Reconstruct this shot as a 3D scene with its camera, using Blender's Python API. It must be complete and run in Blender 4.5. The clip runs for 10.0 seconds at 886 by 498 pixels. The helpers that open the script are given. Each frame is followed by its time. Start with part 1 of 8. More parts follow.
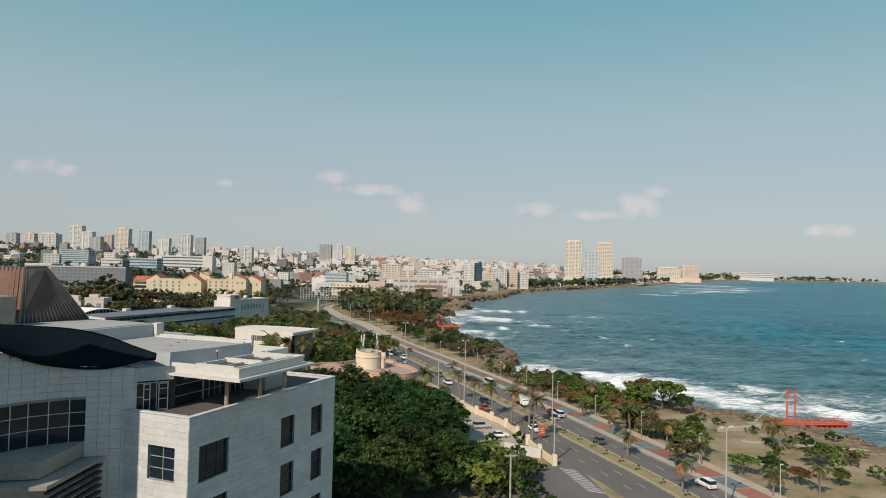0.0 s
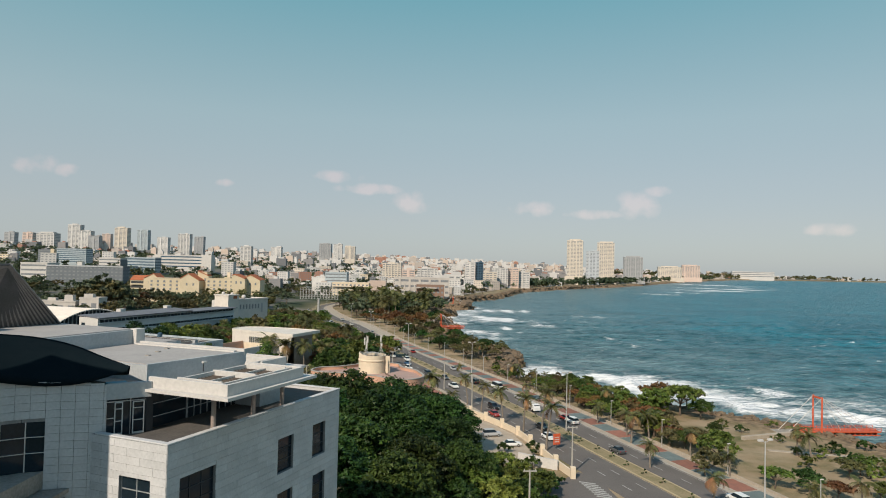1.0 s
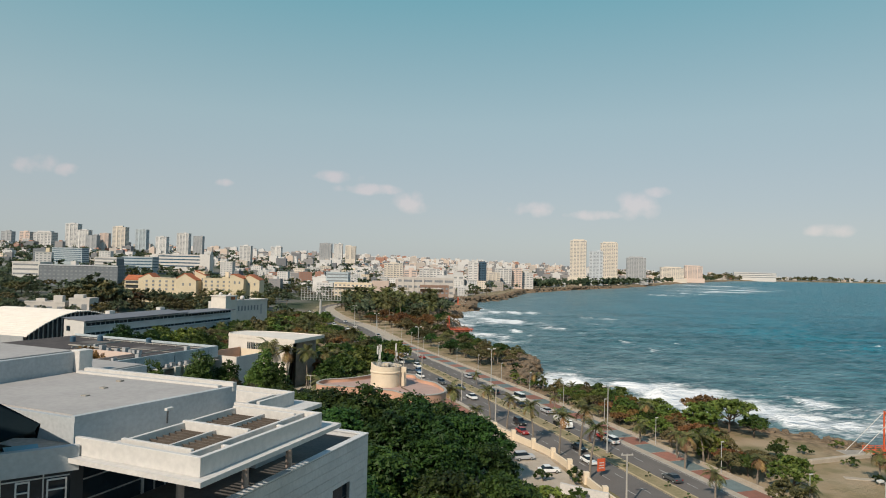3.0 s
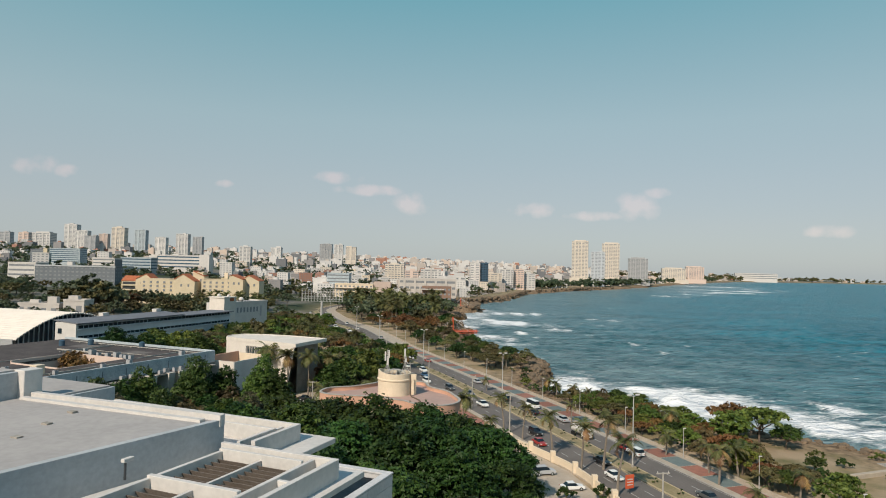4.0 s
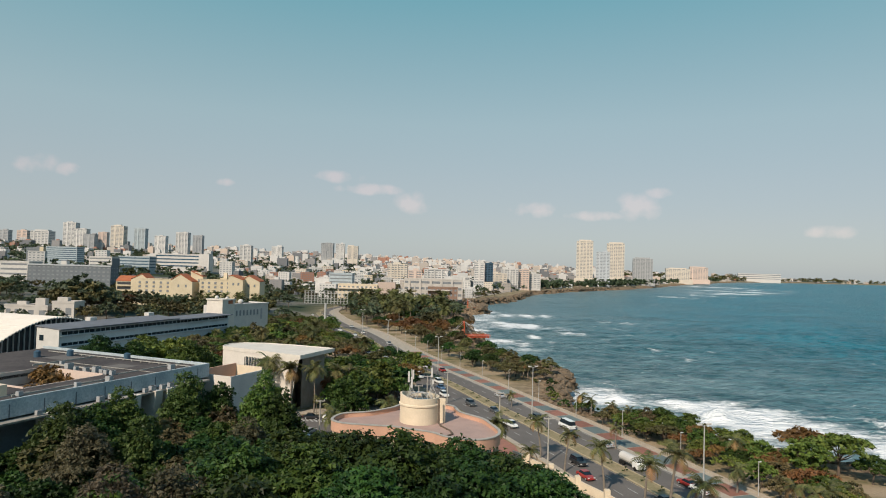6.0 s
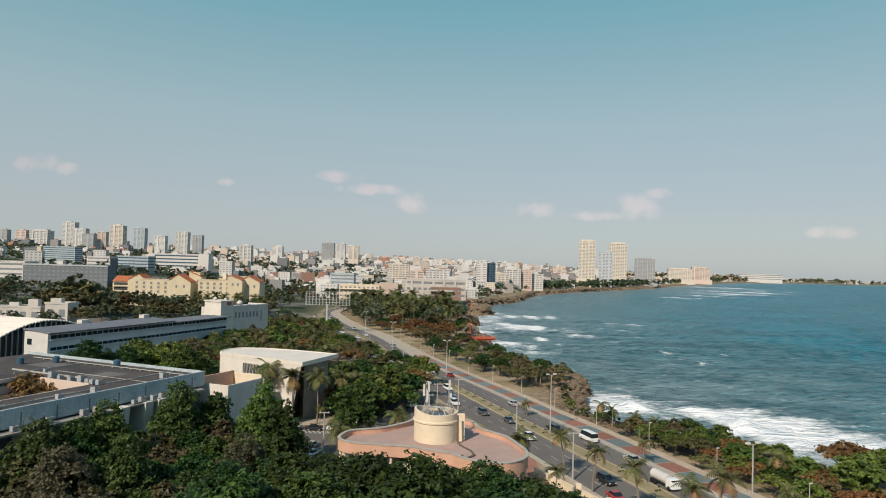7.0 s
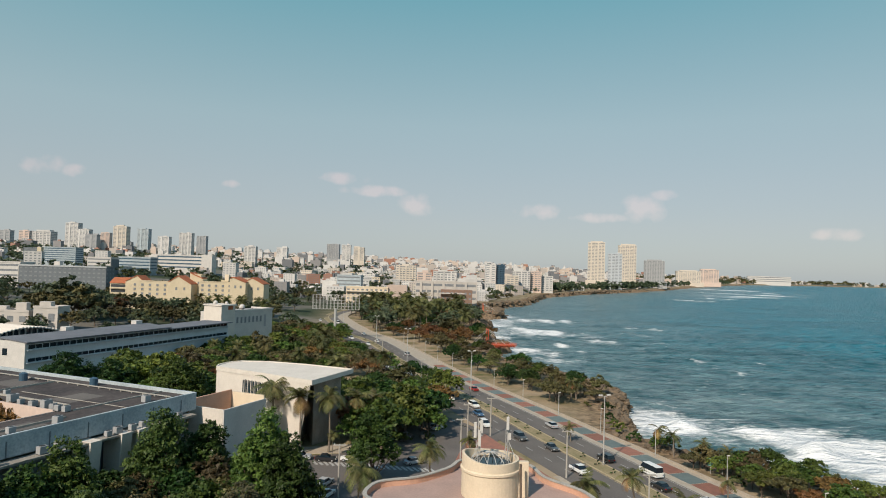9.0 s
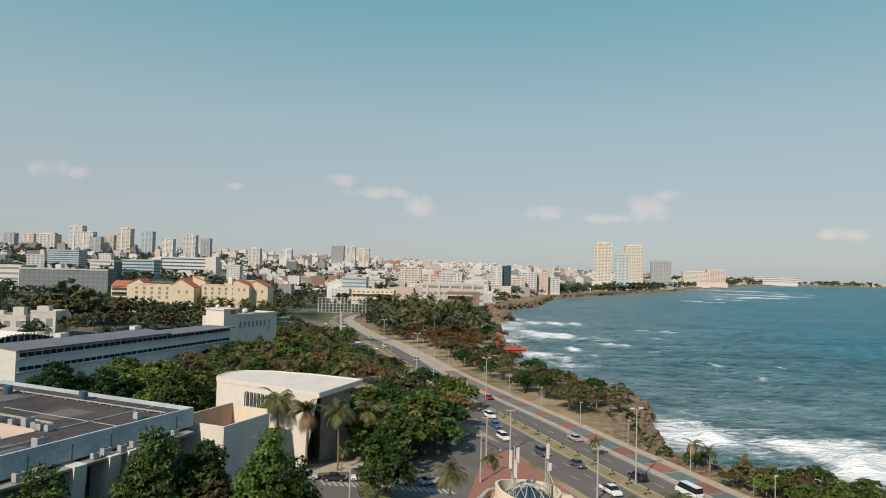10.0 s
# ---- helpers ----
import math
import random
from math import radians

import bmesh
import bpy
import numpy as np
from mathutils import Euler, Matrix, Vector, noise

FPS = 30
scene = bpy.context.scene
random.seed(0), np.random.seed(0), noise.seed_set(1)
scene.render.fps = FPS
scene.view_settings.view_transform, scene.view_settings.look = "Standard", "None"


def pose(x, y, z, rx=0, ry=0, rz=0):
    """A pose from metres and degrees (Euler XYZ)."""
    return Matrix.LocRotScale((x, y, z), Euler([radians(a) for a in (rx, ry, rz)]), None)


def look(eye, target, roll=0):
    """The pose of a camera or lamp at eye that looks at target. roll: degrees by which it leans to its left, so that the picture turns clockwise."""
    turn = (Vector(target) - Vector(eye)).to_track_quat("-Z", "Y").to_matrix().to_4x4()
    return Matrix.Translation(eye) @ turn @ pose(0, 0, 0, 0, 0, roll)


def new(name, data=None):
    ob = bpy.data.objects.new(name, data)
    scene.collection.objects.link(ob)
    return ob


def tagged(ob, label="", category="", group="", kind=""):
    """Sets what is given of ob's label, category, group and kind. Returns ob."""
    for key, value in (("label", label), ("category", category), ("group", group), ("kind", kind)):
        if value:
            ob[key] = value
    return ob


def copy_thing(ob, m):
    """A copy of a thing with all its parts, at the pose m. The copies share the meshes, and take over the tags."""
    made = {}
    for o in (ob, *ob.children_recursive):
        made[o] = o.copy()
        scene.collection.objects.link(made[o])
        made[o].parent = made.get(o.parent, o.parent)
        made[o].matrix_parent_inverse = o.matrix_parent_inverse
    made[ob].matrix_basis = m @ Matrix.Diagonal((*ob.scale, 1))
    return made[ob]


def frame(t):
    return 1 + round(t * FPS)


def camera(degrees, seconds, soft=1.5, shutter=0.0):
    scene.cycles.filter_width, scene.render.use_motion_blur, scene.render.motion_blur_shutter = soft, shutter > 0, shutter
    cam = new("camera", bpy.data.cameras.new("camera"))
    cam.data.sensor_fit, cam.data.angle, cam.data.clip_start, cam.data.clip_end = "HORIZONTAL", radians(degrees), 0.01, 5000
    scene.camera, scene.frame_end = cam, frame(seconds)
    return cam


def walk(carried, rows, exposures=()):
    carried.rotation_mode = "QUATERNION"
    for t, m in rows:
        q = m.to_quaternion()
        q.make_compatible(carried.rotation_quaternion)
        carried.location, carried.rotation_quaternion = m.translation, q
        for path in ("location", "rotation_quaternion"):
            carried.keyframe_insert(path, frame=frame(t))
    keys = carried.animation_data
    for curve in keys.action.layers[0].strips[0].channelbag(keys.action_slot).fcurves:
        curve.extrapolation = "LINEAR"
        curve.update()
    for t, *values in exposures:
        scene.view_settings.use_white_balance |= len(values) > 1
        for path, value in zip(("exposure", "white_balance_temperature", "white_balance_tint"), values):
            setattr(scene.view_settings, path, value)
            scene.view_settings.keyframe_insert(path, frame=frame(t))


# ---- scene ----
cam = camera(70.0, 10.0, soft=1.0)
PATH = [
    (0, (0.848, -1.969, 41.432), (0.856, 0.03, 41.489), 1.3),
    (0.5, (-0.074, 2.471, 41.357), (-0.066, 4.47, 41.412), 1.2),
    (1, (-1.181, 7.179, 41.215), (-1.172, 9.179, 41.27), 1.3),
    (1.5, (-2.372, 11.918, 41.103), (-2.363, 13.917, 41.158), 1.2),
    (2, (-3.741, 16.837, 40.991), (-3.731, 18.836, 41.046), 1.4),
    (2.5, (-5.205, 21.846, 40.919), (-5.195, 23.845, 40.974), 1.4),
    (4, (-9.149, 36.82, 40.397), (-9.139, 38.819, 40.456), 1.4),
    (4.5, (-10.658, 42.031, 40.449), (-10.649, 44.03, 40.507), 1.4),
    (5, (-12.083, 47.242, 40.603), (-12.073, 49.241, 40.661), 1.4),
    (5.5, (-13.583, 52.484, 40.918), (-13.574, 54.484, 40.975), 1.5),
    (7, (-17.997, 68.948, 41.19), (-17.99, 70.947, 41.247), 1.6),
    (7.5, (-19.606, 74.828, 41.112), (-19.601, 76.827, 41.17), 1.6),
    (8, (-21.075, 80.672, 41.096), (-21.073, 82.672, 41.154), 1.6),
    (8.5, (-22.694, 86.779, 41.03), (-22.696, 88.778, 41.091), 1.6),
    (9, (-24.315, 92.754, 41.027), (-24.322, 94.753, 41.089), 1.7),
    (9.5, (-25.712, 98.328, 41.151), (-25.726, 100.327, 41.213), 1.7),
    (10, (-27.01, 103.174, 41.243), (-27.03, 105.173, 41.309), 1.5),
]
walk(cam, [(t, look(eye, target, roll)) for t, eye, target, roll in PATH])

# ---------------------------------------------------------------- light
world = bpy.data.worlds.new("sky")
scene.world = world
world.use_nodes = True
wn, wl = world.node_tree.nodes, world.node_tree.links
sky = wn.new("ShaderNodeTexSky")
sky.sky_type, sky.sun_disc = "NISHITA", False
SUN_TO = Vector((-0.503, -0.864, 0.0)).normalized()
SUN_EL = radians(39)
sky.sun_elevation = SUN_EL
sky.sun_rotation = math.atan2(SUN_TO.x, SUN_TO.y)
sky.altitude, sky.air_density, sky.dust_density, sky.ozone_density = 0, 1.0, 0.6, 1.5
bg = wn["Background"]
bg.inputs["Strength"].default_value = 0.13
wl.new(sky.outputs["Color"], bg.inputs["Color"])
# sea haze over the clear sky: pale and grey at the horizon, teal higher up, with a few small clouds
tc = wn.new("ShaderNodeTexCoord")
sep = wn.new("ShaderNodeSeparateXYZ")
wl.new(tc.outputs["Generated"], sep.inputs[0])
ramp = wn.new("ShaderNodeValToRGB")
ramp.color_ramp.elements[0].position, ramp.color_ramp.elements[0].color = 0.0, (0.375, 0.425, 0.462, 1)
ramp.color_ramp.elements[1].position, ramp.color_ramp.elements[1].color = 0.85, (0.13, 0.27, 0.46, 1)
for pos, col in ((0.07, (0.406, 0.440, 0.460, 1)), (0.13, (0.396, 0.456, 0.471, 1)), (0.22, (0.354, 0.474, 0.490, 1)), (0.42, (0.142, 0.39, 0.445, 1))):
    ramp.color_ramp.elements.new(pos).color = col
wl.new(sep.outputs["Z"], ramp.inputs["Fac"])


def wmath(kind, a, c):
    x = wn.new("ShaderNodeMath")
    x.operation = kind
    for k, v in enumerate((a, c)):
        if isinstance(v, (int, float)):
            x.inputs[k].default_value = v
        else:
            wl.new(v, x.inputs[k])
    return x.outputs[0]


cn = wn.new("ShaderNodeTexNoise")
cn.inputs["Scale"].default_value, cn.inputs["Detail"].default_value = 34, 8
wl.new(tc.outputs["Generated"], cn.inputs["Vector"])
az = wmath("ARCTAN2", sep.outputs["X"], sep.outputs["Y"])
cloud = None
for az0, el0, w, h in ((-0.575, 0.124, 0.030, 0.016), (-0.533, 0.118, 0.020, 0.010), (-0.329, 0.117, 0.016, 0.007), (-0.166, 0.135, 0.042, 0.011), (-0.11, 0.118, 0.06, 0.010), (-0.045, 0.100, 0.036, 0.021), (0.146, 0.092, 0.040, 0.014), (0.237, 0.085, 0.060, 0.009), (0.305, 0.098, 0.042, 0.024), (0.33, 0.118, 0.022, 0.010), (0.554, 0.061, 0.040, 0.010), (-0.9, 0.12, 0.08, 0.02), (0.9, 0.09, 0.09, 0.025), (2.2, 0.15, 0.12, 0.03), (-2.3, 0.16, 0.12, 0.03)):
    u = wmath("DIVIDE", wmath("SUBTRACT", az, az0), w)
    v = wmath("DIVIDE", wmath("SUBTRACT", sep.outputs["Z"], el0), h)
    g = wmath("SUBTRACT", 1.0, wmath("ADD", wmath("MULTIPLY", u, u), wmath("MULTIPLY", v, v)))
    cloud = g if cloud is None else wmath("MAXIMUM", cloud, g)
dens = wn.new("ShaderNodeMapRange")
dens.inputs["From Min"].default_value, dens.inputs["From Max"].default_value, dens.inputs["To Max"].default_value = 0.1, 0.9, 0.75
wl.new(wmath("ADD", wmath("MULTIPLY", wmath("MAXIMUM", cloud, -0.5), 0.75), wmath("MULTIPLY", wmath("SUBTRACT", cn.outputs["Fac"], 0.5), 2.6)), dens.inputs["Value"])
inside = wn.new("ShaderNodeMapRange")
inside.inputs["From Min"].default_value, inside.inputs["From Max"].default_value = -0.4, 0.5
wl.new(cloud, inside.inputs["Value"])
haze = wn.new("ShaderNodeMix")
haze.data_type = "RGBA"
haze.inputs["B"].default_value = (0.66, 0.57, 0.555, 1)
wl.new(wmath("MULTIPLY", dens.outputs["Result"], inside.outputs["Result"]), haze.inputs["Factor"])
wl.new(ramp.outputs["Color"], haze.inputs["A"])
bg2 = wn.new("ShaderNodeBackground")
wl.new(haze.outputs["Result"], bg2.inputs["Color"])
wmix = wn.new("ShaderNodeMixShader")
wmix.inputs[0].default_value = 0.82
wl.new(bg.outputs[0], wmix.inputs[1])
wl.new(bg2.outputs[0], wmix.inputs[2])
wl.new(wmix.outputs[0], wn["World Output"].inputs["Surface"])
sun_data = bpy.data.lights.new("sun", "SUN")
sun_data.energy, sun_data.angle, sun_data.color = 4.75, radians(0.6), (1.0, 0.87, 0.72)
sun = new("sun", sun_data)
sun_dir = Vector((SUN_TO.x * math.cos(SUN_EL), SUN_TO.y * math.cos(SUN_EL), math.sin(SUN_EL)))
sun.matrix_world = look(sun_dir * 100, (0, 0, 0))

# ---------------------------------------------------------------- materials


def material(name, color, color2=None, scale=1.0, rough=0.8, metal=0.0, bump=0.0, bump_scale=8.0, spread=0.0, detail_scale=None, spec=0.3):
    """A node material: two colours mixed by noise at two scales, fine bump, and a random shift of value by object."""
    m = bpy.data.materials.new(name)
    m.use_nodes = True
    n, l = m.node_tree.nodes, m.node_tree.links
    b = n["Principled BSDF"]
    b.inputs["Roughness"].default_value = rough
    b.inputs["Metallic"].default_value = metal
    b.inputs["Specular IOR Level"].default_value = spec
    geo = n.new("ShaderNodeNewGeometry")
    color2 = color2 or tuple(c * 0.75 for c in color)
    big = n.new("ShaderNodeTexNoise")
    big.inputs["Scale"].default_value, big.inputs["Detail"].default_value = scale, 5
    l.new(geo.outputs["Position"], big.inputs["Vector"])
    small = n.new("ShaderNodeTexNoise")
    small.inputs["Scale"].default_value, small.inputs["Detail"].default_value = detail_scale or scale * 9, 4
    l.new(geo.outputs["Position"], small.inputs["Vector"])
    add = n.new("ShaderNodeMath")
    add.operation = "ADD"
    l.new(big.outputs["Fac"], add.inputs[0])
    l.new(small.outputs["Fac"], add.inputs[1])
    ramp = n.new("ShaderNodeMapRange")
    ramp.inputs["From Min"].default_value, ramp.inputs["From Max"].default_value = 0.75, 1.25
    l.new(add.outputs[0], ramp.inputs["Value"])
    mix = n.new("ShaderNodeMix")
    mix.data_type = "RGBA"
    mix.inputs["A"].default_value, mix.inputs["B"].default_value = (*color, 1), (*color2, 1)
    l.new(ramp.outputs["Result"], mix.inputs["Factor"])
    out = mix.outputs["Result"]
    if spread:
        info = n.new("ShaderNodeObjectInfo")
        rng = n.new("ShaderNodeMapRange")
        rng.inputs["To Min"].default_value, rng.inputs["To Max"].default_value = 1 - spread, 1 + spread
        l.new(info.outputs["Random"], rng.inputs["Value"])
        hsv = n.new("ShaderNodeHueSaturation")
        l.new(rng.outputs["Result"], hsv.inputs["Value"])
        l.new(out, hsv.inputs["Color"])
        out = hsv.outputs["Color"]
    l.new(out, b.inputs["Base Color"])
    if bump:
        bn = n.new("ShaderNodeTexNoise")
        bn.inputs["Scale"].default_value, bn.inputs["Detail"].default_value = bump_scale, 6
        l.new(geo.outputs["Position"], bn.inputs["Vector"])
        bp = n.new("ShaderNodeBump")
        bp.inputs["Strength"].default_value = bump
        l.new(bn.outputs["Fac"], bp.inputs["Height"])
        l.new(bp.outputs["Normal"], b.inputs["Normal"])
    return m


def foliage_material(name, color, color2, spread=0.38, hues=(0.455, 0.52)):
    """Leaves: colour varies from leaf to leaf and from tree to tree, with a little light let through."""
    m = bpy.data.materials.new(name)
    m.use_nodes = True
    n, l = m.node_tree.nodes, m.node_tree.links
    b = n["Principled BSDF"]
    b.inputs["Roughness"].default_value = 0.55
    b.inputs["Specular IOR Level"].default_value = 0.25
    geo, info = n.new("ShaderNodeNewGeometry"), n.new("ShaderNodeObjectInfo")
    noise_n = n.new("ShaderNodeTexNoise")
    noise_n.inputs["Scale"].default_value = 0.35
    l.new(geo.outputs["Position"], noise_n.inputs["Vector"])
    add = n.new("ShaderNodeMath")
    add.operation = "MULTIPLY_ADD"
    add.inputs[1].default_value = 0.45
    l.new(geo.outputs["Random Per Island"], add.inputs[0])
    l.new(noise_n.outputs["Fac"], add.inputs[2])
    ramp = n.new("ShaderNodeMapRange")
    ramp.inputs["From Min"].default_value, ramp.inputs["From Max"].default_value = 0.35, 1.05
    l.new(add.outputs[0], ramp.inputs["Value"])
    mix = n.new("ShaderNodeMix")
    mix.data_type = "RGBA"
    mix.inputs["A"].default_value, mix.inputs["B"].default_value = (*color, 1), (*color2, 1)
    l.new(ramp.outputs["Result"], mix.inputs["Factor"])
    rng = n.new("ShaderNodeMapRange")
    rng.inputs["To Min"].default_value, rng.inputs["To Max"].default_value = 1 - spread, 1 + spread
    l.new(info.outputs["Random"], rng.inputs["Value"])
    hsv = n.new("ShaderNodeHueSaturation")
    l.new(rng.outputs["Result"], hsv.inputs["Value"])
    turn = n.new("ShaderNodeMath")
    turn.operation = "MULTIPLY"
    turn.inputs[1].default_value = 7.31
    l.new(info.outputs["Random"], turn.inputs[0])
    wrap = n.new("ShaderNodeMath")
    wrap.operation = "FRACT"
    l.new(turn.outputs[0], wrap.inputs[0])
    hue = n.new("ShaderNodeMapRange")
    hue.inputs["To Min"].default_value, hue.inputs["To Max"].default_value = hues
    l.new(wrap.outputs[0], hue.inputs["Value"])
    l.new(hue.outputs["Result"], hsv.inputs["Hue"])
    l.new(mix.outputs["Result"], hsv.inputs["Color"])
    l.new(hsv.outputs["Color"], b.inputs["Base Color"])
    tr = n.new("ShaderNodeBsdfTranslucent")
    l.new(hsv.outputs["Color"], tr.inputs["Color"])
    ms = n.new("ShaderNodeMixShader")
    ms.inputs[0].default_value = 0.16
    l.new(b.outputs[0], ms.inputs[1])
    l.new(tr.outputs[0], ms.inputs[2])
    l.new(ms.outputs[0], n["Material Output"].inputs["Surface"])
    return m


M = {}
M["stone"] = material("stone_cladding", (0.55, 0.545, 0.54), (0.45, 0.448, 0.445), 0.6, 0.75, bump=0.15, bump_scale=5, spread=0.07)
M["joint"] = material("cladding_joint", (0.27, 0.27, 0.27), None, 2, 0.9)
M["white"] = material("white_paint", (0.58, 0.553, 0.52), (0.48, 0.46, 0.435), 0.4, 0.7, bump=0.08, bump_scale=3)
M["whitehouse"] = material("white_wall", (0.60, 0.58, 0.555), (0.49, 0.475, 0.455), 0.15, 0.8, spread=0.12)
M["roofgrey"] = material("roof_membrane", (0.375, 0.352, 0.335), (0.31, 0.293, 0.28), 0.35, 0.85, bump=0.1, bump_scale=4)
M["fascia"] = material("grey_fascia", (0.42, 0.44, 0.45), (0.33, 0.35, 0.36), 0.5, 0.7)
M["black"] = material("black_membrane", (0.006, 0.011, 0.014), (0.008, 0.013, 0.016), 1.0, 1.0, spec=0.0)
M["glass"] = material("dark_glass", (0.010, 0.018, 0.025), (0.015, 0.026, 0.036), 0.5, 0.08, spec=0.35)
M["frame"] = material("aluminium_frame", (0.55, 0.56, 0.56), None, 2, 0.4, metal=0.4)
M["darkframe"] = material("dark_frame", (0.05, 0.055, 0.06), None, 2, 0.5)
M["brownmetal"] = material("brown_sheet_roof", (0.20, 0.12, 0.09), (0.15, 0.09, 0.07), 0.8, 0.55, metal=0.1)
M["darkmetal"] = material("dark_sheet_roof", (0.10, 0.09, 0.09), (0.07, 0.065, 0.06), 0.8, 0.45, metal=0.3)
M["asphalt"] = material("asphalt", (0.150, 0.134, 0.122), (0.112, 0.100, 0.092), 0.12, 0.9, bump=0.2, bump_scale=20, detail_scale=3)
M["marking"] = material("road_paint", (0.46, 0.45, 0.42), (0.24, 0.235, 0.22), 1.2, 0.8)
M["yellowpaint"] = material("yellow_kerb", (0.44, 0.36, 0.22), (0.34, 0.28, 0.18), 0.8, 0.8)
M["kerb"] = material("kerb_concrete", (0.40, 0.38, 0.34), (0.30, 0.28, 0.25), 0.8, 0.85)
M["redpave"] = material("red_paving", (0.31, 0.135, 0.095), (0.21, 0.105, 0.08), 0.7, 0.85, bump=0.15, spread=0.15)
M["tealpave"] = material("teal_paving", (0.15, 0.19, 0.185), (0.115, 0.145, 0.142), 0.7, 0.85, bump=0.15, spread=0.12)
M["path"] = material("sand_concrete", (0.42, 0.36, 0.29), (0.33, 0.28, 0.22), 0.5, 0.9, bump=0.1)
M["drygrass"] = material("dry_grass", (0.30, 0.235, 0.14), (0.19, 0.165, 0.085), 0.25, 0.95, bump=0.5, bump_scale=6)
M["rock"] = material("coral_rock", (0.20, 0.145, 0.095), (0.09, 0.07, 0.05), 0.5, 0.95, bump=0.8, bump_scale=2.5)
M["concrete"] = material("weathered_concrete", (0.34, 0.31, 0.27), (0.22, 0.20, 0.17), 0.5, 0.85, bump=0.15)
M["lampmetal"] = material("galvanised_steel", (0.50, 0.49, 0.47), None, 1, 0.5, metal=0.2)
M["orange"] = material("orange_steel", (0.62, 0.11, 0.045), (0.48, 0.09, 0.04), 1, 0.5)
M["terracotta"] = material("terracotta_wall", (0.58, 0.34, 0.24), (0.49, 0.285, 0.20), 0.5, 0.8, bump=0.1)
M["pinkfloor"] = material("pink_terrace_floor", (0.42, 0.29, 0.245), (0.33, 0.235, 0.205), 0.4, 0.9, bump=0.1)
M["cream"] = material("cream_wall", (0.68, 0.57, 0.43), (0.60, 0.50, 0.37), 0.5, 0.8, bump=0.08)
M["yellowwall"] = material("yellow_ochre_wall", (0.60, 0.51, 0.365), (0.52, 0.44, 0.31), 0.2, 0.85)
M["redroof"] = material("red_tile_roof", (0.42, 0.14, 0.06), (0.32, 0.10, 0.05), 0.5, 0.85)
M["darkroof"] = material("bitumen_roof", (0.042, 0.035, 0.035), (0.090, 0.075, 0.070), 0.16, 0.9, bump=0.2, detail_scale=1.5)
M["ribmetal"] = material("pale_metal_rib", (0.26, 0.23, 0.21), (0.18, 0.16, 0.15), 0.8, 0.5, metal=0.3)
M["shell"] = material("warm_white_plaster", (0.66, 0.605, 0.54), (0.57, 0.52, 0.46), 0.3, 0.8, bump=0.08)
M["paleblue"] = material("pale_blue_wall", (0.45, 0.50, 0.52), (0.28, 0.33, 0.355), 0.3, 0.8, spread=0.05)
M["bluegrey"] = material("blue_grey_roof", (0.165, 0.17, 0.19), (0.125, 0.13, 0.145), 0.2, 0.7)
M["greywall"] = material("grey_wall", (0.36, 0.365, 0.37), (0.29, 0.295, 0.30), 0.2, 0.85, spread=0.08)
M["beige"] = material("beige_tower_wall", (0.60, 0.535, 0.455), (0.52, 0.46, 0.385), 0.1, 0.8)
M["hallwall"] = material("blue_white_hall_wall", (0.56, 0.60, 0.63), (0.46, 0.50, 0.53), 0.25, 0.8)
M["terracefloor"] = material("terrace_floor", (0.115, 0.105, 0.095), (0.075, 0.07, 0.066), 0.7, 0.85)
M["slatbrown"] = material("weathered_slats", (0.20, 0.165, 0.14), (0.14, 0.115, 0.095), 1.0, 0.85)
M["columnbrown"] = material("grey_brown_column", (0.30, 0.25, 0.22), (0.24, 0.20, 0.18), 1.0, 0.6)
M["brownwall"] = material("brown_brick_wall", (0.26, 0.17, 0.13), (0.20, 0.13, 0.10), 0.4, 0.85)
M["tealliner"] = material("teal_liner", (0.05, 0.26, 0.36), (0.04, 0.20, 0.29), 1.5, 0.5)
M["towergrey"] = material("blue_white_tower_wall", (0.48, 0.51, 0.54), (0.40, 0.43, 0.46), 0.1, 0.8)
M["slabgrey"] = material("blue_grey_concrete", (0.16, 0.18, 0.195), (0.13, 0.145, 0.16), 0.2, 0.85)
# pale base colour of far walls takes the place of haze
M["hazewall"] = material("haze_paled_wall", (0.52, 0.48, 0.44), (0.42, 0.39, 0.36), 0.03, 0.85)


def town_material():
    """Plaster whose colour changes from house to house."""
    m = bpy.data.materials.new("town_plaster")
    m.use_nodes = True
    n, l = m.node_tree.nodes, m.node_tree.links
    geo, r = n.new("ShaderNodeNewGeometry"), n.new("ShaderNodeValToRGB")
    r.color_ramp.interpolation = "CONSTANT"
    r.color_ramp.elements[0].color = (0.55, 0.53, 0.51, 1)
    r.color_ramp.elements[1].position, r.color_ramp.elements[1].color = 0.30, (0.42, 0.37, 0.33, 1)
    for pos, c in ((0.45, (0.24, 0.23, 0.23, 1)), (0.62, (0.52, 0.42, 0.35, 1)), (0.74, (0.15, 0.155, 0.165, 1)), (0.86, (0.33, 0.17, 0.12, 1)), (0.92, (0.50, 0.49, 0.48, 1))):
        r.color_ramp.elements.new(pos).color = c
    l.new(geo.outputs["Random Per Island"], r.inputs["Fac"])
    l.new(r.outputs["Color"], n["Principled BSDF"].inputs["Base Color"])
    n["Principled BSDF"].inputs["Roughness"].default_value = 0.85
    return m


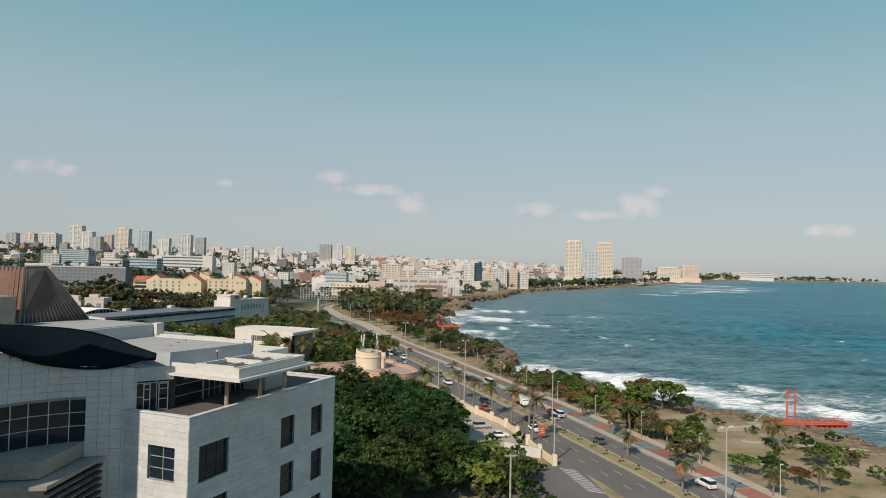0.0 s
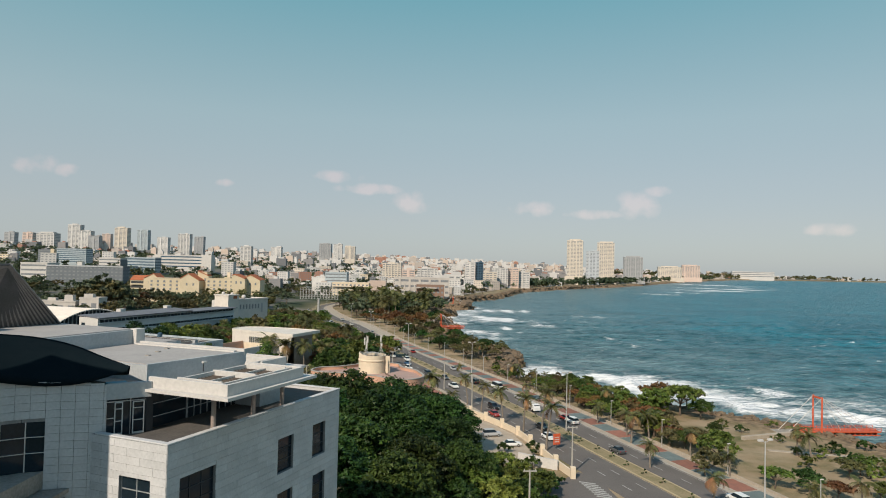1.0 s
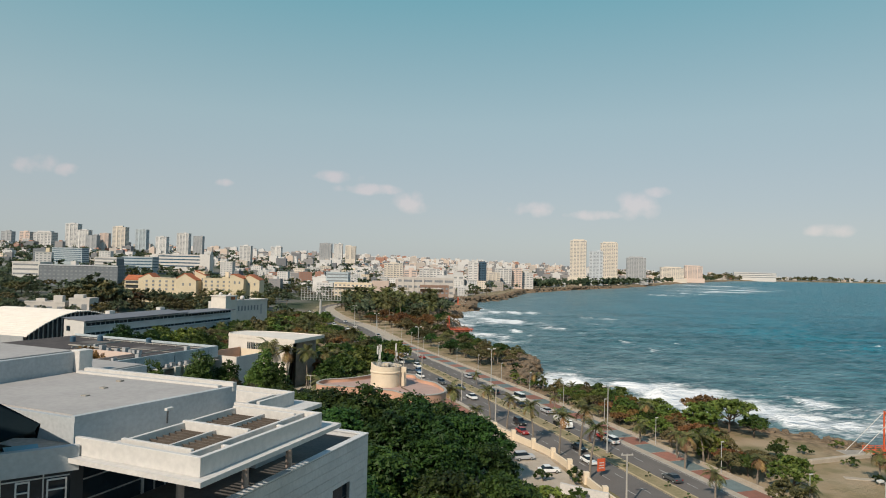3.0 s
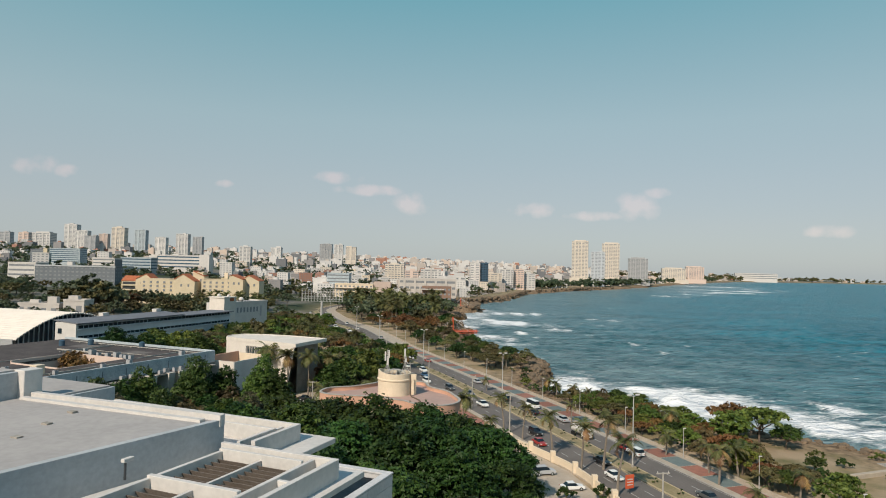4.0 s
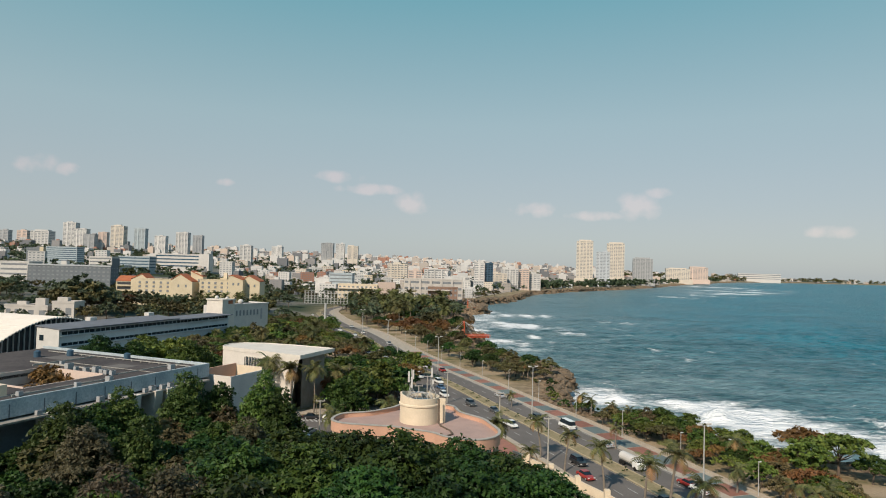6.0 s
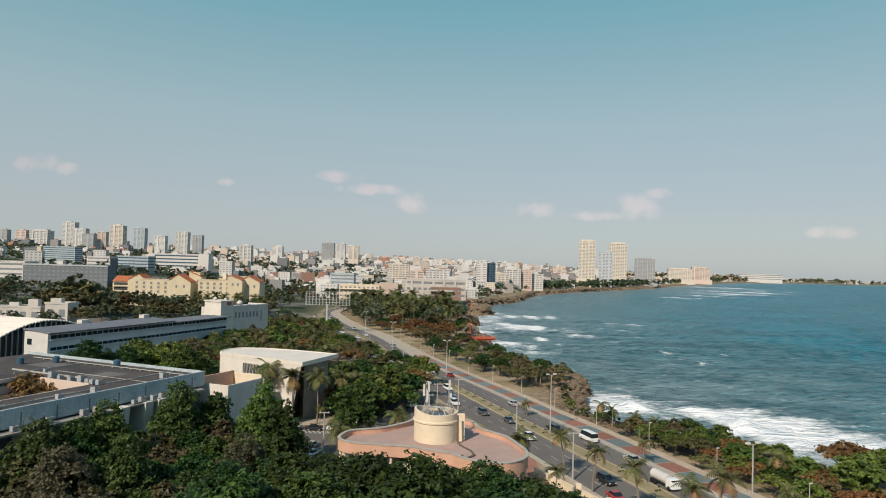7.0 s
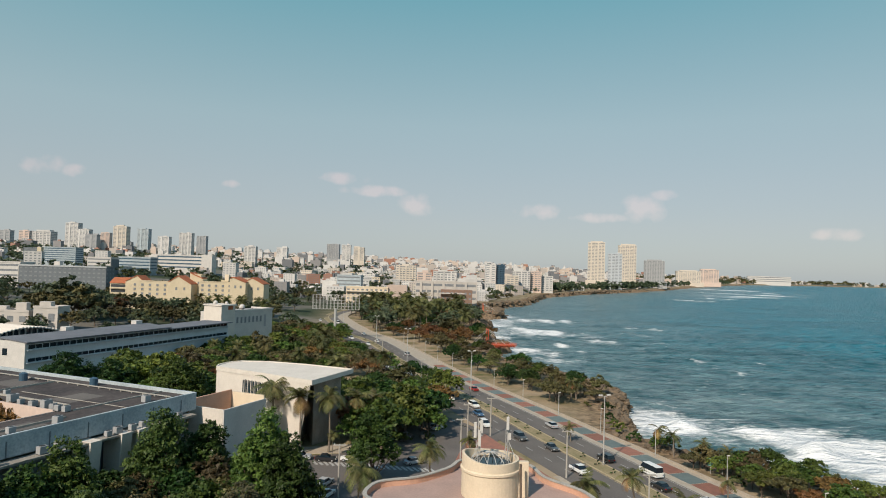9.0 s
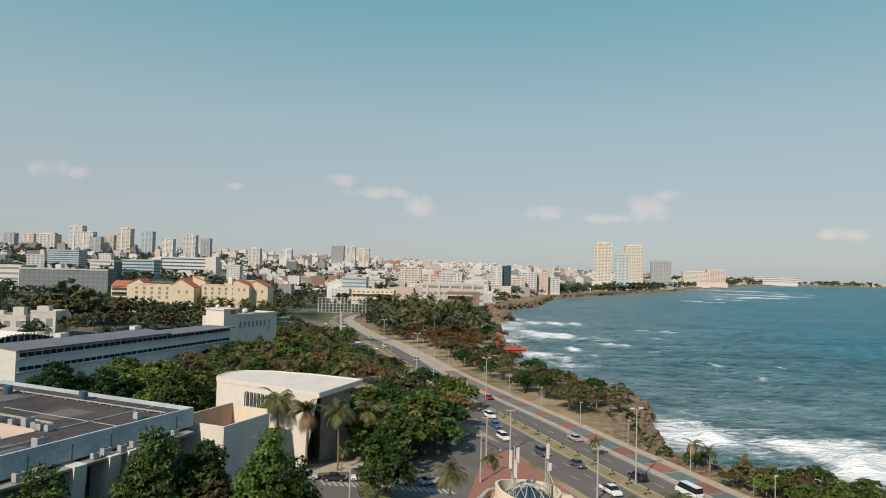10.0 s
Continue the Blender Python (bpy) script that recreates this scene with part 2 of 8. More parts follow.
M["townwall"] = town_material()
M["pink"] = material("pale_pink_wall", (0.60, 0.47, 0.40), (0.52, 0.41, 0.35), 0.15, 0.85, spread=0.12)
# distant panes: lightened in the colour to stand for haze
M["hazeglassfar"] = material("haze_paled_window", (0.15, 0.165, 0.18), (0.24, 0.25, 0.26), 0.3, 0.4)
M["bark"] = material("bark", (0.16, 0.12, 0.09), (0.09, 0.07, 0.055), 2, 0.95, bump=0.5)
M["palmbark"] = material("palm_bark", (0.24, 0.20, 0.16), (0.16, 0.135, 0.11), 2, 0.95, bump=0.5)
M["leaf"] = foliage_material("green_leaves", (0.007, 0.022, 0.005), (0.048, 0.096, 0.017))
M["leafmid"] = foliage_material("mid_green_leaves", (0.014, 0.034, 0.008), (0.095, 0.135, 0.030))
# far foliage, its green paled and greyed with painted-in haze
M["leafhaze"] = foliage_material("haze_greyed_leaves", (0.040, 0.058, 0.036), (0.110, 0.140, 0.072), 0.22)
M["leafbright"] = foliage_material("bright_green_leaves", (0.022, 0.052, 0.010), (0.145, 0.200, 0.038))
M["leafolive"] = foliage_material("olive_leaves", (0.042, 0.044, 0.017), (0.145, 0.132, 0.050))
M["leafdry"] = foliage_material("rust_leaves", (0.085, 0.042, 0.018), (0.20, 0.098, 0.036), 0.25, (0.49, 0.525))
M["leafgrey"] = foliage_material("grey_brown_twigs", (0.050, 0.045, 0.025), (0.115, 0.10, 0.055))
M["palm"] = foliage_material("palm_fronds", (0.038, 0.052, 0.014), (0.150, 0.150, 0.055))
M["palmdry"] = foliage_material("dry_palm_fronds", (0.20, 0.13, 0.05), (0.32, 0.22, 0.09))
M["tyre"] = material("tyre_rubber", (0.015, 0.015, 0.015), None, 3, 0.9)
M["tank"] = material("blue_tank", (0.05, 0.10, 0.15), None, 2, 0.5)

# ---------------------------------------------------------------- mesh helpers


def part(name, bm, mat, parent=None, label="", smooth=False):
    """Links a bmesh as one mesh object under a thing or a part."""
    me = bpy.data.meshes.new(name)
    bm.to_mesh(me)
    bm.free()
    return part_mesh(name, me, mat, parent, label, smooth)


def part_mesh(name, me, mat, parent=None, label="", smooth=False):
    if mat and not me.materials:
        me.materials.append(M[mat] if isinstance(mat, str) else mat)
    if smooth:
        me.polygons.foreach_set("use_smooth", [True] * len(me.polygons))
    ob = new(name, me)
    if parent:
        ob.parent = parent
    return tagged(ob, label)


def thing(name, label, category, m=None, group="", kind=""):
    ob = new(name)
    if m is not None:
        ob.matrix_basis = m
    return tagged(ob, label, category, group, kind)


def box(bm, x0, x1, y0, y1, z0, z1, bev=0.0, m=None):
    r = bmesh.ops.create_cube(bm, size=1.0)
    vs = r["verts"]
    for v in vs:
        v.co = Vector((x0 + (v.co.x + 0.5) * (x1 - x0), y0 + (v.co.y + 0.5) * (y1 - y0), z0 + (v.co.z + 0.5) * (z1 - z0)))
        if m is not None:
            v.co = m @ v.co
    if bev:
        es = list({e for v in vs for e in v.link_edges})
        bmesh.ops.bevel(bm, geom=es, offset=bev, segments=1, affect="EDGES")
    return bm


def boxes(*args, bev=0.0):
    bm = bmesh.new()
    for a in args:
        box(bm, *a, bev=bev)
    return bm


def cyl(bm, p, q, r0, r1=None, seg=8, caps=True):
    """A tapered round bar from p to q."""
    p, q = Vector(p), Vector(q)
    r1 = r0 if r1 is None else r1
    d = q - p
    m = Matrix.Translation((p + q) / 2) @ d.to_track_quat("Z", "Y").to_matrix().to_4x4()
    bmesh.ops.create_cone(bm, cap_ends=caps, segments=seg, radius1=r0, radius2=r1, depth=d.length, matrix=m)
    return bm


def prism(bm, pts, z0, z1):
    """An upright block over a plan outline (counter-clockwise)."""
    lo = [bm.verts.new((x, y, z0)) for x, y in pts]
    hi = [bm.verts.new((x, y, z1)) for x, y in pts]
    n = len(pts)
    bm.faces.new(hi)
    bm.faces.new(lo[::-1])
    for i in range(n):
        j = (i + 1) % n
        bm.faces.new((lo[i], lo[j], hi[j], hi[i]))
    return bm


def ribbon(bm, pts, w0, w1, z0, z1):
    """A strip along a line of plan points, from offset w0 to w1 to its right, with top z1 and sides down to z0."""
    pts = [Vector((p[0], p[1])) for p in pts]
    n = len(pts)
    rows = []
    for i, p in enumerate(pts):
        d = (pts[min(i + 1, n - 1)] - pts[max(i - 1, 0)]).normalized()
        r = Vector((d.y, -d.x))
        a, b = p + r * w0, p + r * w1
        rows.append([bm.verts.new((a.x, a.y, z0)), bm.verts.new((a.x, a.y, z1)), bm.verts.new((b.x, b.y, z1)), bm.verts.new((b.x, b.y, z0))])
    for r0, r1 in zip(rows, rows[1:]):
        for k in range(3):
            bm.faces.new((r0[k], r0[k + 1], r1[k + 1], r1[k]))
    bm.faces.new(rows[0][::-1])
    bm.faces.new(rows[-1])
    return bm


def spline(pts, step):
    """Points every step metres on a smooth curve through plan points."""
    P = [Vector((p[0], p[1])) for p in pts]
    P = [2 * P[0] - P[1]] + P + [2 * P[-1] - P[-2]]
    fine = []
    for i in range(1, len(P) - 2):
        a, b, c, d = P[i - 1 : i + 3]
        for k in range(40):
            t = k / 40
            fine.append(0.5 * (2 * b + (c - a) * t + (2 * a - 5 * b + 4 * c - d) * t * t + (3 * b - a - 3 * c + d) * t**3))
    fine.append(P[-2])
    out, left = [fine[0]], step
    for a, b in zip(fine, fine[1:]):
        l = (b - a).length
        while l >= left and l > 0:
            a = a + (b - a) * (left / l)
            out.append(a)
            l, left = (b - a).length, step
        left -= l
    return out


# ---------------------------------------------------------------- ground and sea
SHORE = [(150, -300), (140, -60), (130, 60), (119, 140), (113, 166), (102, 182), (93.5, 193.5), (81, 202.5), (67, 216), (54, 227.5), (44, 237), (36, 244.5), (30, 251), (28.5, 260), (30, 272), (32.5, 283), (35, 296), (37.5, 306), (40, 316),
         (40, 328), (34, 345), (24, 362), (14, 380), (5, 398), (3, 412), (-2, 434), (14, 452), (16, 474), (4, 490), (12, 514), (4, 547), (0, 566), (-3, 592), (20, 615), (10, 632), (-11, 648), (3, 685),
         (32, 702), (36, 755), (10, 777), (6, 831), (40, 872), (77, 926), (116, 1059), (159, 1232), (278, 1447), (357, 1570), (463, 1723), (641, 2001), (955, 2599), (1352, 3268), (1872, 4073), (2600, 4650), (3600, 4830), (7000, 4850)]
MEDIAN = [(58.5, 20), (55, 80), (46.6, 118.7), (38.9, 142.8), (31.4, 166), (23.4, 190), (9.9, 228), (2.6, 247), (-7.6, 275), (-23.4, 315), (-36, 350), (-51, 398), (-65, 441), (-84, 484), (-105, 550), (-119, 612), (-112, 690), (-80, 770), (-34, 860), (20, 950), (110, 1250)]
SHORE_NP = np.array(SHORE, float)


def shore_distance(x, y):
    """Metres to the shoreline, positive inland."""
    a, b = SHORE_NP[:-1], SHORE_NP[1:]
    p = np.stack([x, y], -1)[:, None, :]
    d = b - a
    t = np.clip(((p - a) * d).sum(-1) / (d * d).sum(-1), 0, 1)
    off = p - (a + t[..., None] * d)
    dist = np.hypot(off[..., 0], off[..., 1])
    k = dist.argmin(1)
    i = np.arange(len(k))
    cross = d[k, 0] * off[i, k, 1] - d[k, 1] * off[i, k, 0]
    return dist[i, k] * np.where(cross > 0, 1, -1)


def wobble(x, y, s):
    return np.sin(x * 1.3 / s + 1.7) * np.sin(y * 1.1 / s + 0.4) + 0.6 * np.sin((x + y) * 2.3 / s) + 0.4 * np.sin((x * 0.8 - y * 1.7) * 3.1 / s + 2)


def inland_height(d):
    return np.where(d > 110, np.minimum((d - 110) * 0.05, 72 + 0.0 * d), 0.0)


def land_z(x, y):
    d = shore_distance(np.array([x], float), np.array([y], float))
    return float(inland_height(d)[0])


def grid_axis(lo, f0, f1, hi, step, grow):
    mid = list(np.arange(f0, f1 + 0.01, step))
    up, s = [f1], step
    while up[-1] < hi:
        s *= grow
        up.append(up[-1] + s)
    dn, s = [f0], step
    while dn[-1] > lo:
        s *= grow
        dn.append(dn[-1] - s)
    return np.array(dn[:0:-1] + mid + up[1:])


def sheet(name, xs, ys, zfun):
    X, Y = np.meshgrid(xs, ys)
    x, y = X.ravel(), Y.ravel()
    z = zfun(x, y)
    nx, ny = len(xs), len(ys)
    i = np.arange(nx * ny).reshape(ny, nx)
    f = np.stack([i[:-1, :-1], i[:-1, 1:], i[1:, 1:], i[1:, :-1]], -1).reshape(-1, 4)
    me = bpy.data.meshes.new(name)
    me.from_pydata(np.stack([x, y, z], -1).tolist(), [], f.tolist())
    return me, x, y, z


def ground_z(x, y):
    d = shore_distance(x, y) + wobble(x, y, 9) * 1.3 + wobble(x, y, 3) * 0.5
    rise = inland_height(shore_distance(x, y))
    z = np.interp(d, [-30, -3, 0.0, 0.8, 2.2, 5, 10], [-14, -9, -6.6, -2.4, -0.9, -0.35, 0])
    rough = np.interp(d, [-3, 1, 5, 11], [0.6, 0.7, 0.4, 0.0])
    return np.maximum(z, -14) + rise + rough * wobble(x, y, 1.6) * 0.5 - 0.02


gx = grid_axis(-4500, -70, 132, 6500, 2.0, 1.075)
gy = grid_axis(-300, 60, 480, 5000, 2.0, 1.03)
me, *_ = sheet("ground", gx, gy, ground_z)
ground = part_mesh("ground", me, None, smooth=True)
tagged(ground, "dry grass and brown coral rock ground along the coast", "ground", kind="structure")


def ground_material():
    """Grass inland, bare sand-coloured rock towards the water, by the true distance from the shoreline."""
    m = bpy.data.materials.new("coast_ground")
    m.use_nodes = True
    n, l = m.node_tree.nodes, m.node_tree.links
    b = n["Principled BSDF"]
    b.inputs["Roughness"].default_value, b.inputs["Specular IOR Level"].default_value = 0.95, 0.1
    att = n.new("ShaderNodeAttribute")
    att.attribute_name = "inland"
    geo = n.new("ShaderNodeNewGeometry")

    def tex(s, d=5):
        t = n.new("ShaderNodeTexNoise")
        t.inputs["Scale"].default_value, t.inputs["Detail"].default_value = s, d
        l.new(geo.outputs["Position"], t.inputs["Vector"])
        return t.outputs["Fac"]

    def mixed(f, a, c):
        x = n.new("ShaderNodeMix")
        x.data_type = "RGBA"
        l.new(f, x.inputs["Factor"])
        for k, v in (("A", a), ("B", c)):
            if isinstance(v, tuple):
                x.inputs[k].default_value = (*v, 1)
            else:
                l.new(v, x.inputs[k])
        return x.outputs["Result"]

    def ranged(v, lo, hi):
        r = n.new("ShaderNodeMapRange")
        r.inputs["From Min"].default_value, r.inputs["From Max"].default_value = lo, hi
        l.new(v, r.inputs["Value"])
        return r.outputs["Result"]

    grass = mixed(ranged(tex(0.18), 0.42, 0.66), (0.26, 0.20, 0.12), (0.12, 0.12, 0.055))
    grass = mixed(ranged(tex(0.07), 0.44, 0.62), grass, (0.34, 0.265, 0.18))
    rock = mixed(ranged(tex(0.5), 0.35, 0.65), (0.32, 0.225, 0.14), (0.10, 0.072, 0.05))
    a = n.new("ShaderNodeMath")
    a.operation = "MULTIPLY_ADD"
    a.inputs[1].default_value = 14
    l.new(tex(0.22), a.inputs[0])
    l.new(att.outputs["Fac"], a.inputs[2])
    col = mixed(ranged(a.outputs[0], 16, 30), rock, grass)
    far = mixed(ranged(tex(0.02), 0.45, 0.6), (0.045, 0.06, 0.035), (0.16, 0.15, 0.13))
    roofs = n.new("ShaderNodeTexVoronoi")
    roofs.inputs["Scale"].default_value = 0.05
    l.new(geo.outputs["Position"], roofs.inputs["Vector"])
    sp = n.new("ShaderNodeSeparateColor")
    l.new(roofs.outputs["Color"], sp.inputs[0])
    town = mixed(ranged(sp.outputs[0], 0.35, 0.8), (0.10, 0.12, 0.10), (0.46, 0.43, 0.40))
    far = mixed(ranged(att.outputs["Fac"], 500, 900), far, town)
    col = mixed(ranged(att.outputs["Fac"], 90, 130), col, far)
    l.new(col, b.inputs["Base Color"])
    bp = n.new("ShaderNodeBump")
    bp.inputs["Strength"].default_value, bp.inputs["Distance"].default_value = 0.8, 0.4
    l.new(tex(1.6, 8), bp.inputs["Height"])
    l.new(bp.outputs["Normal"], b.inputs["Normal"])
    return m


co = np.empty(len(me.vertices) * 3)
me.vertices.foreach_get("co", co)
co = co.reshape(-1, 3)
me.attributes.new("inland", "FLOAT", "POINT").data.foreach_set("value", shore_distance(co[:, 0], co[:, 1]))
me.materials.append(ground_material())

SEA_Z = -6.0


def breakers(x, y, wide=1.0):
    """Height of the rolling breakers: a few crests that near the shore, steep ahead and with a long tail of foam behind them."""
    h = np.zeros_like(x)
    for cx, cy, ang, length, width, height in BREAKERS:
        dx, dy = x - cx, y - cy
        u = dx * math.cos(ang) + dy * math.sin(ang)
        v = -dx * math.sin(ang) + dy * math.cos(ang) + 2.5 * np.sin(u * 0.16) + 1.2 * np.sin(u * 0.43 + 1)
        w = np.where(v > 0, width, width * (1.0 + 2.6 * (wide - 1.0)))
        h += (0.72 + 0.28 * np.sin(u * 0.31 + cx)) * height * np.exp(-((u / length) ** 2)) * np.exp(-((v / w) ** 2))
    return h


BREAKERS = [(77, 266, 1.95, 24, 6.0, 3.0), (114, 440, 1.73, 20, 1.5, 0.9), (120, 402, 1.73, 10, 1.4, 0.9), (49, 433, -0.3, 5, 1.8, 1.0), (104, 232, 2.1, 16, 3.5, 1.7), (140, 218, -0.4, 26, 3.5, 1.4), (52, 292, -1.0, 15, 4, 1.2), (128, 258, 1.9, 14, 2.5, 1.2), (185, 205, -0.3, 24, 4, 1.3), (56, 590, -0.1, 18, 7, 1.5), (86, 530, -0.4, 10, 4, 1.5), (40, 610, 0.0, 14, 4, 1.1), (52, 500, -0.3, 7, 2.5, 1.2), (40, 455, -0.3, 8, 2.5, 1.0), (60, 470, -0.5, 5, 2, 1.0), (150, 640, -0.2, 30, 4, 1.0), (70, 700, 0.1, 40, 7, 1.5), (450, 1300, -0.5, 60, 9, 1.5), (560, 1440, -0.5, 80, 10, 1.5), (640, 1560, -0.5, 60, 9, 1.3), (720, 1640, -0.5, 90, 12, 1.5), (860, 1800, -0.5, 110, 12, 1.6), (980, 2020, -0.5, 120, 14, 1.5), (1000, 2350, -0.5, 150, 16, 1.6), (760, 1900, -0.5, 90, 12, 1.4)]


def sea_z(x, y):
    near = np.clip(1.4 - np.hypot(x - 60, y - 150) / 900, 0.0, 1)
    w = 0.34 * np.sin(x * 0.21 + y * 0.33 + 1.5 * np.sin(x * 0.05)) + 0.26 * np.sin(-x * 0.12 + y * 0.47 + np.sin(y * 0.07) * 2) + 0.15 * np.sin(x * 0.55 + y * 0.71 + 2 * np.sin(x * 0.09 - y * 0.04)) + 0.10 * np.sin(x * 0.9 - y * 0.5 + 3 * np.sin(y * 0.05))
    return SEA_Z + near * w + breakers(x, y)


sx = grid_axis(-60, 25, 260, 6500, 1.6, 1.045)
sy = grid_axis(-300, 130, 480, 5400, 1.6, 1.03)
sea_me, x_, y_, z_ = sheet("sea", sx, sy, sea_z)
sea = part_mesh("sea", sea_me, None, smooth=True)
tagged(sea, "choppy teal sea with white surf near the rocks", "sea", kind="structure")
off = -shore_distance(x_, y_)
sea_me.attributes.new("offshore", "FLOAT", "POINT").data.foreach_set("value", off)
SURF = [(84, 264, 23), (100, 262, 18), (64, 258, 13), (80, 240, 16), (48, 299, 14), (120, 240, 20), (150, 235, 26), (178, 226, 30), (40, 575, 30), (80, 560, 20), (8, 540, 16), (2, 600, 18), (25, 660, 22), (30, 735, 20), (34, 430, 10), (26, 470, 14), (20, 640, 22), (640, 1640, 110), (820, 1850, 130), (1000, 2250, 160)]
sea_me.attributes.new("surf", "FLOAT", "POINT").data.foreach_set("value", np.max([np.exp(-(((x_ - a) ** 2 + (y_ - b) ** 2) / r**2)) for a, b, r in SURF], axis=0))
sea_me.attributes.new("crest", "FLOAT", "POINT").data.foreach_set("value", breakers(x_, y_, 2.2))


def sea_material():
    m = bpy.data.materials.new("sea_water")
    m.use_nodes = True
    n, l = m.node_tree.nodes, m.node_tree.links
    b = n["Principled BSDF"]
    geo = n.new("ShaderNodeNewGeometry")
    offs, crest = n.new("ShaderNodeAttribute"), n.new("ShaderNodeAttribute")
    offs.attribute_name, crest.attribute_name = "offshore", "crest"

    def tex(sx, sy, d=6, rot=0.0, dist=0.0):
        mp = n.new("ShaderNodeMapping")
        mp.inputs["Rotation"].default_value = (0, 0, rot)
        mp.inputs["Scale"].default_value = (sx, sy, 0.3)
        l.new(geo.outputs["Position"], mp.inputs["Vector"])
        t = n.new("ShaderNodeTexNoise")
        t.inputs["Scale"].default_value, t.inputs["Detail"].default_value = 1.0, d
        t.inputs["Distortion"].default_value = dist
        l.new(mp.outputs["Vector"], t.inputs["Vector"])
        return t.outputs["Fac"]

    def ranged(v, lo, hi, a=0.0, c=1.0):
        r = n.new("ShaderNodeMapRange")
        for k, x in (("From Min", lo), ("From Max", hi), ("To Min", a), ("To Max", c)):
            r.inputs[k].default_value = x
        l.new(v, r.inputs["Value"])
        return r.outputs["Result"]

    def op(kind, a, c):
        x = n.new("ShaderNodeMath")
        x.operation, x.use_clamp = kind, False
        for k, v in enumerate((a, c)):
            if isinstance(v, float):
                x.inputs[k].default_value = v
            else:
                l.new(v, x.inputs[k])
        return x.outputs[0]

    def mixed(f, a, c):
        x = n.new("ShaderNodeMix")
        x.data_type = "RGBA"
        l.new(f, x.inputs["Factor"])
        for k, v in (("A", a), ("B", c)):
            if isinstance(v, tuple):
                x.inputs[k].default_value = (*v, 1)
            else:
                l.new(v, x.inputs[k])
        return x.outputs["Result"]

    patch = tex(0.006, 0.016, 5, 0.25, 0.6)
    streak = tex(0.03, 0.11, 7, 0.3, 0.8)
    water = mixed(ranged(patch, 0.38, 0.62), (0.004, 0.122, 0.178), (0.008, 0.180, 0.245))
    shallow = mixed(ranged(streak, 0.35, 0.65), (0.076, 0.146, 0.165), (0.178, 0.252, 0.264))
    near = ranged(op("ADD", offs.outputs["Fac"], op("MULTIPLY", patch, 90.0)), 80.0, 330.0, 1.0, 0.0)
    col = mixed(near, water, shallow)
    # wave light and shade put into the colour: dark troughs, pale crests
    swell_shade = op("ADD", op("MULTIPLY", tex(0.012, 0.055, 6, 0.22, 0.5), 0.6), op("MULTIPLY", tex(0.05, 0.19, 6, 0.32, 0.6), 0.4))
    col = mixed(ranged(swell_shade, 0.40, 0.53, 0.70, 0.0), col, (0.008, 0.056, 0.070))
    chop_shade = op("ADD", op("MULTIPLY", tex(0.13, 0.42, 6, 0.25, 0.5), 0.55), op("MULTIPLY", tex(0.34, 0.9, 4, 0.5, 0.6), 0.45))
    col = mixed(ranged(chop_shade, 0.38, 0.50, 0.8, 0.0), col, (0.008, 0.046, 0.062))
    col = mixed(ranged(chop_shade, 0.53, 0.66, 0.0, 0.50), col, (0.11, 0.22, 0.245))
    col = mixed(ranged(swell_shade, 0.54, 0.70, 0.0, 0.45), col, (0.10, 0.17, 0.18))
    # foam: thick at the rocks and on breaking crests, thin lace further out
    lace = tex(0.09, 0.22, 9, 0.35, 1.6)
    fine = tex(0.5, 0.9, 6, 0.3, 1.0)
    surf = n.new("ShaderNodeAttribute")
    surf.attribute_name = "surf"
    swash = ranged(surf.outputs["Fac"], 0.0, 1.0, 0.30, 1.0)
    edge = op("ADD", op("MULTIPLY", ranged(offs.outputs["Fac"], 0.0, 34.0, 0.36, 0.0), swash), op("MULTIPLY", surf.outputs["Fac"], 0.20))
    edge2 = op("MULTIPLY", ranged(offs.outputs["Fac"], 0.0, 170.0, 0.13, 0.0), swash)
    cr = ranged(crest.outputs["Fac"], 0.10, 1.3, 0.0, 0.60)
    s = op("ADD", op("ADD", lace, op("MULTIPLY", op("SUBTRACT", fine, 0.5), 0.6)), op("ADD", op("ADD", edge, edge2), cr))
    foam = ranged(s, 0.66, 1.06)
    caps = tex(0.05, 0.16, 8, 0.3, 0.7)
    foam = op("MAXIMUM", foam, op("MULTIPLY", ranged(caps, 0.69, 0.745), 0.8))
    col = mixed(foam, col, (0.74, 0.75, 0.75))
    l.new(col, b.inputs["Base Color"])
    l.new(ranged(foam, 0.0, 1.0, 0.30, 0.9), b.inputs["Roughness"])
    b.inputs["IOR"].default_value = 1.33
    b.inputs["Specular IOR Level"].default_value = 0.22
    chop = op("ADD", op("MULTIPLY", tex(0.10, 0.30, 8, 0.3, 0.5), 1.0), op("MULTIPLY", tex(0.6, 1.2, 6, 0.4), 0.22))
    bp = n.new("ShaderNodeBump")
    bp.inputs["Strength"].default_value, bp.inputs["Distance"].default_value = 1.0, 3.2
    l.new(chop, bp.inputs["Height"])
    l.new(bp.outputs["Normal"], b.inputs["Normal"])
    return m


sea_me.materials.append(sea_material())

# ---------------------------------------------------------------- road
axis_line = spline(MEDIAN, 4.0)
road = part("road", ribbon(bmesh.new(), axis_line, -11.6, 9.2, -0.3, 0.02), "asphalt")
tagged(road, "grey asphalt dual carriageway with worn lane lines", "road", kind="structure")
median = part("median", ribbon(bmesh.new(), axis_line, -1.6, 1.7, -0.2, 0.17), "drygrass")
tagged(median, "planted median strip with dry grass between pale kerbs", "median", kind="structure")
for a, b in ((-1.9, -1.6), (1.7, 2.0)):
    part("kerb", ribbon(bmesh.new(), axis_line, a, b, -0.2, 0.2), "yellowpaint", median)
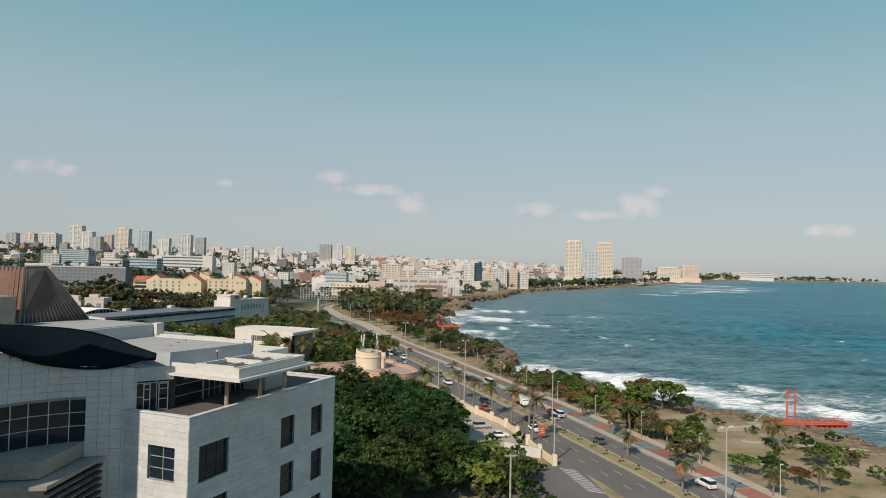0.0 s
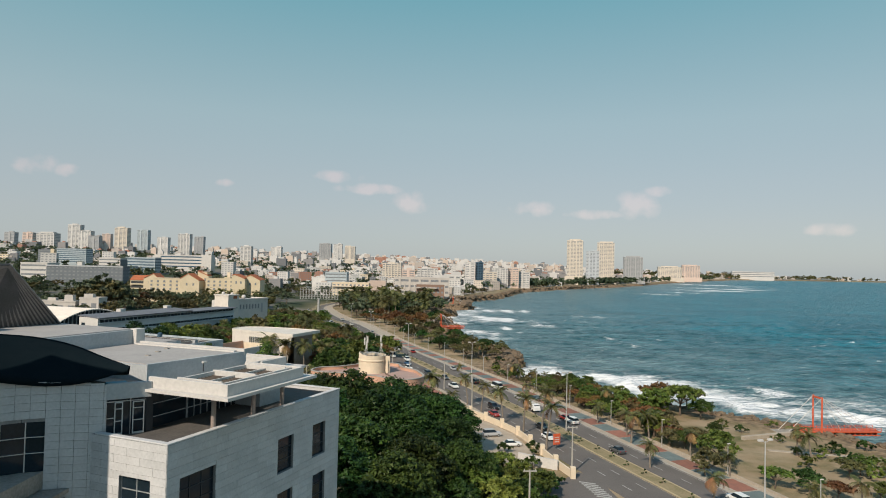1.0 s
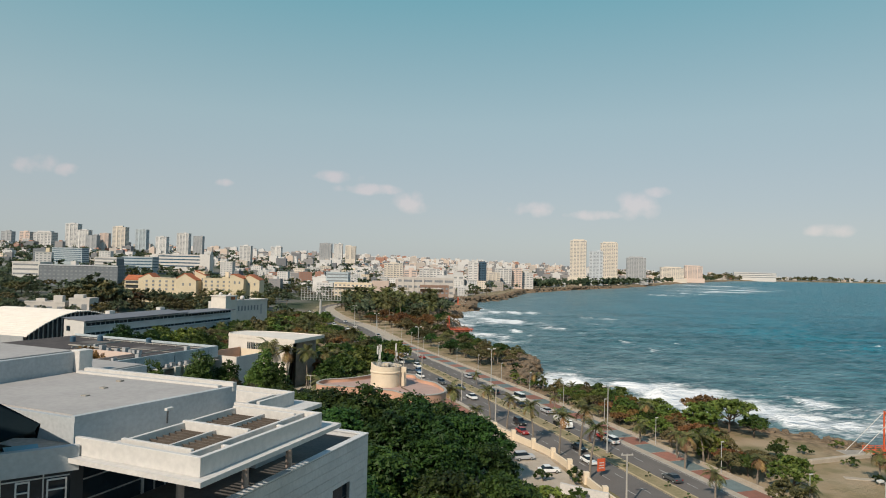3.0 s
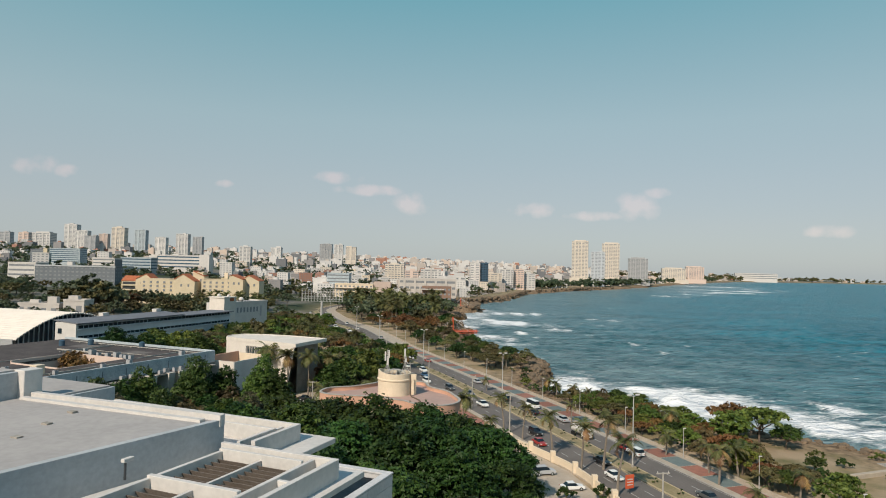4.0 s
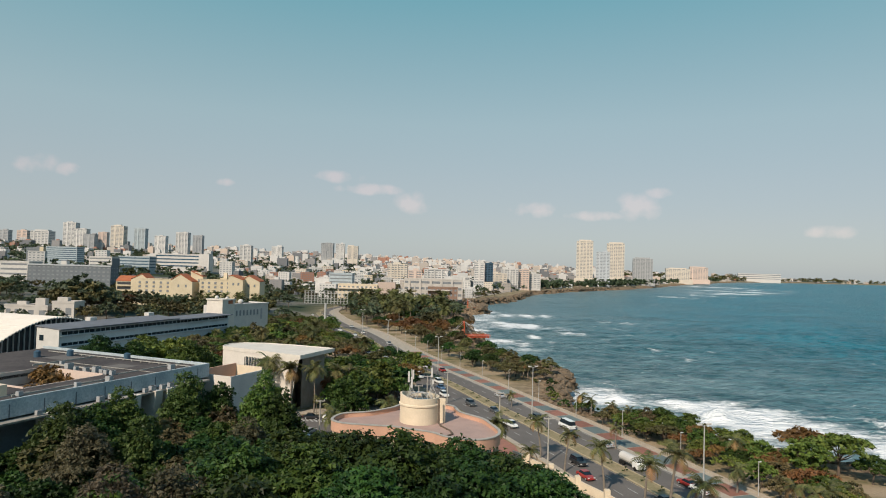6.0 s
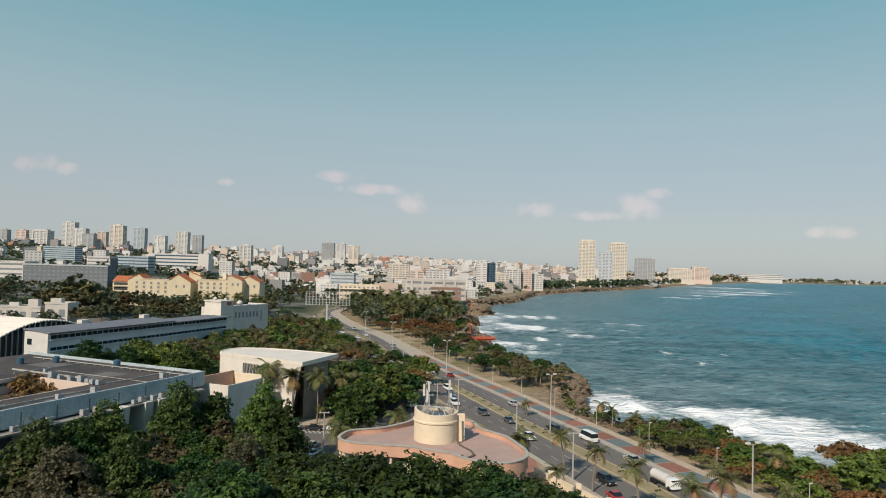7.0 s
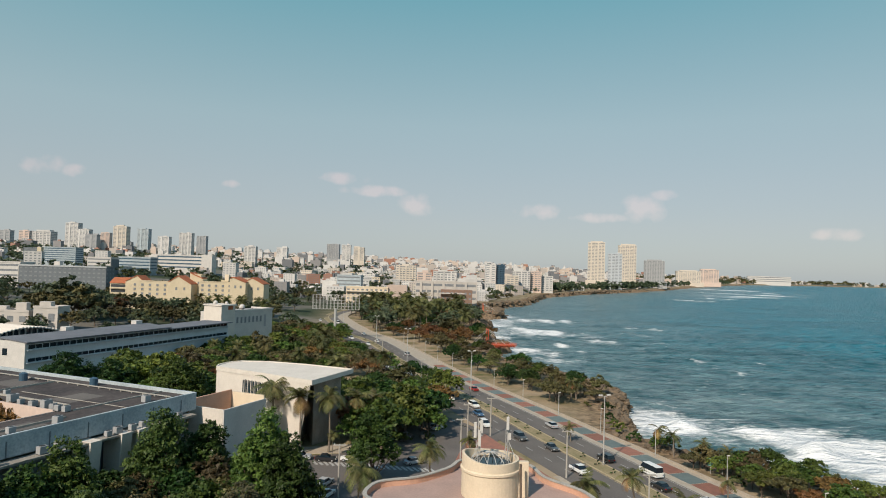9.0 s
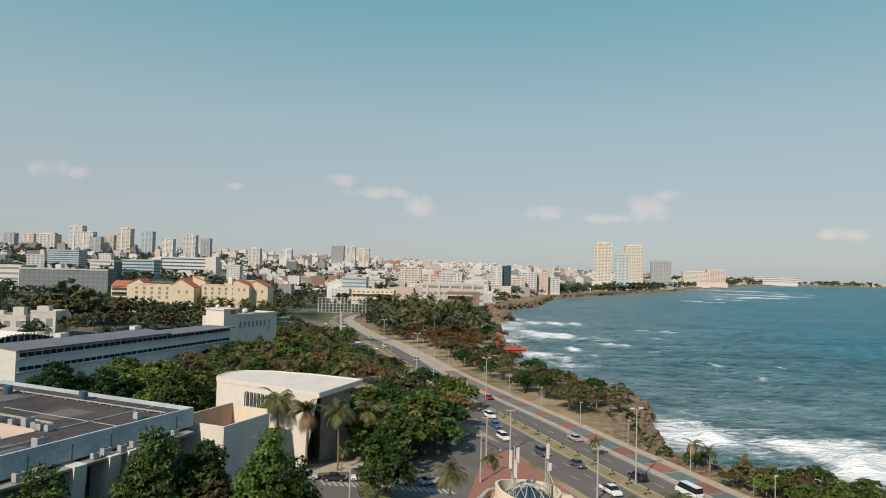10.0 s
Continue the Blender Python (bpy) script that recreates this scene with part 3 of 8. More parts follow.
promenade = part("promenade", ribbon(bmesh.new(), axis_line, 9.5, 16.9, -0.3, 0.15), "path")
tagged(promenade, "seaside promenade paved in red and teal panels", "pavement", kind="structure")
part("kerb", ribbon(bmesh.new(), axis_line, 9.2, 9.5, -0.3, 0.17), "kerb", promenade)
part("low_wall", ribbon(bmesh.new(), axis_line, 16.9, 17.25, -0.6, 0.6), "path", promenade)
verge = part("verge", ribbon(bmesh.new(), [p for p in axis_line if 160 < p.y < 226], -13.0, -11.6, -0.3, 0.14), "path")
tagged(verge, "narrow pale kerbside footway along the carriageway", "pavement", kind="structure")

# ---------------------------------------------------------------- trees


def leaf_mesh(name, clumps, leaf, per, seed, mat, flat=0.6):
    """A crown of many small leaf cards, gathered in tufts over the outside of a set of clumps (centre, radii)."""
    rng = np.random.default_rng(seed)
    V = []
    for (cx, cy, cz, rx, ry, rz), cnt in zip(clumps, per):
        tufts = max(3, cnt // 16)
        d = rng.normal(size=(tufts, 3))
        d /= np.linalg.norm(d, axis=1)[:, None]
        d[:, 2] = np.where(d[:, 2] < -0.5, -d[:, 2], d[:, 2])
        c = np.array([cx, cy, cz]) + d * np.array([rx, ry, rz]) * (0.70 + 0.42 * rng.random(tufts))[:, None]
        k = tufts * 16
        i = np.repeat(np.arange(tufts), 16)
        size = min(rx, ry) * 0.26
        p = c[i] + rng.normal(size=(k, 3)) * size * np.array([0.62, 0.62, 0.36])
        nrm = d[i] * 0.7 + np.array([0, 0, 0.55]) + rng.normal(size=(k, 3)) * flat
        nrm /= np.linalg.norm(nrm, axis=1)[:, None]
        t = np.cross(nrm, rng.normal(size=(k, 3)))
        t /= np.linalg.norm(t, axis=1)[:, None]
        b = np.cross(nrm, t)
        s = leaf * (0.6 + 0.8 * rng.random(k))[:, None]
        V.append(np.stack([p - t * s * 0.9, p + t * s * 0.5 - b * s * 0.55, p + t * s * 0.6 + b * s * 0.55], 1))
    V = np.concatenate(V).reshape(-1, 3)
    q = len(V) // 3
    me = bpy.data.meshes.new(name)
    me.vertices.add(len(V))
    me.vertices.foreach_set("co", V.ravel())
    me.loops.add(q * 3)
    me.loops.foreach_set("vertex_index", np.arange(q * 3))
    me.polygons.add(q)
    me.polygons.foreach_set("loop_start", np.arange(q) * 3)
    me.update(calc_edges=True)
    me.materials.append(M[mat])
    return me


def tree_model(name, label, mat, seed, height, spread_r, trunk_h, clumps, leaves, leaf, flat=False, bark="bark"):
    """A tree of unit place: tapered trunk, forked limbs, and a ragged crown of leaf cards. Returns the thing."""
    rng = random.Random(seed)
    root = thing(name, label, "tree")
    bm = bmesh.new()
    r0 = height * 0.022 + 0.08
    top = Vector((rng.uniform(-0.4, 0.4), rng.uniform(-0.4, 0.4), trunk_h))
    cyl(bm, (0, 0, -0.4), top, r0, r0 * 0.7, 7)
    C = []
    for k in range(clumps):
        a = k * 2.4 + rng.uniform(-0.5, 0.5)
        f = math.sqrt((k + 0.5) / clumps)
        rr = spread_r * f * rng.uniform(0.8, 1.05)
        if flat:
            z = height * (0.86 - 0.16 * f + rng.uniform(-0.07, 0.05))
            rx = spread_r * rng.uniform(0.34, 0.5)
            rz = height * rng.uniform(0.06, 0.11)
        else:
            z = trunk_h + (height - trunk_h) * (0.78 - 0.55 * f**1.6 + rng.uniform(-0.12, 0.1))
            rx = spread_r * rng.uniform(0.30, 0.46)
            rz = (height - trunk_h) * rng.uniform(0.16, 0.26)
        C.append((rr * math.cos(a), rr * math.sin(a), z, rx, rx * rng.uniform(0.8, 1.15), rz))
        if k % 2 == 0 or flat:
            mid = top.lerp(Vector(C[-1][:3]), 0.5) + Vector((0, 0, -0.04 * height))
            cyl(bm, top - Vector((0, 0, 0.2)), mid, r0 * 0.5, r0 * 0.34, 5)
            cyl(bm, mid, C[-1][:3], r0 * 0.34, r0 * 0.1, 5)
    part("trunk", bm, bark, root)
    size = [c[3] * c[4] + c[3] * c[5] for c in C]
    per = [max(8, int(leaves * s / sum(size))) for s in size]
    part_mesh("crown", leaf_mesh(name + "_crown", C, leaf, per, seed, mat), None, root)
    return root


def place(model, x, y, h=1.0, z=None, turn=None, wide=1.0, group=""):
    """A copy of a model at a place; h and wide scale it."""
    rng = random.Random(int(x * 131 + y * 17))
    turn = rng.uniform(0, 6.28) if turn is None else turn
    z = land_z(x, y) if z is None else z
    ob = copy_thing(model, Matrix.Identity(4))
    ob.matrix_basis = Matrix.LocRotScale((x, y, z), Euler((0, 0, turn)), (h * wide, h * wide, h))
    if group:
        ob["group"] = group
    return ob


def drop_model(ob):
    for o in (*ob.children_recursive, ob):
        bpy.data.objects.remove(o)


NEAR_TREES = [tree_model("broadleaf_tree", "broad leafy dark green tree with a dense rounded crown", "leaf", 10 + k, 15, 6.5, 5, 20, 11000, 0.38) for k in range(3)]
FULL_TREES = [tree_model("broadleaf_tree", lab, mat, 90 + k, 15, 5.6, 1.0, 30, 12500, 0.36) for k, (mat, lab) in enumerate((("leaf", "dense dark green tree leafy down to the ground"), ("leafbright", "yellow-green tree leafy down to the ground"), ("leafmid", "green tree leafy down to the ground")))]
MID_TREES = [tree_model("shade_tree", "spreading green shade tree with a bare trunk", "leaf", 20 + k, 8, 4.2, 2.6, 12, 2900, 0.40) for k in range(2)]
MID_BRIGHT = [tree_model("shade_tree", "bright green leafy tree with a rounded crown", "leafbright", 30 + k, 9, 4.5, 2.5, 13, 3000, 0.41) for k in range(2)]
FLAT_TREES = [tree_model("almond_tree", "flat-topped sea almond tree with layered branches", mat, 40 + k, 7, 4.5, 2.6, 11, 2200, 0.40, flat=True) for k, mat in enumerate(("leafbright", "leafolive", "leafdry"))]
RUST = tree_model("rust_tree", "tree with rust-brown leaves and a spreading crown", "leafdry", 51, 8, 4.6, 2.6, 10, 2900, 0.38)
OLIVE = tree_model("olive_green_tree", "dull olive-green tree with thin foliage", "leafolive", 52, 8, 4.4, 2.6, 10, 2500, 0.40)
GREY = tree_model("dry_tree", "half-bare tree with grey-brown twigs and small leaves", "leafgrey", 53, 14, 6, 5, 14, 9000, 0.30)
FAR_TREES = [tree_model("city_tree", "dark green tree among the houses", mat, 60 + k, 10, 6.5, 3, 9, 1000, 0.80) for k, mat in enumerate(("leafhaze", "leafolive", "leafhaze"))]
BUSH = tree_model("bush", "low rounded green bush", "leaf", 71, 2.4, 1.9, 0.3, 6, 600, 0.28)
BUSH_B = tree_model("bush", "low bright green bush", "leafbright", 72, 2.4, 1.9, 0.3, 6, 600, 0.28)


def palm_model(name, label, seed, height, lean, fronds, length, dry=0.3, detail=14, joined=False):
    rng = random.Random(seed)
    root = thing(name, label, "palm tree")
    bm = bmesh.new()
    pts = [Vector((lean * (k / 6) ** 1.6, 0.15 * math.sin(k), height * k / 6)) for k in range(7)]
    pts[0].z = -0.4
    for k in range(6):
        cyl(bm, pts[k], pts[k + 1], 0.24 - 0.02 * k, 0.22 - 0.02 * k, 7)
    part("trunk", bm, "palmbark", root)
    top = pts[-1]
    V, F = [], []
    for k in range(fronds):
        a = k * 2.399 + rng.uniform(-0.2, 0.2)
        e0 = rng.uniform(-0.65, 1.30)
        isdry = e0 < -0.2 and rng.random() < dry * 2
        L = length * rng.uniform(0.85, 1.1)
        if not joined:
            V, F = [], []
        spine, p, e = [], top.copy(), e0
        for s in range(detail + 1):
            spine.append(p.copy())
            p = p + Vector((math.cos(a) * math.cos(e), math.sin(a) * math.cos(e), math.sin(e))) * (L / detail)
            e -= (1.9 if not isdry else 2.3) / detail * (0.5 + s / detail)
        side = Vector((-math.sin(a), math.cos(a), 0))
        for s in range(detail):
            f = (s + 0.5) / detail
            w = L * 0.21 * math.sin(math.pi * min(1, 0.12 + 0.95 * f)) + 0.05
            c, d = spine[s], spine[s + 1]
            for sg in (-1, 1):
                i = len(V)
                tip = c.lerp(d, 0.9) + side * sg * w + Vector((0, 0, -w * (0.35 + 0.25 * rng.random()))) + (d - c) * 0.8
                V += [c, c.lerp(d, 0.95), tip + (d - c) * 0.18, tip - (d - c) * 0.18]
                F.append((i, i + 1, i + 2, i + 3) if sg > 0 else (i + 3, i + 2, i + 1, i))
        if joined:
            continue
        me_f = bpy.data.meshes.new("frond")
        me_f.from_pydata([tuple(v) for v in V], [], F)
        part_mesh("frond", me_f, "palmdry" if isdry else "palm", root, "dry hanging frond" if isdry else "")
    if joined:
        me_f = bpy.data.meshes.new("crown")
        me_f.from_pydata([tuple(v) for v in V], [], F)
        part_mesh("crown", me_f, "palm", root)
    return root


PALMS = [palm_model("coconut_palm", "coconut palm with arching green fronds", 80, 12, 0.9, 22, 4.6), palm_model("coconut_palm", "coconut palm with some dry hanging fronds", 81, 11, -0.7, 22, 4.4, dry=0.6)]
PALM_DRY = palm_model("coconut_palm", "wind-blown palm with yellowed drooping fronds", 83, 8.5, 1.0, 15, 3.6, dry=0.9)
PALM_SHORT = [palm_model("coconut_palm", "short palm with spreading green fronds", 86 + k, 5.2 + k, 0.6 - k, 14, 3.5, dry=0.4 * k) for k in range(2)]
PALM_FAR = palm_model("coconut_palm", "palm with dark arching fronds in a grove", 84, 10, 0.4, 30, 4.4, detail=7, joined=True)

# tall trees between the stone building and the terrace house
rt = random.Random(5)
GROVE = [(-19, 146, 1.17), (-9, 141, 1.04), (-27, 151, 1.14), (-14, 133, 1.05), (-3, 146, 0.90), (-24, 136, 1.1), (-6, 128, 0.95), (2, 135, 0.75), (-16, 119, 1.05), (-31, 142, 1.11), (-5, 113, 0.9), (4, 121, 0.72), (-36, 152, 1.06), (-27, 124, 1.1), (-18, 106, 1.0), (-7, 101, 0.9), (-37, 132, 1.1), (-1, 153, 0.87), (-33, 157, 0.95), (-25, 157, 0.95), (-17, 154, 0.98), (-9, 150, 0.98), (-38, 160, 0.92), (1, 147, 0.87), (-41, 144, 1.06)]
for k, (x, y, h) in enumerate(GROVE):
    place(NEAR_TREES[k % 3], x, y, h, 0.0, group="grove of tall trees")
for k, (x, y, h) in enumerate([(-44, 150, 1.0), (-47, 138, 1.05), (-40, 118, 1.05), (-52, 126, 1.0), (-57, 141, 0.95), (-62, 128, 0.9), (-33, 108, 1.0), (-46, 106, 1.0), (-70, 135, 0.9), (-60, 113, 0.95)]):
    place(GREY if k % 3 else NEAR_TREES[k % 2], x, y, h, 0.0, group="grove of tall trees")
# single trees before the flat roof, with deep shade between them
for model, x, y, h, wide in ((FULL_TREES[2], -70.1, 198, 1.05, 0.82), (FULL_TREES[0], -65.2, 204, 0.88, 0.92), (FULL_TREES[1], -52.0, 194, 1.10, 0.80), (FULL_TREES[0], -47.2, 190, 0.99, 0.77), (GREY, -50.4, 176, 0.83, 0.91), (FULL_TREES[1], -74.1, 178, 1.04, 0.79), (FULL_TREES[0], -75.9, 172, 0.99, 0.87), (FULL_TREES[2], -78.3, 166, 1.04, 0.84), (GREY, -71.1, 160, 1.00, 0.96), (FULL_TREES[2], -64.5, 165, 0.94, 0.81), (FULL_TREES[0], -37.3, 215, 0.89, 0.85)):
    place(model, x, y, h, 0.0, wide=wide, group="trees by the flat roof")
for k, (x, y, h) in enumerate(((-12, 153.5, 0.99), (-4.5, 151.5, 0.96))):
    place(NEAR_TREES[k], x, y, h, 0.0, group="grove of tall trees")

# ---------------------------------------------------------------- stone-clad building
BLD = pose(-20.7, 53.7, 0, 0, 0, 68.03)   # local x runs along the sea-side wall, local y along the front
stone_building = thing("stone_building", "modern building clad in pale stone panels with a roof terrace", "building", BLD)

SIDE_WIN = [(1.3, 5.15, 21.7, 24.95), (13.3, 15.75, 21.7, 24.9), (19.0, 21.35, 21.7, 24.95), (1.3, 5.15, 16.5, 19.85), (13.4, 15.8, 16.5, 19.85), (19.2, 21.45, 16.5, 19.85), (13.4, 15.8, 11.2, 14.6), (19.2, 21.45, 11.2, 14.6)]
FRONT_WIN = [(1.5, 4.6, 21.9, 24.95), (1.5, 4.6, 16.6, 19.85)]


def inset_plan(pts, w):
    """A plan outline drawn in by w on every side (about its middle)."""
    cx, cy = sum(p[0] for p in pts) / len(pts), sum(p[1] for p in pts) / len(pts)
    return [(x - math.copysign(w, x - cx), y - math.copysign(w, y - cy)) for x, y in pts]


def wall_cells(u0, u1, z0, z1, holes):
    us = sorted({u0, u1, *[h[0] for h in holes], *[h[1] for h in holes]})
    zs = sorted({z0, z1, *[h[2] for h in holes], *[h[3] for h in holes]})
    for a, b in zip(us, us[1:]):
        for c, d in zip(zs, zs[1:]):
            if not any(h[0] < (a + b) / 2 < h[1] and h[2] < (c + d) / 2 < h[3] for h in holes):
                yield a, b, c, d


bm = bmesh.new()
for a, b, c, d in wall_cells(0.0, 24.0, 0.0, 27.7, SIDE_WIN):
    box(bm, a, b, 0.0, 0.4, c, d)
part("side_wall", bm, "joint", stone_building)
bm = bmesh.new()
for a, b, c, d in wall_cells(0.4, 9.4, 0.0, 27.7, FRONT_WIN):
    box(bm, 0.0, 0.4, a, b, c, d)
part("front_wall", bm, "joint", stone_building)
part("back_wall", boxes((23.6, 24.0, 0.4, 30, 0, 27.7)), "stone", stone_building)
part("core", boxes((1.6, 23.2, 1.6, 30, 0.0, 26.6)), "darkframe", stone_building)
part("terrace_floor", boxes((0.4, 23.6, 0.4, 9, 26.62, 27.38)), "terracefloor", stone_building, "dark grey-brown terrace floor")
cop = bmesh.new()
box(cop, -0.06, 24.06, -0.06, 0.46, 27.7, 27.82, 0.02)
box(cop, -0.06, 0.46, 0.46, 7.2, 27.7, 27.82, 0.02)
box(cop, 23.54, 24.06, 0.46, 10, 27.7, 27.82, 0.02)
part("coping", cop, "stone", stone_building)

# cladding panels, proud of the wall with open joints
PANEL_H, PANEL_L, GAP = 0.60, 2.6, 0.018
panel_meshes = {}


def panel_mesh(l, h, along_x):
    key = (round(l, 2), round(h, 2), along_x)
    if key not in panel_meshes:
        bm = bmesh.new()
        if along_x:
            box(bm, 0, l, -0.03, 0.0, 0, h)
        else:
            box(bm, -0.03, 0.0, 0, l, 0, h)
        me_p = bpy.data.meshes.new("stone_panel")
        bm.to_mesh(me_p)
        bm.free()
        me_p.materials.append(M["stone"])
        panel_meshes[key] = me_p
    return panel_meshes[key]


def clip_panel(u0, u1, z0, z1, holes):
    """What is left of a panel beside openings: at most a few rectangles."""
    rects = [(u0, u1, z0, z1)]
    for h in holes:
        out = []
        for a, b, c, d in rects:
            if b <= h[0] or a >= h[1] or d <= h[2] or c >= h[3]:
                out.append((a, b, c, d))
                continue
            if a < h[0]:
                out.append((a, h[0], c, d))
            if b > h[1]:
                out.append((h[1], b, c, d))
            m0, m1 = max(a, h[0]), min(b, h[1])
            if d > h[3]:
                out.append((m0, m1, h[3], d))
            if c < h[2]:
                out.append((m0, m1, c, h[2]))
        rects = out
    return [r for r in rects if r[1] - r[0] > 0.08 and r[3] - r[2] > 0.08]


def clad(u_max, holes, along_x, limit_z, limit_u):
    rest = bmesh.new()
    row, z = 0, 27.66
    while z > 8:
        u = -PANEL_L * (0.5 if row % 2 else 0.0)
        while u < u_max:
            a, b = max(u, 0.0) + GAP / 2, min(u + PANEL_L, u_max) - GAP / 2
            if b - a > 0.1:
                for r in clip_panel(a, b, z - PANEL_H + GAP, z, holes):
                    if z > limit_z and u < limit_u:
                        ob = part_mesh("stone_panel", panel_mesh(r[1] - r[0], r[3] - r[2], along_x), None, stone_building)
                        ob.location = (r[0], 0, r[2]) if along_x else (0, r[0], r[2])
                    elif along_x:
                        box(rest, r[0], r[1], -0.03, 0, r[2], r[3])
                    else:
                        box(rest, -0.03, 0, r[0], r[1], r[2], r[3])
            u += PANEL_L
        z -= PANEL_H
        row += 1
    tagged(part("panel_field", rest, "stone", stone_building), kind="stuff")


clad(24.0, SIDE_WIN, True, 14.0, 30)
clad(9.4, FRONT_WIN, False, 18.0, 20)


def window(parent, u0, u1, z0, z1, along_x, cols, rows, depth=0.28, frame_mat="frame"):
    """A recessed window: dark pane and thin metal bars. It looks towards -y (along_x) or -x."""
    def bx(bm, a, b, c, d, e, f):
        if along_x:
            box(bm, a, b, c, d, e, f)
        else:
            box(bm, c, d, a, b, e, f)
    bm = bmesh.new()
    bx(bm, u0, u1, depth, depth + 0.03, z0, z1)
    pane = part("window", bm, "glass", parent, "dark glass window")
    bm = bmesh.new()
    t = 0.06
    for k in range(cols + 1):
        u = u0 + (u1 - u0) * k / cols
        bx(bm, max(u0, u - t / 2), min(u1, u + t / 2), depth - 0.06, depth - 0.004, z0, z1)
    for k in range(rows + 1):
        z = z0 + (z1 - z0) * k / rows
        bx(bm, u0, u1, depth - 0.065, depth - 0.002, max(z0, z - t / 2), min(z1, z + t / 2))
    part("window_frame", bm, frame_mat, pane)
    return pane


for k, (a, b, c, d) in enumerate(SIDE_WIN):
    window(stone_building, a, b, c, d, True, 3 if b - a > 3 else 1, 3, frame_mat="darkframe")
for a, b, c, d in FRONT_WIN:
    window(stone_building, a, b, c, d, False, 2, 3)

# glazed terrace front under the roof
def glazed(parent, along_x, u0, u1, at, z0, z1, bays, transoms):
    bm = bmesh.new()
    def bx(bm, a, b, c, d, e, f):
        if along_x:
            box(bm, a, b, c, d, e, f)
        else:
            box(bm, c, d, a, b, e, f)
    bx(bm, u0, u1, at + 0.05, at + 0.08, z0, z1)
    pane = part("glass_wall", bm, "glass", parent, "dark glazed terrace wall")
    bm = bmesh.new()
    for k in range(bays + 1):
        u = u0 + (u1 - u0) * k / bays
        bx(bm, u - 0.035, u + 0.035, at - 0.02, at + 0.048, z0, z1)
    for f in transoms:
        z = z0 + (z1 - z0) * f
        bx(bm, u0, u1, at - 0.025, at + 0.046, z - 0.03, z + 0.03)
    part("mullion", bm, "frame", pane)


glazed(stone_building, True, 8.1, 17.9, 5.9, 27.38, 30.55, 12, (0.28, 0.62))
glazed(stone_building, True, 3.8, 8.0, 5.9, 27.38, 30.55, 1, (0.28, 0.62))
# the door wall runs on from the end of the wing to the glazed front
DOOR_A, DOOR_B = Vector((0.6, 6.9, 0)), Vector((3.0, 5.3, 0))
DOOR_D = (DOOR_B - DOOR_A).normalized()
DOOR_N = Vector((-DOOR_D.y, DOOR_D.x, 0))   # into the building
DOOR_L = (DOOR_B - DOOR_A).length


def door_boxes(*cells):
    """Boxes given along the door wall, into the building and up."""
    bm = boxes(*cells)
    turn = Matrix((DOOR_D, DOOR_N, Vector((0, 0, 1)))).transposed().to_4x4()
    bmesh.ops.transform(bm, matrix=Matrix.Translation(DOOR_A) @ turn, verts=bm.verts)
    return bm


door_glass = part("glass_wall", door_boxes((0, DOOR_L, 0.2, 0.24, 27.38, 30.2)), "glass", stone_building, "dark glazed wall with terrace doors")
part("mullion", door_boxes((0.0, 0.06, 0.12, 0.195, 27.4, 30.2), (1.72, 1.78, 0.12, 0.195, 27.4, 30.2), (0.06, 0.58, 0.13, 0.19, 28.7, 28.76), (0.06, DOOR_L, 0.13, 0.19, 29.97, 30.03)), "frame", door_glass)
for u, w, o in ((0.6, 0.6, 0.05), (1.88, 0.86, -0.06)):   # tall white-framed door leaves
    t = 0.075
    part("terrace_door", door_boxes((u, u + t, o, o + 0.07, 27.4, 29.95), (u + w - t, u + w, o, o + 0.07, 27.4, 29.95), *[(u + t, u + w - t, o, o + 0.07, z, z + h) for z, h in ((27.4, 0.14), (28.45, 0.06), (29.4, 0.06), (29.88, 0.07))]), "white", stone_building, "tall white-framed glazed terrace door")
part("pillar", boxes((3.05, 3.75, 5.35, 6.0, 27.38, 30.6)), "darkframe", stone_building, "dark square pillar")
part("door_beam", door_boxes((-0.02, DOOR_L + 0.35, 0.02, 0.42, 30.2, 31.42)), "fascia", stone_building, "pale beam over the terrace doors")
part("gutter", boxes((2.2, 3.8, 6.4, 18, 30.4, 31.2)), "concrete", stone_building)
part("pool_liner", prism(bmesh.new(), [(0.95, 7.15), (2.1, 6.4), (2.6, 7.2), (1.4, 8.0)], 30.7, 31.4), "tealliner", stone_building, "bright teal liner behind the beam")

# roof slab on columns, with the pergola frame on it
bm = bmesh.new()
for r in ((2.9, 15.0, -2.9, -1.0), (2.9, 15.0, 3.0, 6.6), (2.9, 4.4, -1.0, 3.0), (8.2, 8.7, -1.0, 3.0), (12.6, 15.0, -1.0, 3.0)):
    box(bm, *r, 30.6, 30.85)
part("roof_slab", bm, "white", stone_building, "thin white overhanging roof slab")
Z0, Z1 = 30.85, 31.75
for r, dz in (((3.4, 3.65, -2.4, 5.6), 0), ((13.3, 13.55, -2.4, 4.0), 0), ((3.65, 13.3, -2.4, -2.15), 0), ((3.65, 13.3, -1.3, -1.1), 0.1), ((8.3, 8.55, -1.1, 3.4), 0), ((4.2, 4.4, -1.1, 3.4), 0), ((12.5, 12.7, -1.1, 3.4), 0), ((4.4, 12.5, 3.2, 3.4), 0.1), ((6.0, 6.2, -2.15, -1.3), 0.2), ((10.5, 10.7, -2.15, -1.3), 0.2)):
    part("pergola_beam", boxes((*r, Z0, Z1 - dz), bev=0.015), "white", stone_building, "white upstand beam of the roof pergola")
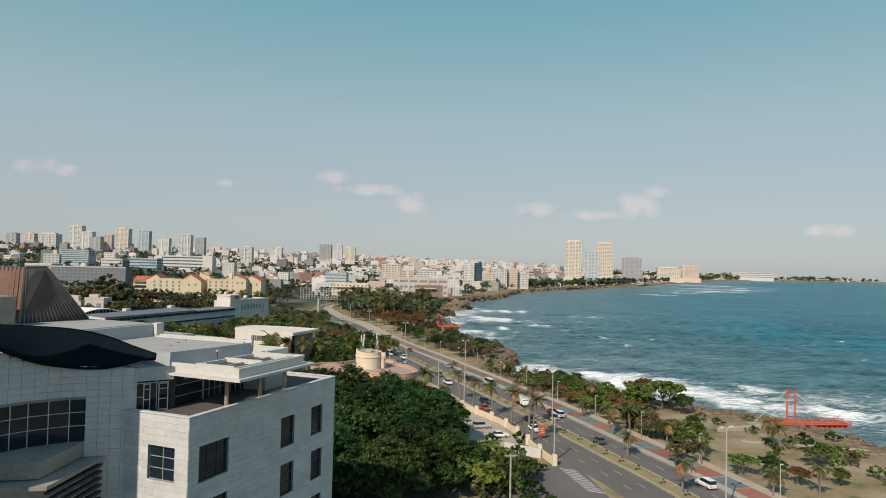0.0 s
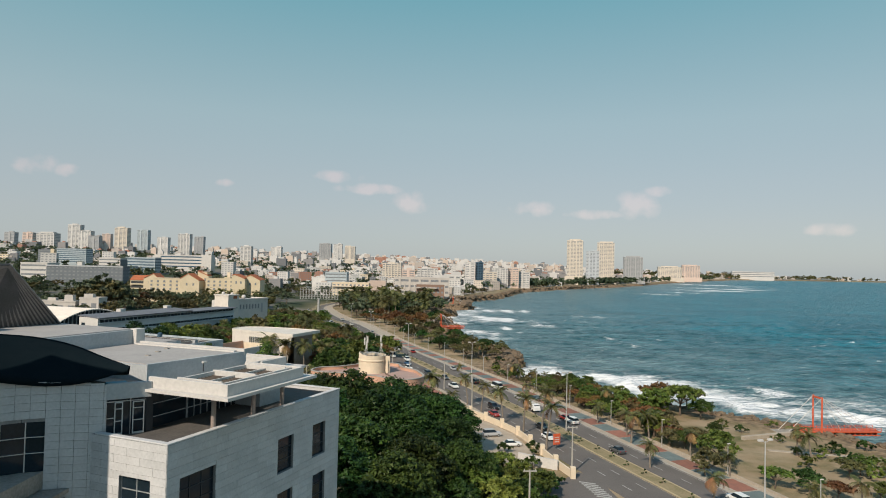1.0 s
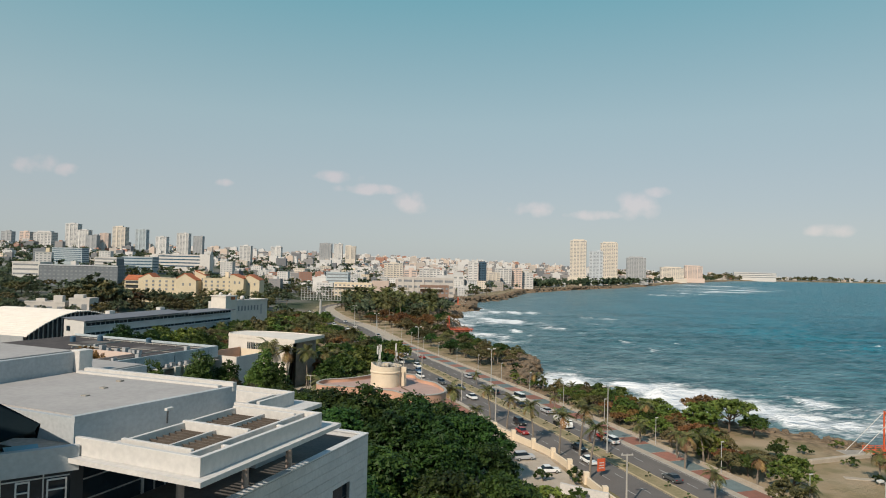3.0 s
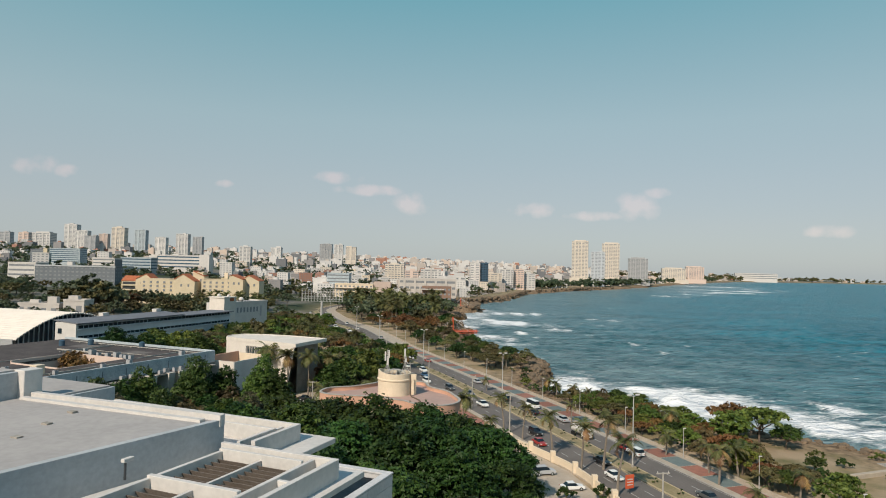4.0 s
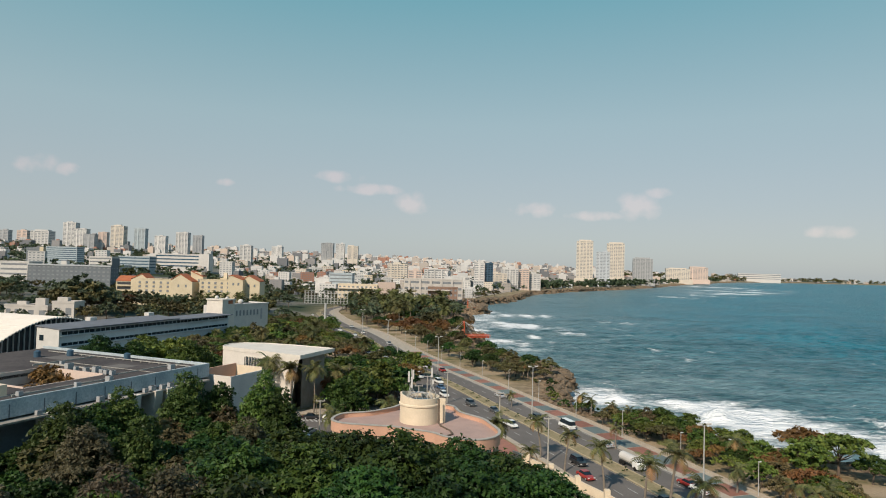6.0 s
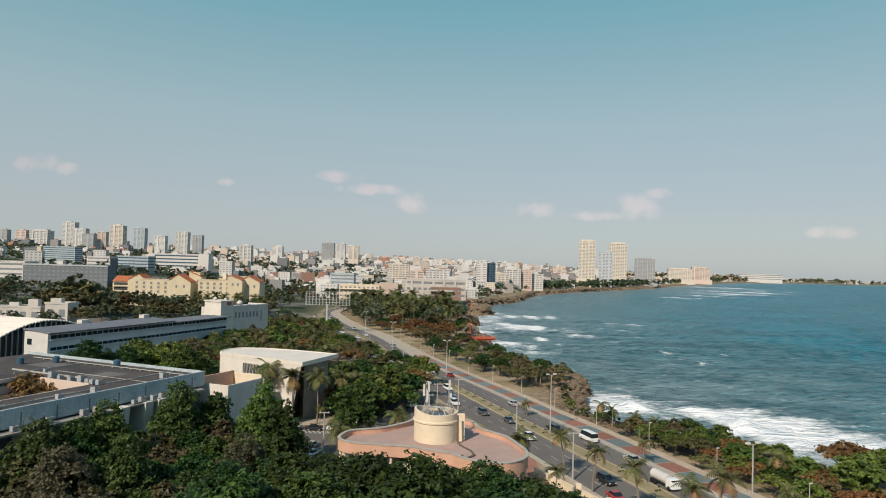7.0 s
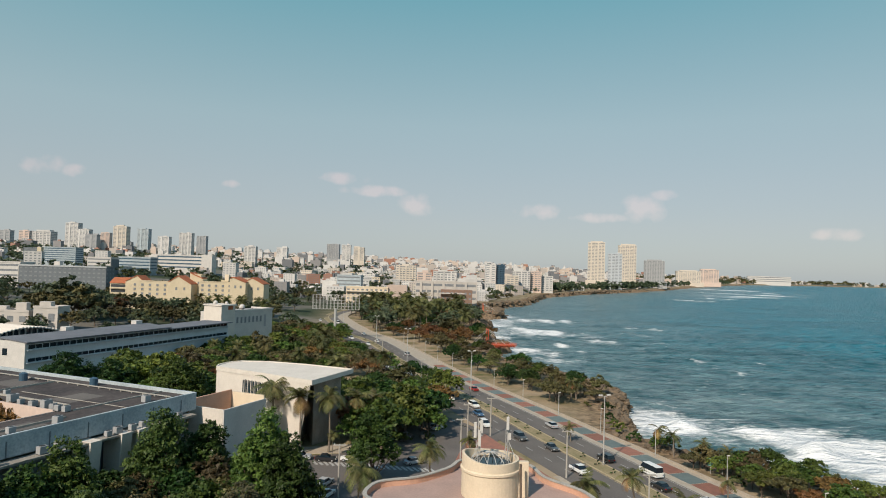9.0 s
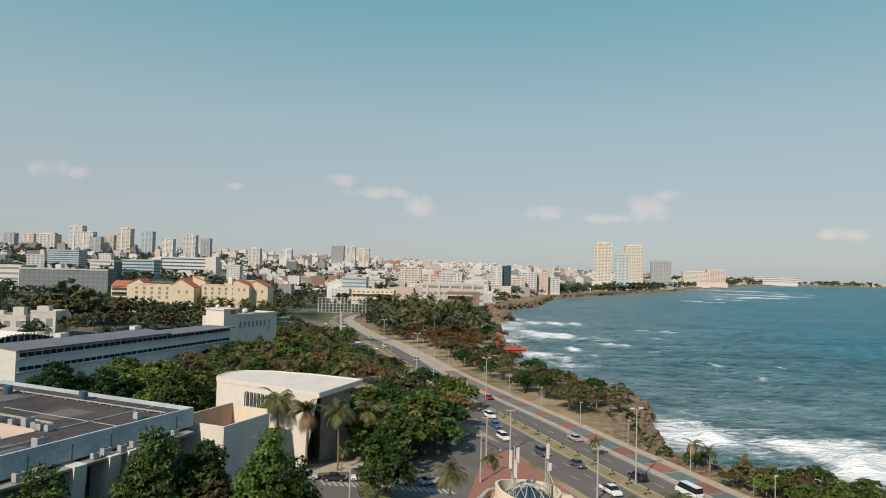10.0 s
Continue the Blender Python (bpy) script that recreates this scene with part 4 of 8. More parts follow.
for x0, x1 in ((4.4, 8.3), (8.55, 12.5)):
    for k in range(9):
        x = x0 + (x1 - x0) * (k + 0.5) / 9
        bm = bmesh.new()
        lo = [bm.verts.new((x + dx, y, 31.08)) for y in (-1.1, 3.2) for dx in (0.05, 0.09)]
        hi = [bm.verts.new((x + dx, y, 31.36)) for y in (-1.1, 3.2) for dx in (-0.11, -0.07)]
        for f in ((lo[0], lo[1], lo[3], lo[2]), (hi[2], hi[3], hi[1], hi[0]), (lo[0], hi[0], hi[1], lo[1]), (lo[2], lo[3], hi[3], hi[2]), (lo[0], lo[2], hi[2], hi[0]), (lo[1], hi[1], hi[3], lo[3])):
            bm.faces.new(f)
        part("slat", bm, "slatbrown", stone_building, "tilted grey-brown pergola slat")
    part("slat_beam", boxes((x0, x1, 1.0, 1.14, 31.0, 31.5)), "white", stone_building)
for x in (5.4, 10.4, 14.6):
    bm = bmesh.new()
    cyl(bm, (x, 0.62, 27.38), (x, 0.62, 30.65), 0.2, 0.2, 14)
    part("column", bm, "columnbrown", stone_building, "round grey-brown steel column", smooth=False)

# main roof block
MAIN = [(3.8, 6.2), (14.2, 4.6), (13.7, 18.0), (3.8, 18.0)]
bm = prism(bmesh.new(), MAIN, 29.8, 32.5)
box(bm, 3.9, 13.2, 18.0, 34, 27, 32.25)
part("roof_block", bm, "fascia", stone_building, "pale grey roof block")
part("roof_deck", prism(bmesh.new(), inset_plan(MAIN, 0.3), 32.5, 32.58), "roofgrey", stone_building, "smooth grey roof deck")
for p, q, hgt in ((MAIN[0], MAIN[1], 32.6), (MAIN[1], MAIN[2], 32.85)):
    part("roof_kerb", ribbon(bmesh.new(), [p, q], -0.32, 0.03, 32.3, hgt), "fascia" if hgt < 32.7 else "white", stone_building)
part("kerb_step", ribbon(bmesh.new(), [(13.75, 5.2), (13.3, 17.4)], -0.6, -0.25, 32.5, 32.72), "white", stone_building)
# raised block behind, with its white corner pier
part("upper_block", boxes((-3.0, 13.4, 18.0, 36, 32.3, 34.0), bev=0.03), "fascia", stone_building, "raised pale grey roof block")
part("upper_deck", boxes((-2.8, 13.1, 18.3, 36, 34.0, 34.08)), "roofgrey", stone_building)
part("corner_pier", boxes((13.0, 14.1, 17.5, 18.4, 32.3, 34.1), bev=0.03), "white", stone_building, "white corner pier")
# far pergola box beyond the roof
for r, dz in (((17.8, 18.05, 2.7, 16.2), 0), ((16.9, 17.1, 3.6, 16.2), 0.12), ((14.2, 17.8, 2.7, 2.95), 0), ((14.2, 16.9, 3.6, 3.8), 0.12), ((17.1, 17.8, 3.6, 3.8), 0.2), ((14.0, 17.8, 8.6, 8.8), 0.1), ((14.0, 17.8, 10.0, 10.2), 0.1), ((17.1, 17.8, 12.8, 13.0), 0.2), ((13.9, 17.8, 16.0, 16.2), 0.1)):
    part("pergola_beam", boxes((*r, 30.85, 31.75 - dz), bev=0.015), "white", stone_building, "white upstand beam of the roof pergola")
part("pergola_base", boxes((13.8, 19.4, 1.3, 16.6, 30.55, 30.85), bev=0.03), "white", stone_building)
part("pergola_wall", boxes((14.4, 18.0, 3.0, 16.2, 26.8, 30.55)), "fascia", stone_building)
# lower roof behind
part("rear_roof", boxes((13.5, 18.4, 16.8, 45, 20, 32.4)), "fascia", stone_building, "rear roof block")
part("rear_deck", boxes((13.7, 18.2, 17.0, 45, 32.4, 32.5)), "roofgrey", stone_building)
bm = bmesh.new()
cyl(bm, (7.6, 3.8, 31.7), (7.6, 3.8, 32.4), 0.05, 0.05, 6)
part("lamp_post", bm, "darkframe", stone_building)
bm = bmesh.new()
box(bm, 7.45, 7.95, 3.7, 3.9, 32.4, 32.55, 0.02)
part("flood_lamp", bm, "white", stone_building, "small white flood lamp on a post")
for k in range(3):
    part("vent_cap", boxes((7.5 + 2.1 * k, 7.8 + 2.1 * k, 10 + k, 10.4 + k, 32.58, 32.64 + 0.02 * k)), "concrete", stone_building)

# curved left wing
WING = [(-13.0, 13.7), (-8.9, 13.5), (-5.5, 12.7), (-3.0, 11.3), (-1.4, 9.6), (-0.4, 8.2), (0.05, 7.4), (0.6, 6.9)]


def along(pts, s):
    for a, b in zip(pts, pts[1:]):
        l = math.dist(a, b)
        if s <= l:
            f = s / l
            return (a[0] + (b[0] - a[0]) * f, a[1] + (b[1] - a[1]) * f), (b[0] - a[0], b[1] - a[1])
        s -= l
    return pts[-1], (pts[-1][0] - pts[-2][0], pts[-1][1] - pts[-2][1])


def wing_top(a):
    return float(np.interp(a, [-13, -9, -5.5, -3, -1.4, -0.2, 0.6], [34.35, 33.95, 32.45, 31.8, 31.65, 31.6, 31.45]))


rest, s = bmesh.new(), 0.0
total = sum(math.dist(a, b) for a, b in zip(WING, WING[1:]))
while s < total - 0.05:
    l = min(1.0, total - s)
    (px, py), _ = along(WING, s + 0.012)
    (qx, qy), _ = along(WING, s + l - 0.012)
    d = Vector((qx - px, qy - py, 0))
    nrm = Vector((d.y, -d.x, 0)).normalized()
    row, z = 0, 33.8
    while z > 17:
        mid = (px + qx) / 2
        top = min(z, wing_top(mid))
        hole = -9.6 < mid < -1.9 and 25.0 < (z - PANEL_H / 2) < 28.75
        if not hole and top > z - PANEL_H + 0.1:
            V = []
            for k, zz in ((0, z - PANEL_H + GAP), (1, top)):
                for (x, y) in ((px, py), (qx, qy)):
                    for o in (0.0, -0.25):
                        V.append(rest.verts.new((x + nrm.x * o, y + nrm.y * o, zz)))
            for f in ((0, 2, 6, 4), (1, 5, 7, 3), (4, 6, 7, 5), (0, 1, 3, 2), (0, 4, 5, 1), (2, 3, 7, 6)):
                rest.faces.new([V[i] for i in f])
        z -= PANEL_H
        row += 1
    s += l
bmesh.ops.recalc_face_normals(rest, faces=rest.faces)
tagged(part("wing_panel_field", rest, "stone", stone_building, "curved wall of pale stone panels"), kind="stuff")
bm = bmesh.new()
for a, b in zip(WING, WING[1:]):
    d = Vector((b[0] - a[0], b[1] - a[1]))
    n2 = Vector((-d.y, d.x)).normalized()
    for z0, z1 in ((0, 25.0), (28.75, 31.4)):
        vs = [bm.verts.new((p[0] + n2.x * o, p[1] + n2.y * o, z)) for z in (z0, z1) for p, o in ((a, 0.1), (b, 0.1), (b, 0.5), (a, 0.5))]
        for f in ((0, 1, 5, 4), (1, 2, 6, 5), (2, 3, 7, 6), (3, 0, 4, 7), (4, 5, 6, 7), (3, 2, 1, 0)):
            bm.faces.new([vs[i] for i in f])
part("wing_wall", bm, "joint", stone_building)
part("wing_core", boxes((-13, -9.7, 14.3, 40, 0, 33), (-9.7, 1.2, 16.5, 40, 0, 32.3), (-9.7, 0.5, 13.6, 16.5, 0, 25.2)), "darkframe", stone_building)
# added block out of view, casts shade on the wing and front wall
shade_slab = boxes((-19.5, -18.0, 8.5, 14.6, 0, 48.0), bev=0.03)
part("wing_end", shade_slab, "stone", stone_building, "tall stone block added out of view to shade the wing")
# ribbon window of the wing
for k in range(6):
    a0, a1 = -9.4 + 8.0 * k / 6, -9.4 + 8.0 * (k + 1) / 6
    f = lambda a: float(np.interp(a, [w[0] for w in WING], [w[1] for w in WING])) + 0.22
    bm = bmesh.new()
    vs = [bm.verts.new(v) for v in ((a0, f(a0), 25.0), (a1, f(a1), 25.0), (a1, f(a1), 28.75), (a0, f(a0), 28.75), (a0, f(a0) + 0.04, 25.0), (a1, f(a1) + 0.04, 25.0), (a1, f(a1) + 0.04, 28.75), (a0, f(a0) + 0.04, 28.75))]
    for q in ((0, 1, 2, 3), (7, 6, 5, 4), (0, 4, 5, 1), (3, 2, 6, 7), (0, 3, 7, 4), (1, 5, 6, 2)):
        bm.faces.new([vs[i] for i in q])
    pane = part("window", bm, "glass", stone_building, "dark glass window pane")
    bm = bmesh.new()
    cyl(bm, (a0, f(a0) - 0.04, 25.0), (a0, f(a0) - 0.04, 28.75), 0.05, 0.05, 4)
    for zz in (26.4, 27.6):
        cyl(bm, (a0, f(a0) - 0.04, zz), (a1, f(a1) - 0.04, zz), 0.035, 0.035, 4)
    part("window_frame", bm, "white", pane)
part("blind", boxes((-3.3, -2.0, 11.75, 11.8, 26.7, 28.0)), "tealpave", stone_building, "teal window sash standing open")
part("corner_pilaster", boxes((-10.1, -9.4, 13.2, 13.9, 16, 33.4), bev=0.02), "white", stone_building)
# concrete ledge and lower canopy beside the wing
bm = bmesh.new()
prism(bm, [(-7.8, 7.9), (1.1, 11.4), (0.2, 12.4), (-3.0, 13.0), (-9.0, 14.4), (-12.1, 14.2)], 23.7, 25.0)
part("ledge", bm, "concrete", stone_building, "weathered concrete ledge under the windows")
bm = bmesh.new()
prism(bm, [(-8.5, 6.0), (1.9, 9.8), (1.4, 11.9), (-12.0, 14.6), (-14.2, 14.0)], 23.3, 23.6)
part("lower_canopy", bm, "concrete", stone_building, "stained concrete canopy slab")
for k in range(9):
    z = 22.7 - 0.6 * k
    bm = bmesh.new()
    prism(bm, [(-8.1, 6.8), (-7.9, 6.4), (1.6, 9.95), (1.4, 10.35)], z, z + 0.22)
    part("louvre", bm, "darkframe", stone_building, "dark metal sunshade louvre")
# black leaf-shaped vault roof
bm = bmesh.new()
FR = [(-17, 17, 34.2), (-13, 14.0, 34.4), (-9.0, 12.9, 33.9), (-5.5, 12.1, 32.3), (-3.0, 10.8, 31.6), (-1.4, 9.2, 31.45), (-0.2, 7.5, 31.75), (1.2, 5.5, 32.55)]
RG = [(-14, 24, 34.4), (-10, 22, 35.2), (-6.0, 20, 35.35), (-2.0, 18, 35.0), (0.8, 15.5, 34.6), (2.0, 12.5, 34.0), (1.9, 8.9, 33.3), (1.4, 5.4, 32.85)]


def rounded(pts, n):
    """A smooth curve through points, n steps between each two."""
    v = [Vector(p) for p in pts]
    v = [2 * v[0] - v[1]] + v + [2 * v[-1] - v[-2]]
    out = []
    for a, b, c, d in zip(v, v[1:], v[2:], v[3:]):
        for k in range(n):
            t = k / n
            out.append(0.5 * (2 * b + (c - a) * t + (2 * a - 5 * b + 4 * c - d) * t * t + (3 * b - a - 3 * c + d) * t ** 3))
    return out + [v[-2]]


rows = []
for f, r in zip(rounded(FR, 4), rounded(RG, 4)):
    line = []
    for k in range(9):
        t = k / 8
        p = f.lerp(r, t)
        p.z += 0.9 * math.sin(math.pi * t) * (r - f).length / 9
        line.append(bm.verts.new(p))
    line.append(bm.verts.new(f.lerp(r, 0.5) - Vector((0, 0, 0.5))))
    rows.append(line)
for r0, r1 in zip(rows, rows[1:]):
    for k in range(9):
        bm.faces.new((r0[k], r1[k], r1[k + 1], r0[k + 1]))
    bm.faces.new((r0[9], r1[9], r1[0], r0[0]))
part("vault_roof", bm, "black", stone_building, "black leaf-shaped vaulted roof", smooth=True)

part("roof_plinth", boxes((-1.5, 2.6, 26.6, 31, 34.08, 37.3), bev=0.04), "concrete", stone_building, "grey concrete box on the roof")
# hipped sheet-metal roof
def face_with_ribs(parent, quad, ribs, mat, name):
    """A sloping face with standing ribs. quad: two base corners, two top corners."""
    a, b, c, d = (Vector(q) for q in quad)
    n2 = (b - a).cross(d - a).normalized()
    bm = bmesh.new()
    bm.faces.new([bm.verts.new(v) for v in (a, b, c, d)])
    bm.faces.new([bm.verts.new(v - n2 * 0.15) for v in (d, c, b, a)])
    face = part(name, bm, mat, parent)
    for k in range(ribs + 1):
        t = k / ribs
        p, q = a.lerp(b, t), d.lerp(c, t)
        bm = bmesh.new()
        cyl(bm, p + n2 * 0.05, q + n2 * 0.05, 0.10, 0.10, 4)
        part("rib", bm, "ribmetal" if mat == "darkmetal" else mat, face)


hip = [Vector(v) for v in ((4.6, 28.9, 34.08), (12.7, 28.2, 34.08), (12.7, 46.0, 34.08), (4.6, 46.0, 34.08))]
top = [Vector(v) for v in ((4.8, 28.6, 40.3), (6.6, 27.6, 40.4), (8.0, 45, 40.3), (6.0, 45, 40.3))]
hipped = thing("metal_roof", "steep roof of brown and dark ribbed metal sheet", "roof", BLD)
face_with_ribs(hipped, (hip[0], hip[1], top[1], top[0]), 17, "darkmetal", "sea_face")
face_with_ribs(hipped, (hip[3], hip[0], top[0], top[3]), 22, "brownmetal", "front_face")
face_with_ribs(hipped, (hip[1], hip[2], top[2], top[1]), 10, "darkmetal", "rear_face")
bm = bmesh.new()
bm.faces.new([bm.verts.new(v) for v in top])
cyl(bm, top[0], top[1], 0.14, 0.14, 6)
part("ridge_cap", bm, "darkframe", hipped)

# ---------------------------------------------------------------- terrace house with the round drum
TERR = [(-33.1, 167.7), (-30.9, 165.2), (-26.4, 164.2), (-22, 163.6), (-18.3, 161.9), (-15.5, 160.5), (-13.6, 158.4), (-10.4, 157.0), (-7.6, 157.1), (-5.1, 159.5), (-4.4, 163.1), (-5.5, 167.7), (-6.8, 171.4), (-10.4, 175.8), (-12.4, 181.5), (-20.6, 182.5), (-23.1, 178.5), (-27.1, 174.4), (-31.8, 172.2)]


def smooth_loop(pts, n):
    """A closed smooth outline through plan points, n points a side."""
    out, k = [], len(pts)
    for i in range(k):
        a, b, c, d = (Vector(pts[(i + j) % k]) for j in (-1, 0, 1, 2))
        for s in range(n):
            t = s / n
            p = 0.5 * (2 * b + (c - a) * t + (2 * a - 5 * b + 4 * c - d) * t * t + (3 * b - a - 3 * c + d) * t**3)
            out.append((p.x, p.y))
    return out


def inset(pts, w):
    out, k = [], len(pts)
    for i in range(k):
        d = (Vector(pts[(i + 1) % k]) - Vector(pts[i - 1])).normalized()
        out.append((pts[i][0] - d.y * w, pts[i][1] + d.x * w))
    return out


def ring(bm, outer, inner, z0, z1):
    k = len(outer)
    vs = [[bm.verts.new((*p, z)) for p in loop] for loop, z in ((outer, z0), (outer, z1), (inner, z1), (inner, z0))]
    for i in range(k):
        j = (i + 1) % k
        for q in range(4):
            r = (q + 1) % 4
            bm.faces.new((vs[q][i], vs[q][j], vs[r][j], vs[r][i]))
    return bm


outline = smooth_loop(TERR, 5)
terrace_house = thing("terrace_house", "terracotta building with a wavy roof terrace and cream drum", "building")
part("terrace_floor", prism(bmesh.new(), inset(outline, 0.2), 13.2, 13.62), "pinkfloor", terrace_house, "faded pink terrace floor")
part("parapet", ring(bmesh.new(), outline, inset(outline, 0.3), 12.7, 14.3), "terracotta", terrace_house, "curving terracotta parapet band")
part("coping", ring(bmesh.new(), inset(outline, -0.08), inset(outline, 0.42), 14.35, 14.5), "kerb", terrace_house, "weathered pale coping")
part("inner_wall", prism(bmesh.new(), inset(outline, 1.6), 0, 13.1), "cream", terrace_house)
for k in range(0, len(outline), 3):
    p, q = inset(outline, 0.5)[k], inset(outline, 1.55)[k]
    bm = bmesh.new()
    cyl(bm, (*p, 0), (*p, 13.2), 0.22, 0.22, 8)
    part("column", bm, "cream", terrace_house, "slim cream column")
    a, b = inset(outline, 1.56)[k], inset(outline, 1.56)[(k + 2) % len(outline)]
    bm = bmesh.new()
    d = Vector((b[0] - a[0], b[1] - a[1])).normalized()
    o = Vector((d.y, -d.x)) * 0.03
    vs = [bm.verts.new((p2[0] + o.x, p2[1] + o.y, z)) for p2, z in ((a, 8.6), (b, 8.6), (b, 11.2), (a, 11.2))]
    vs += [bm.verts.new(v.co - Vector((o.x, o.y, 0)) * 2) for v in vs]
    for f in ((0, 1, 2, 3), (7, 6, 5, 4), (0, 4, 5, 1), (3, 2, 6, 7), (0, 3, 7, 4), (1, 5, 6, 2)):
        bm.faces.new([vs[i] for i in f])
    part("window", bm, "glass", terrace_house)
# the drum: a horseshoe wall, higher at one end, with a bulging band
DC = Vector((-18.0, 171.3))
N = 40
bm = bmesh.new()
prof = [(3.5, 13.6), (3.5, 16.55), (3.66, 16.7), (3.66, 16.95), (3.5, 17.05), (3.5, 18.1), (3.2, 18.1), (3.2, 13.6)]
rows = []
for k in range(N):
    a = 2 * math.pi * k / N
    lift = 0.55 * max(0.0, -math.cos(a)) ** 2
    rows.append([bm.verts.new((DC.x + r * math.cos(a), DC.y + r * math.sin(a), z + (lift if z > 17.5 else 0))) for r, z in prof])
for k in range(N):
    a, b = rows[k], rows[(k + 1) % N]
    for q in range(len(prof) - 1):
        bm.faces.new((a[q], b[q], b[q + 1], a[q + 1]))
part("drum", bm, "cream", terrace_house, "cream drum with a moulded band", smooth=False)
part("drum_deck", prism(bmesh.new(), [(DC.x + 3.2 * math.cos(a * 0.3), DC.y + 3.2 * math.sin(a * 0.3)) for a in range(21)], 16.8, 17.0), "concrete", terrace_house)
part("drum_fin", boxes((-14.9, -13.4, 170.2, 170.9, 13.6, 17.9), bev=0.03), "cream", terrace_house, "stained wall fin beside the drum")
for k in range(14):   # dome of thin steel ribs
    a = 2 * math.pi * k / 14
    bm = bmesh.new()
    last = None
    for s in range(5):
        e = s / 4 * math.pi / 2
        p = (DC.x + 2.5 * math.cos(e) * math.cos(a), DC.y + 2.5 * math.cos(e) * math.sin(a), 17.5 + 1.25 * math.sin(e))
        if last:
            cyl(bm, last, p, 0.05, 0.05, 5)
        last = p
    part("dome_rib", bm, "lampmetal", terrace_house)
bm = bmesh.new()
cyl(bm, (DC.x, DC.y, 17.0), (DC.x, DC.y, 17.6), 2.45, 2.45, 24)
part("dome_glass", bm, "glass", terrace_house)


def antenna(x, y, z0, h, panels, label):
    ob = thing("antenna_mast", label, "antenna", pose(x, y, z0))
    bm = bmesh.new()
    cyl(bm, (0, 0, 0), (0, 0, h), 0.09, 0.06, 6)
    for s in (-0.22, 0.22):
        cyl(bm, (s, 0.15, 0), (s, 0.15, h * 0.75), 0.04, 0.04, 5)
    for k in range(7):
        cyl(bm, (-0.22, 0.15, h * 0.1 * k + 0.2), (0.22, 0.15, h * 0.1 * k + 0.55), 0.025, 0.025, 4)
    part("mast", bm, "lampmetal", ob)
    for px, pz, ph in panels:
        part("antenna_panel", boxes((px - 0.17, px + 0.17, -0.35, -0.15, pz, pz + ph), bev=0.03), "white", ob, "white panel antenna")
    return ob


m1 = antenna(-19.6, 170.6, 17.0, 5.9, ((-0.4, 3.6, 1.9), (0.15, 2.6, 1.9), (0.35, 4.2, 1.6)), "grey lattice mast with white panel antennas")
m2 = antenna(-15.9, 171.6, 17.0, 6.1, ((-0.05, 4.4, 1.6), (0.2, 3.2, 0.8)), "slim grey mast with panel and small dishes")
for x, y in ((-19.6, 170.6), (-15.9, 171.6)):
    bm = bmesh.new()
    for dx, dy in ((1.6, -1.2), (-1.2, -1.6), (0.6, 2.0)):
        cyl(bm, (x + dx * 0.9, y + dy * 0.9, 17.0), (x, y, 20.2), 0.04, 0.04, 4)
    part("mast_stay", bm, "lampmetal", terrace_house)
bm = bmesh.new()
for s in range(6):   # cable trunk down the drum and over the terrace
    pts_c = [(-14.6, 168.7, 18.1), (-14.5, 168.6, 14.0), (-14.2, 167.8, 13.75), (-12.6, 164.8, 13.72), (-12.2, 162.6, 13.72), (-13.6, 160.6, 13.8), (-14.2, 159.4, 14.6)]
    cyl(bm, pts_c[s], pts_c[s + 1], 0.16, 0.16, 6)
part("cable_trunk", bm, "bark", terrace_house, "dark stained cable trunk")

# ---------------------------------------------------------------- flat-roofed block
FLAT = pose(-72.0, 217.0, 0, 0, 0, 67.6)   # origin at its far sea-side corner; x back towards the stone building is negative
flat_block = thing("flat_roof_block", "large flat-roofed block with a faded pale blue parapet", "building", FLAT)
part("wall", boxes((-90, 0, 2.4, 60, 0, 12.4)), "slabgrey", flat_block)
bm = bmesh.new()
box(bm, -90, 0.0, 0.0, 0.45, 12.2, 15.5, 0.03)
box(bm, -0.45, 0.0, 0.45, 60, 12.2, 15.5, 0.03)
part("parapet", bm, "paleblue", flat_block, "stained pale blue parapet band")
bm = bmesh.new()
box(bm, -90, -40, 0.45, 60, 14.2, 14.85)
box(bm, -40, -22, 0.45, 10, 14.2, 14.85)
box(bm, -22, -0.45, 0.45, 60, 14.2, 14.85)
box(bm, -40, -22, 26, 60, 14.2, 14.85)
box(bm, -40, -22, 10, 26, 12.0, 12.5)
part("roof_deck", bm, "darkroof", flat_block, "dark weathered bitumen roof")
part("court_wall", boxes((-40, -22, 9.8, 10.1, 12.5, 15.0), (-40.2, -40, 10, 26, 12.5, 15.2), (-22.3, -22, 10, 26, 12.5, 15.2), (-40, -22, 26, 26.3, 12.5, 15.6)), "pink", flat_block, "pinkish wall of a sunken roof court")
part("pipe_run", boxes((-4.6, -4.3, 2, 52, 15.1, 15.25), (-14.2, -14.1, 2, 30, 14.9, 15.0), (-52, -51.9, 4, 30, 14.9, 15.0), (-60, -30, 30, 30.15, 14.9, 15.05)), "kerb", flat_block)
for k in range(16):
    part("pipe_stand", boxes((-4.62, -4.28, 3 + 3 * k, 3.2 + 3 * k, 14.85, 15.1)), "kerb", flat_block)
for k, (x0, x1, y0, y1) in enumerate(((-20, -1, 8, 8.25), (-18, -17.7, 12, 40), (-46, -24, 4.5, 4.7), (-70, -44, 12, 12.2), (-58, -57.7, 14, 44), (-21.5, -4, 34, 34.2), (-74, -42, 5.5, 5.7))):
    part("roof_upstand", boxes((x0, x1, y0, y1, 14.85, 15.1 + 0.05 * (k % 3))), "kerb", flat_block, "pale low upstand across the roof")
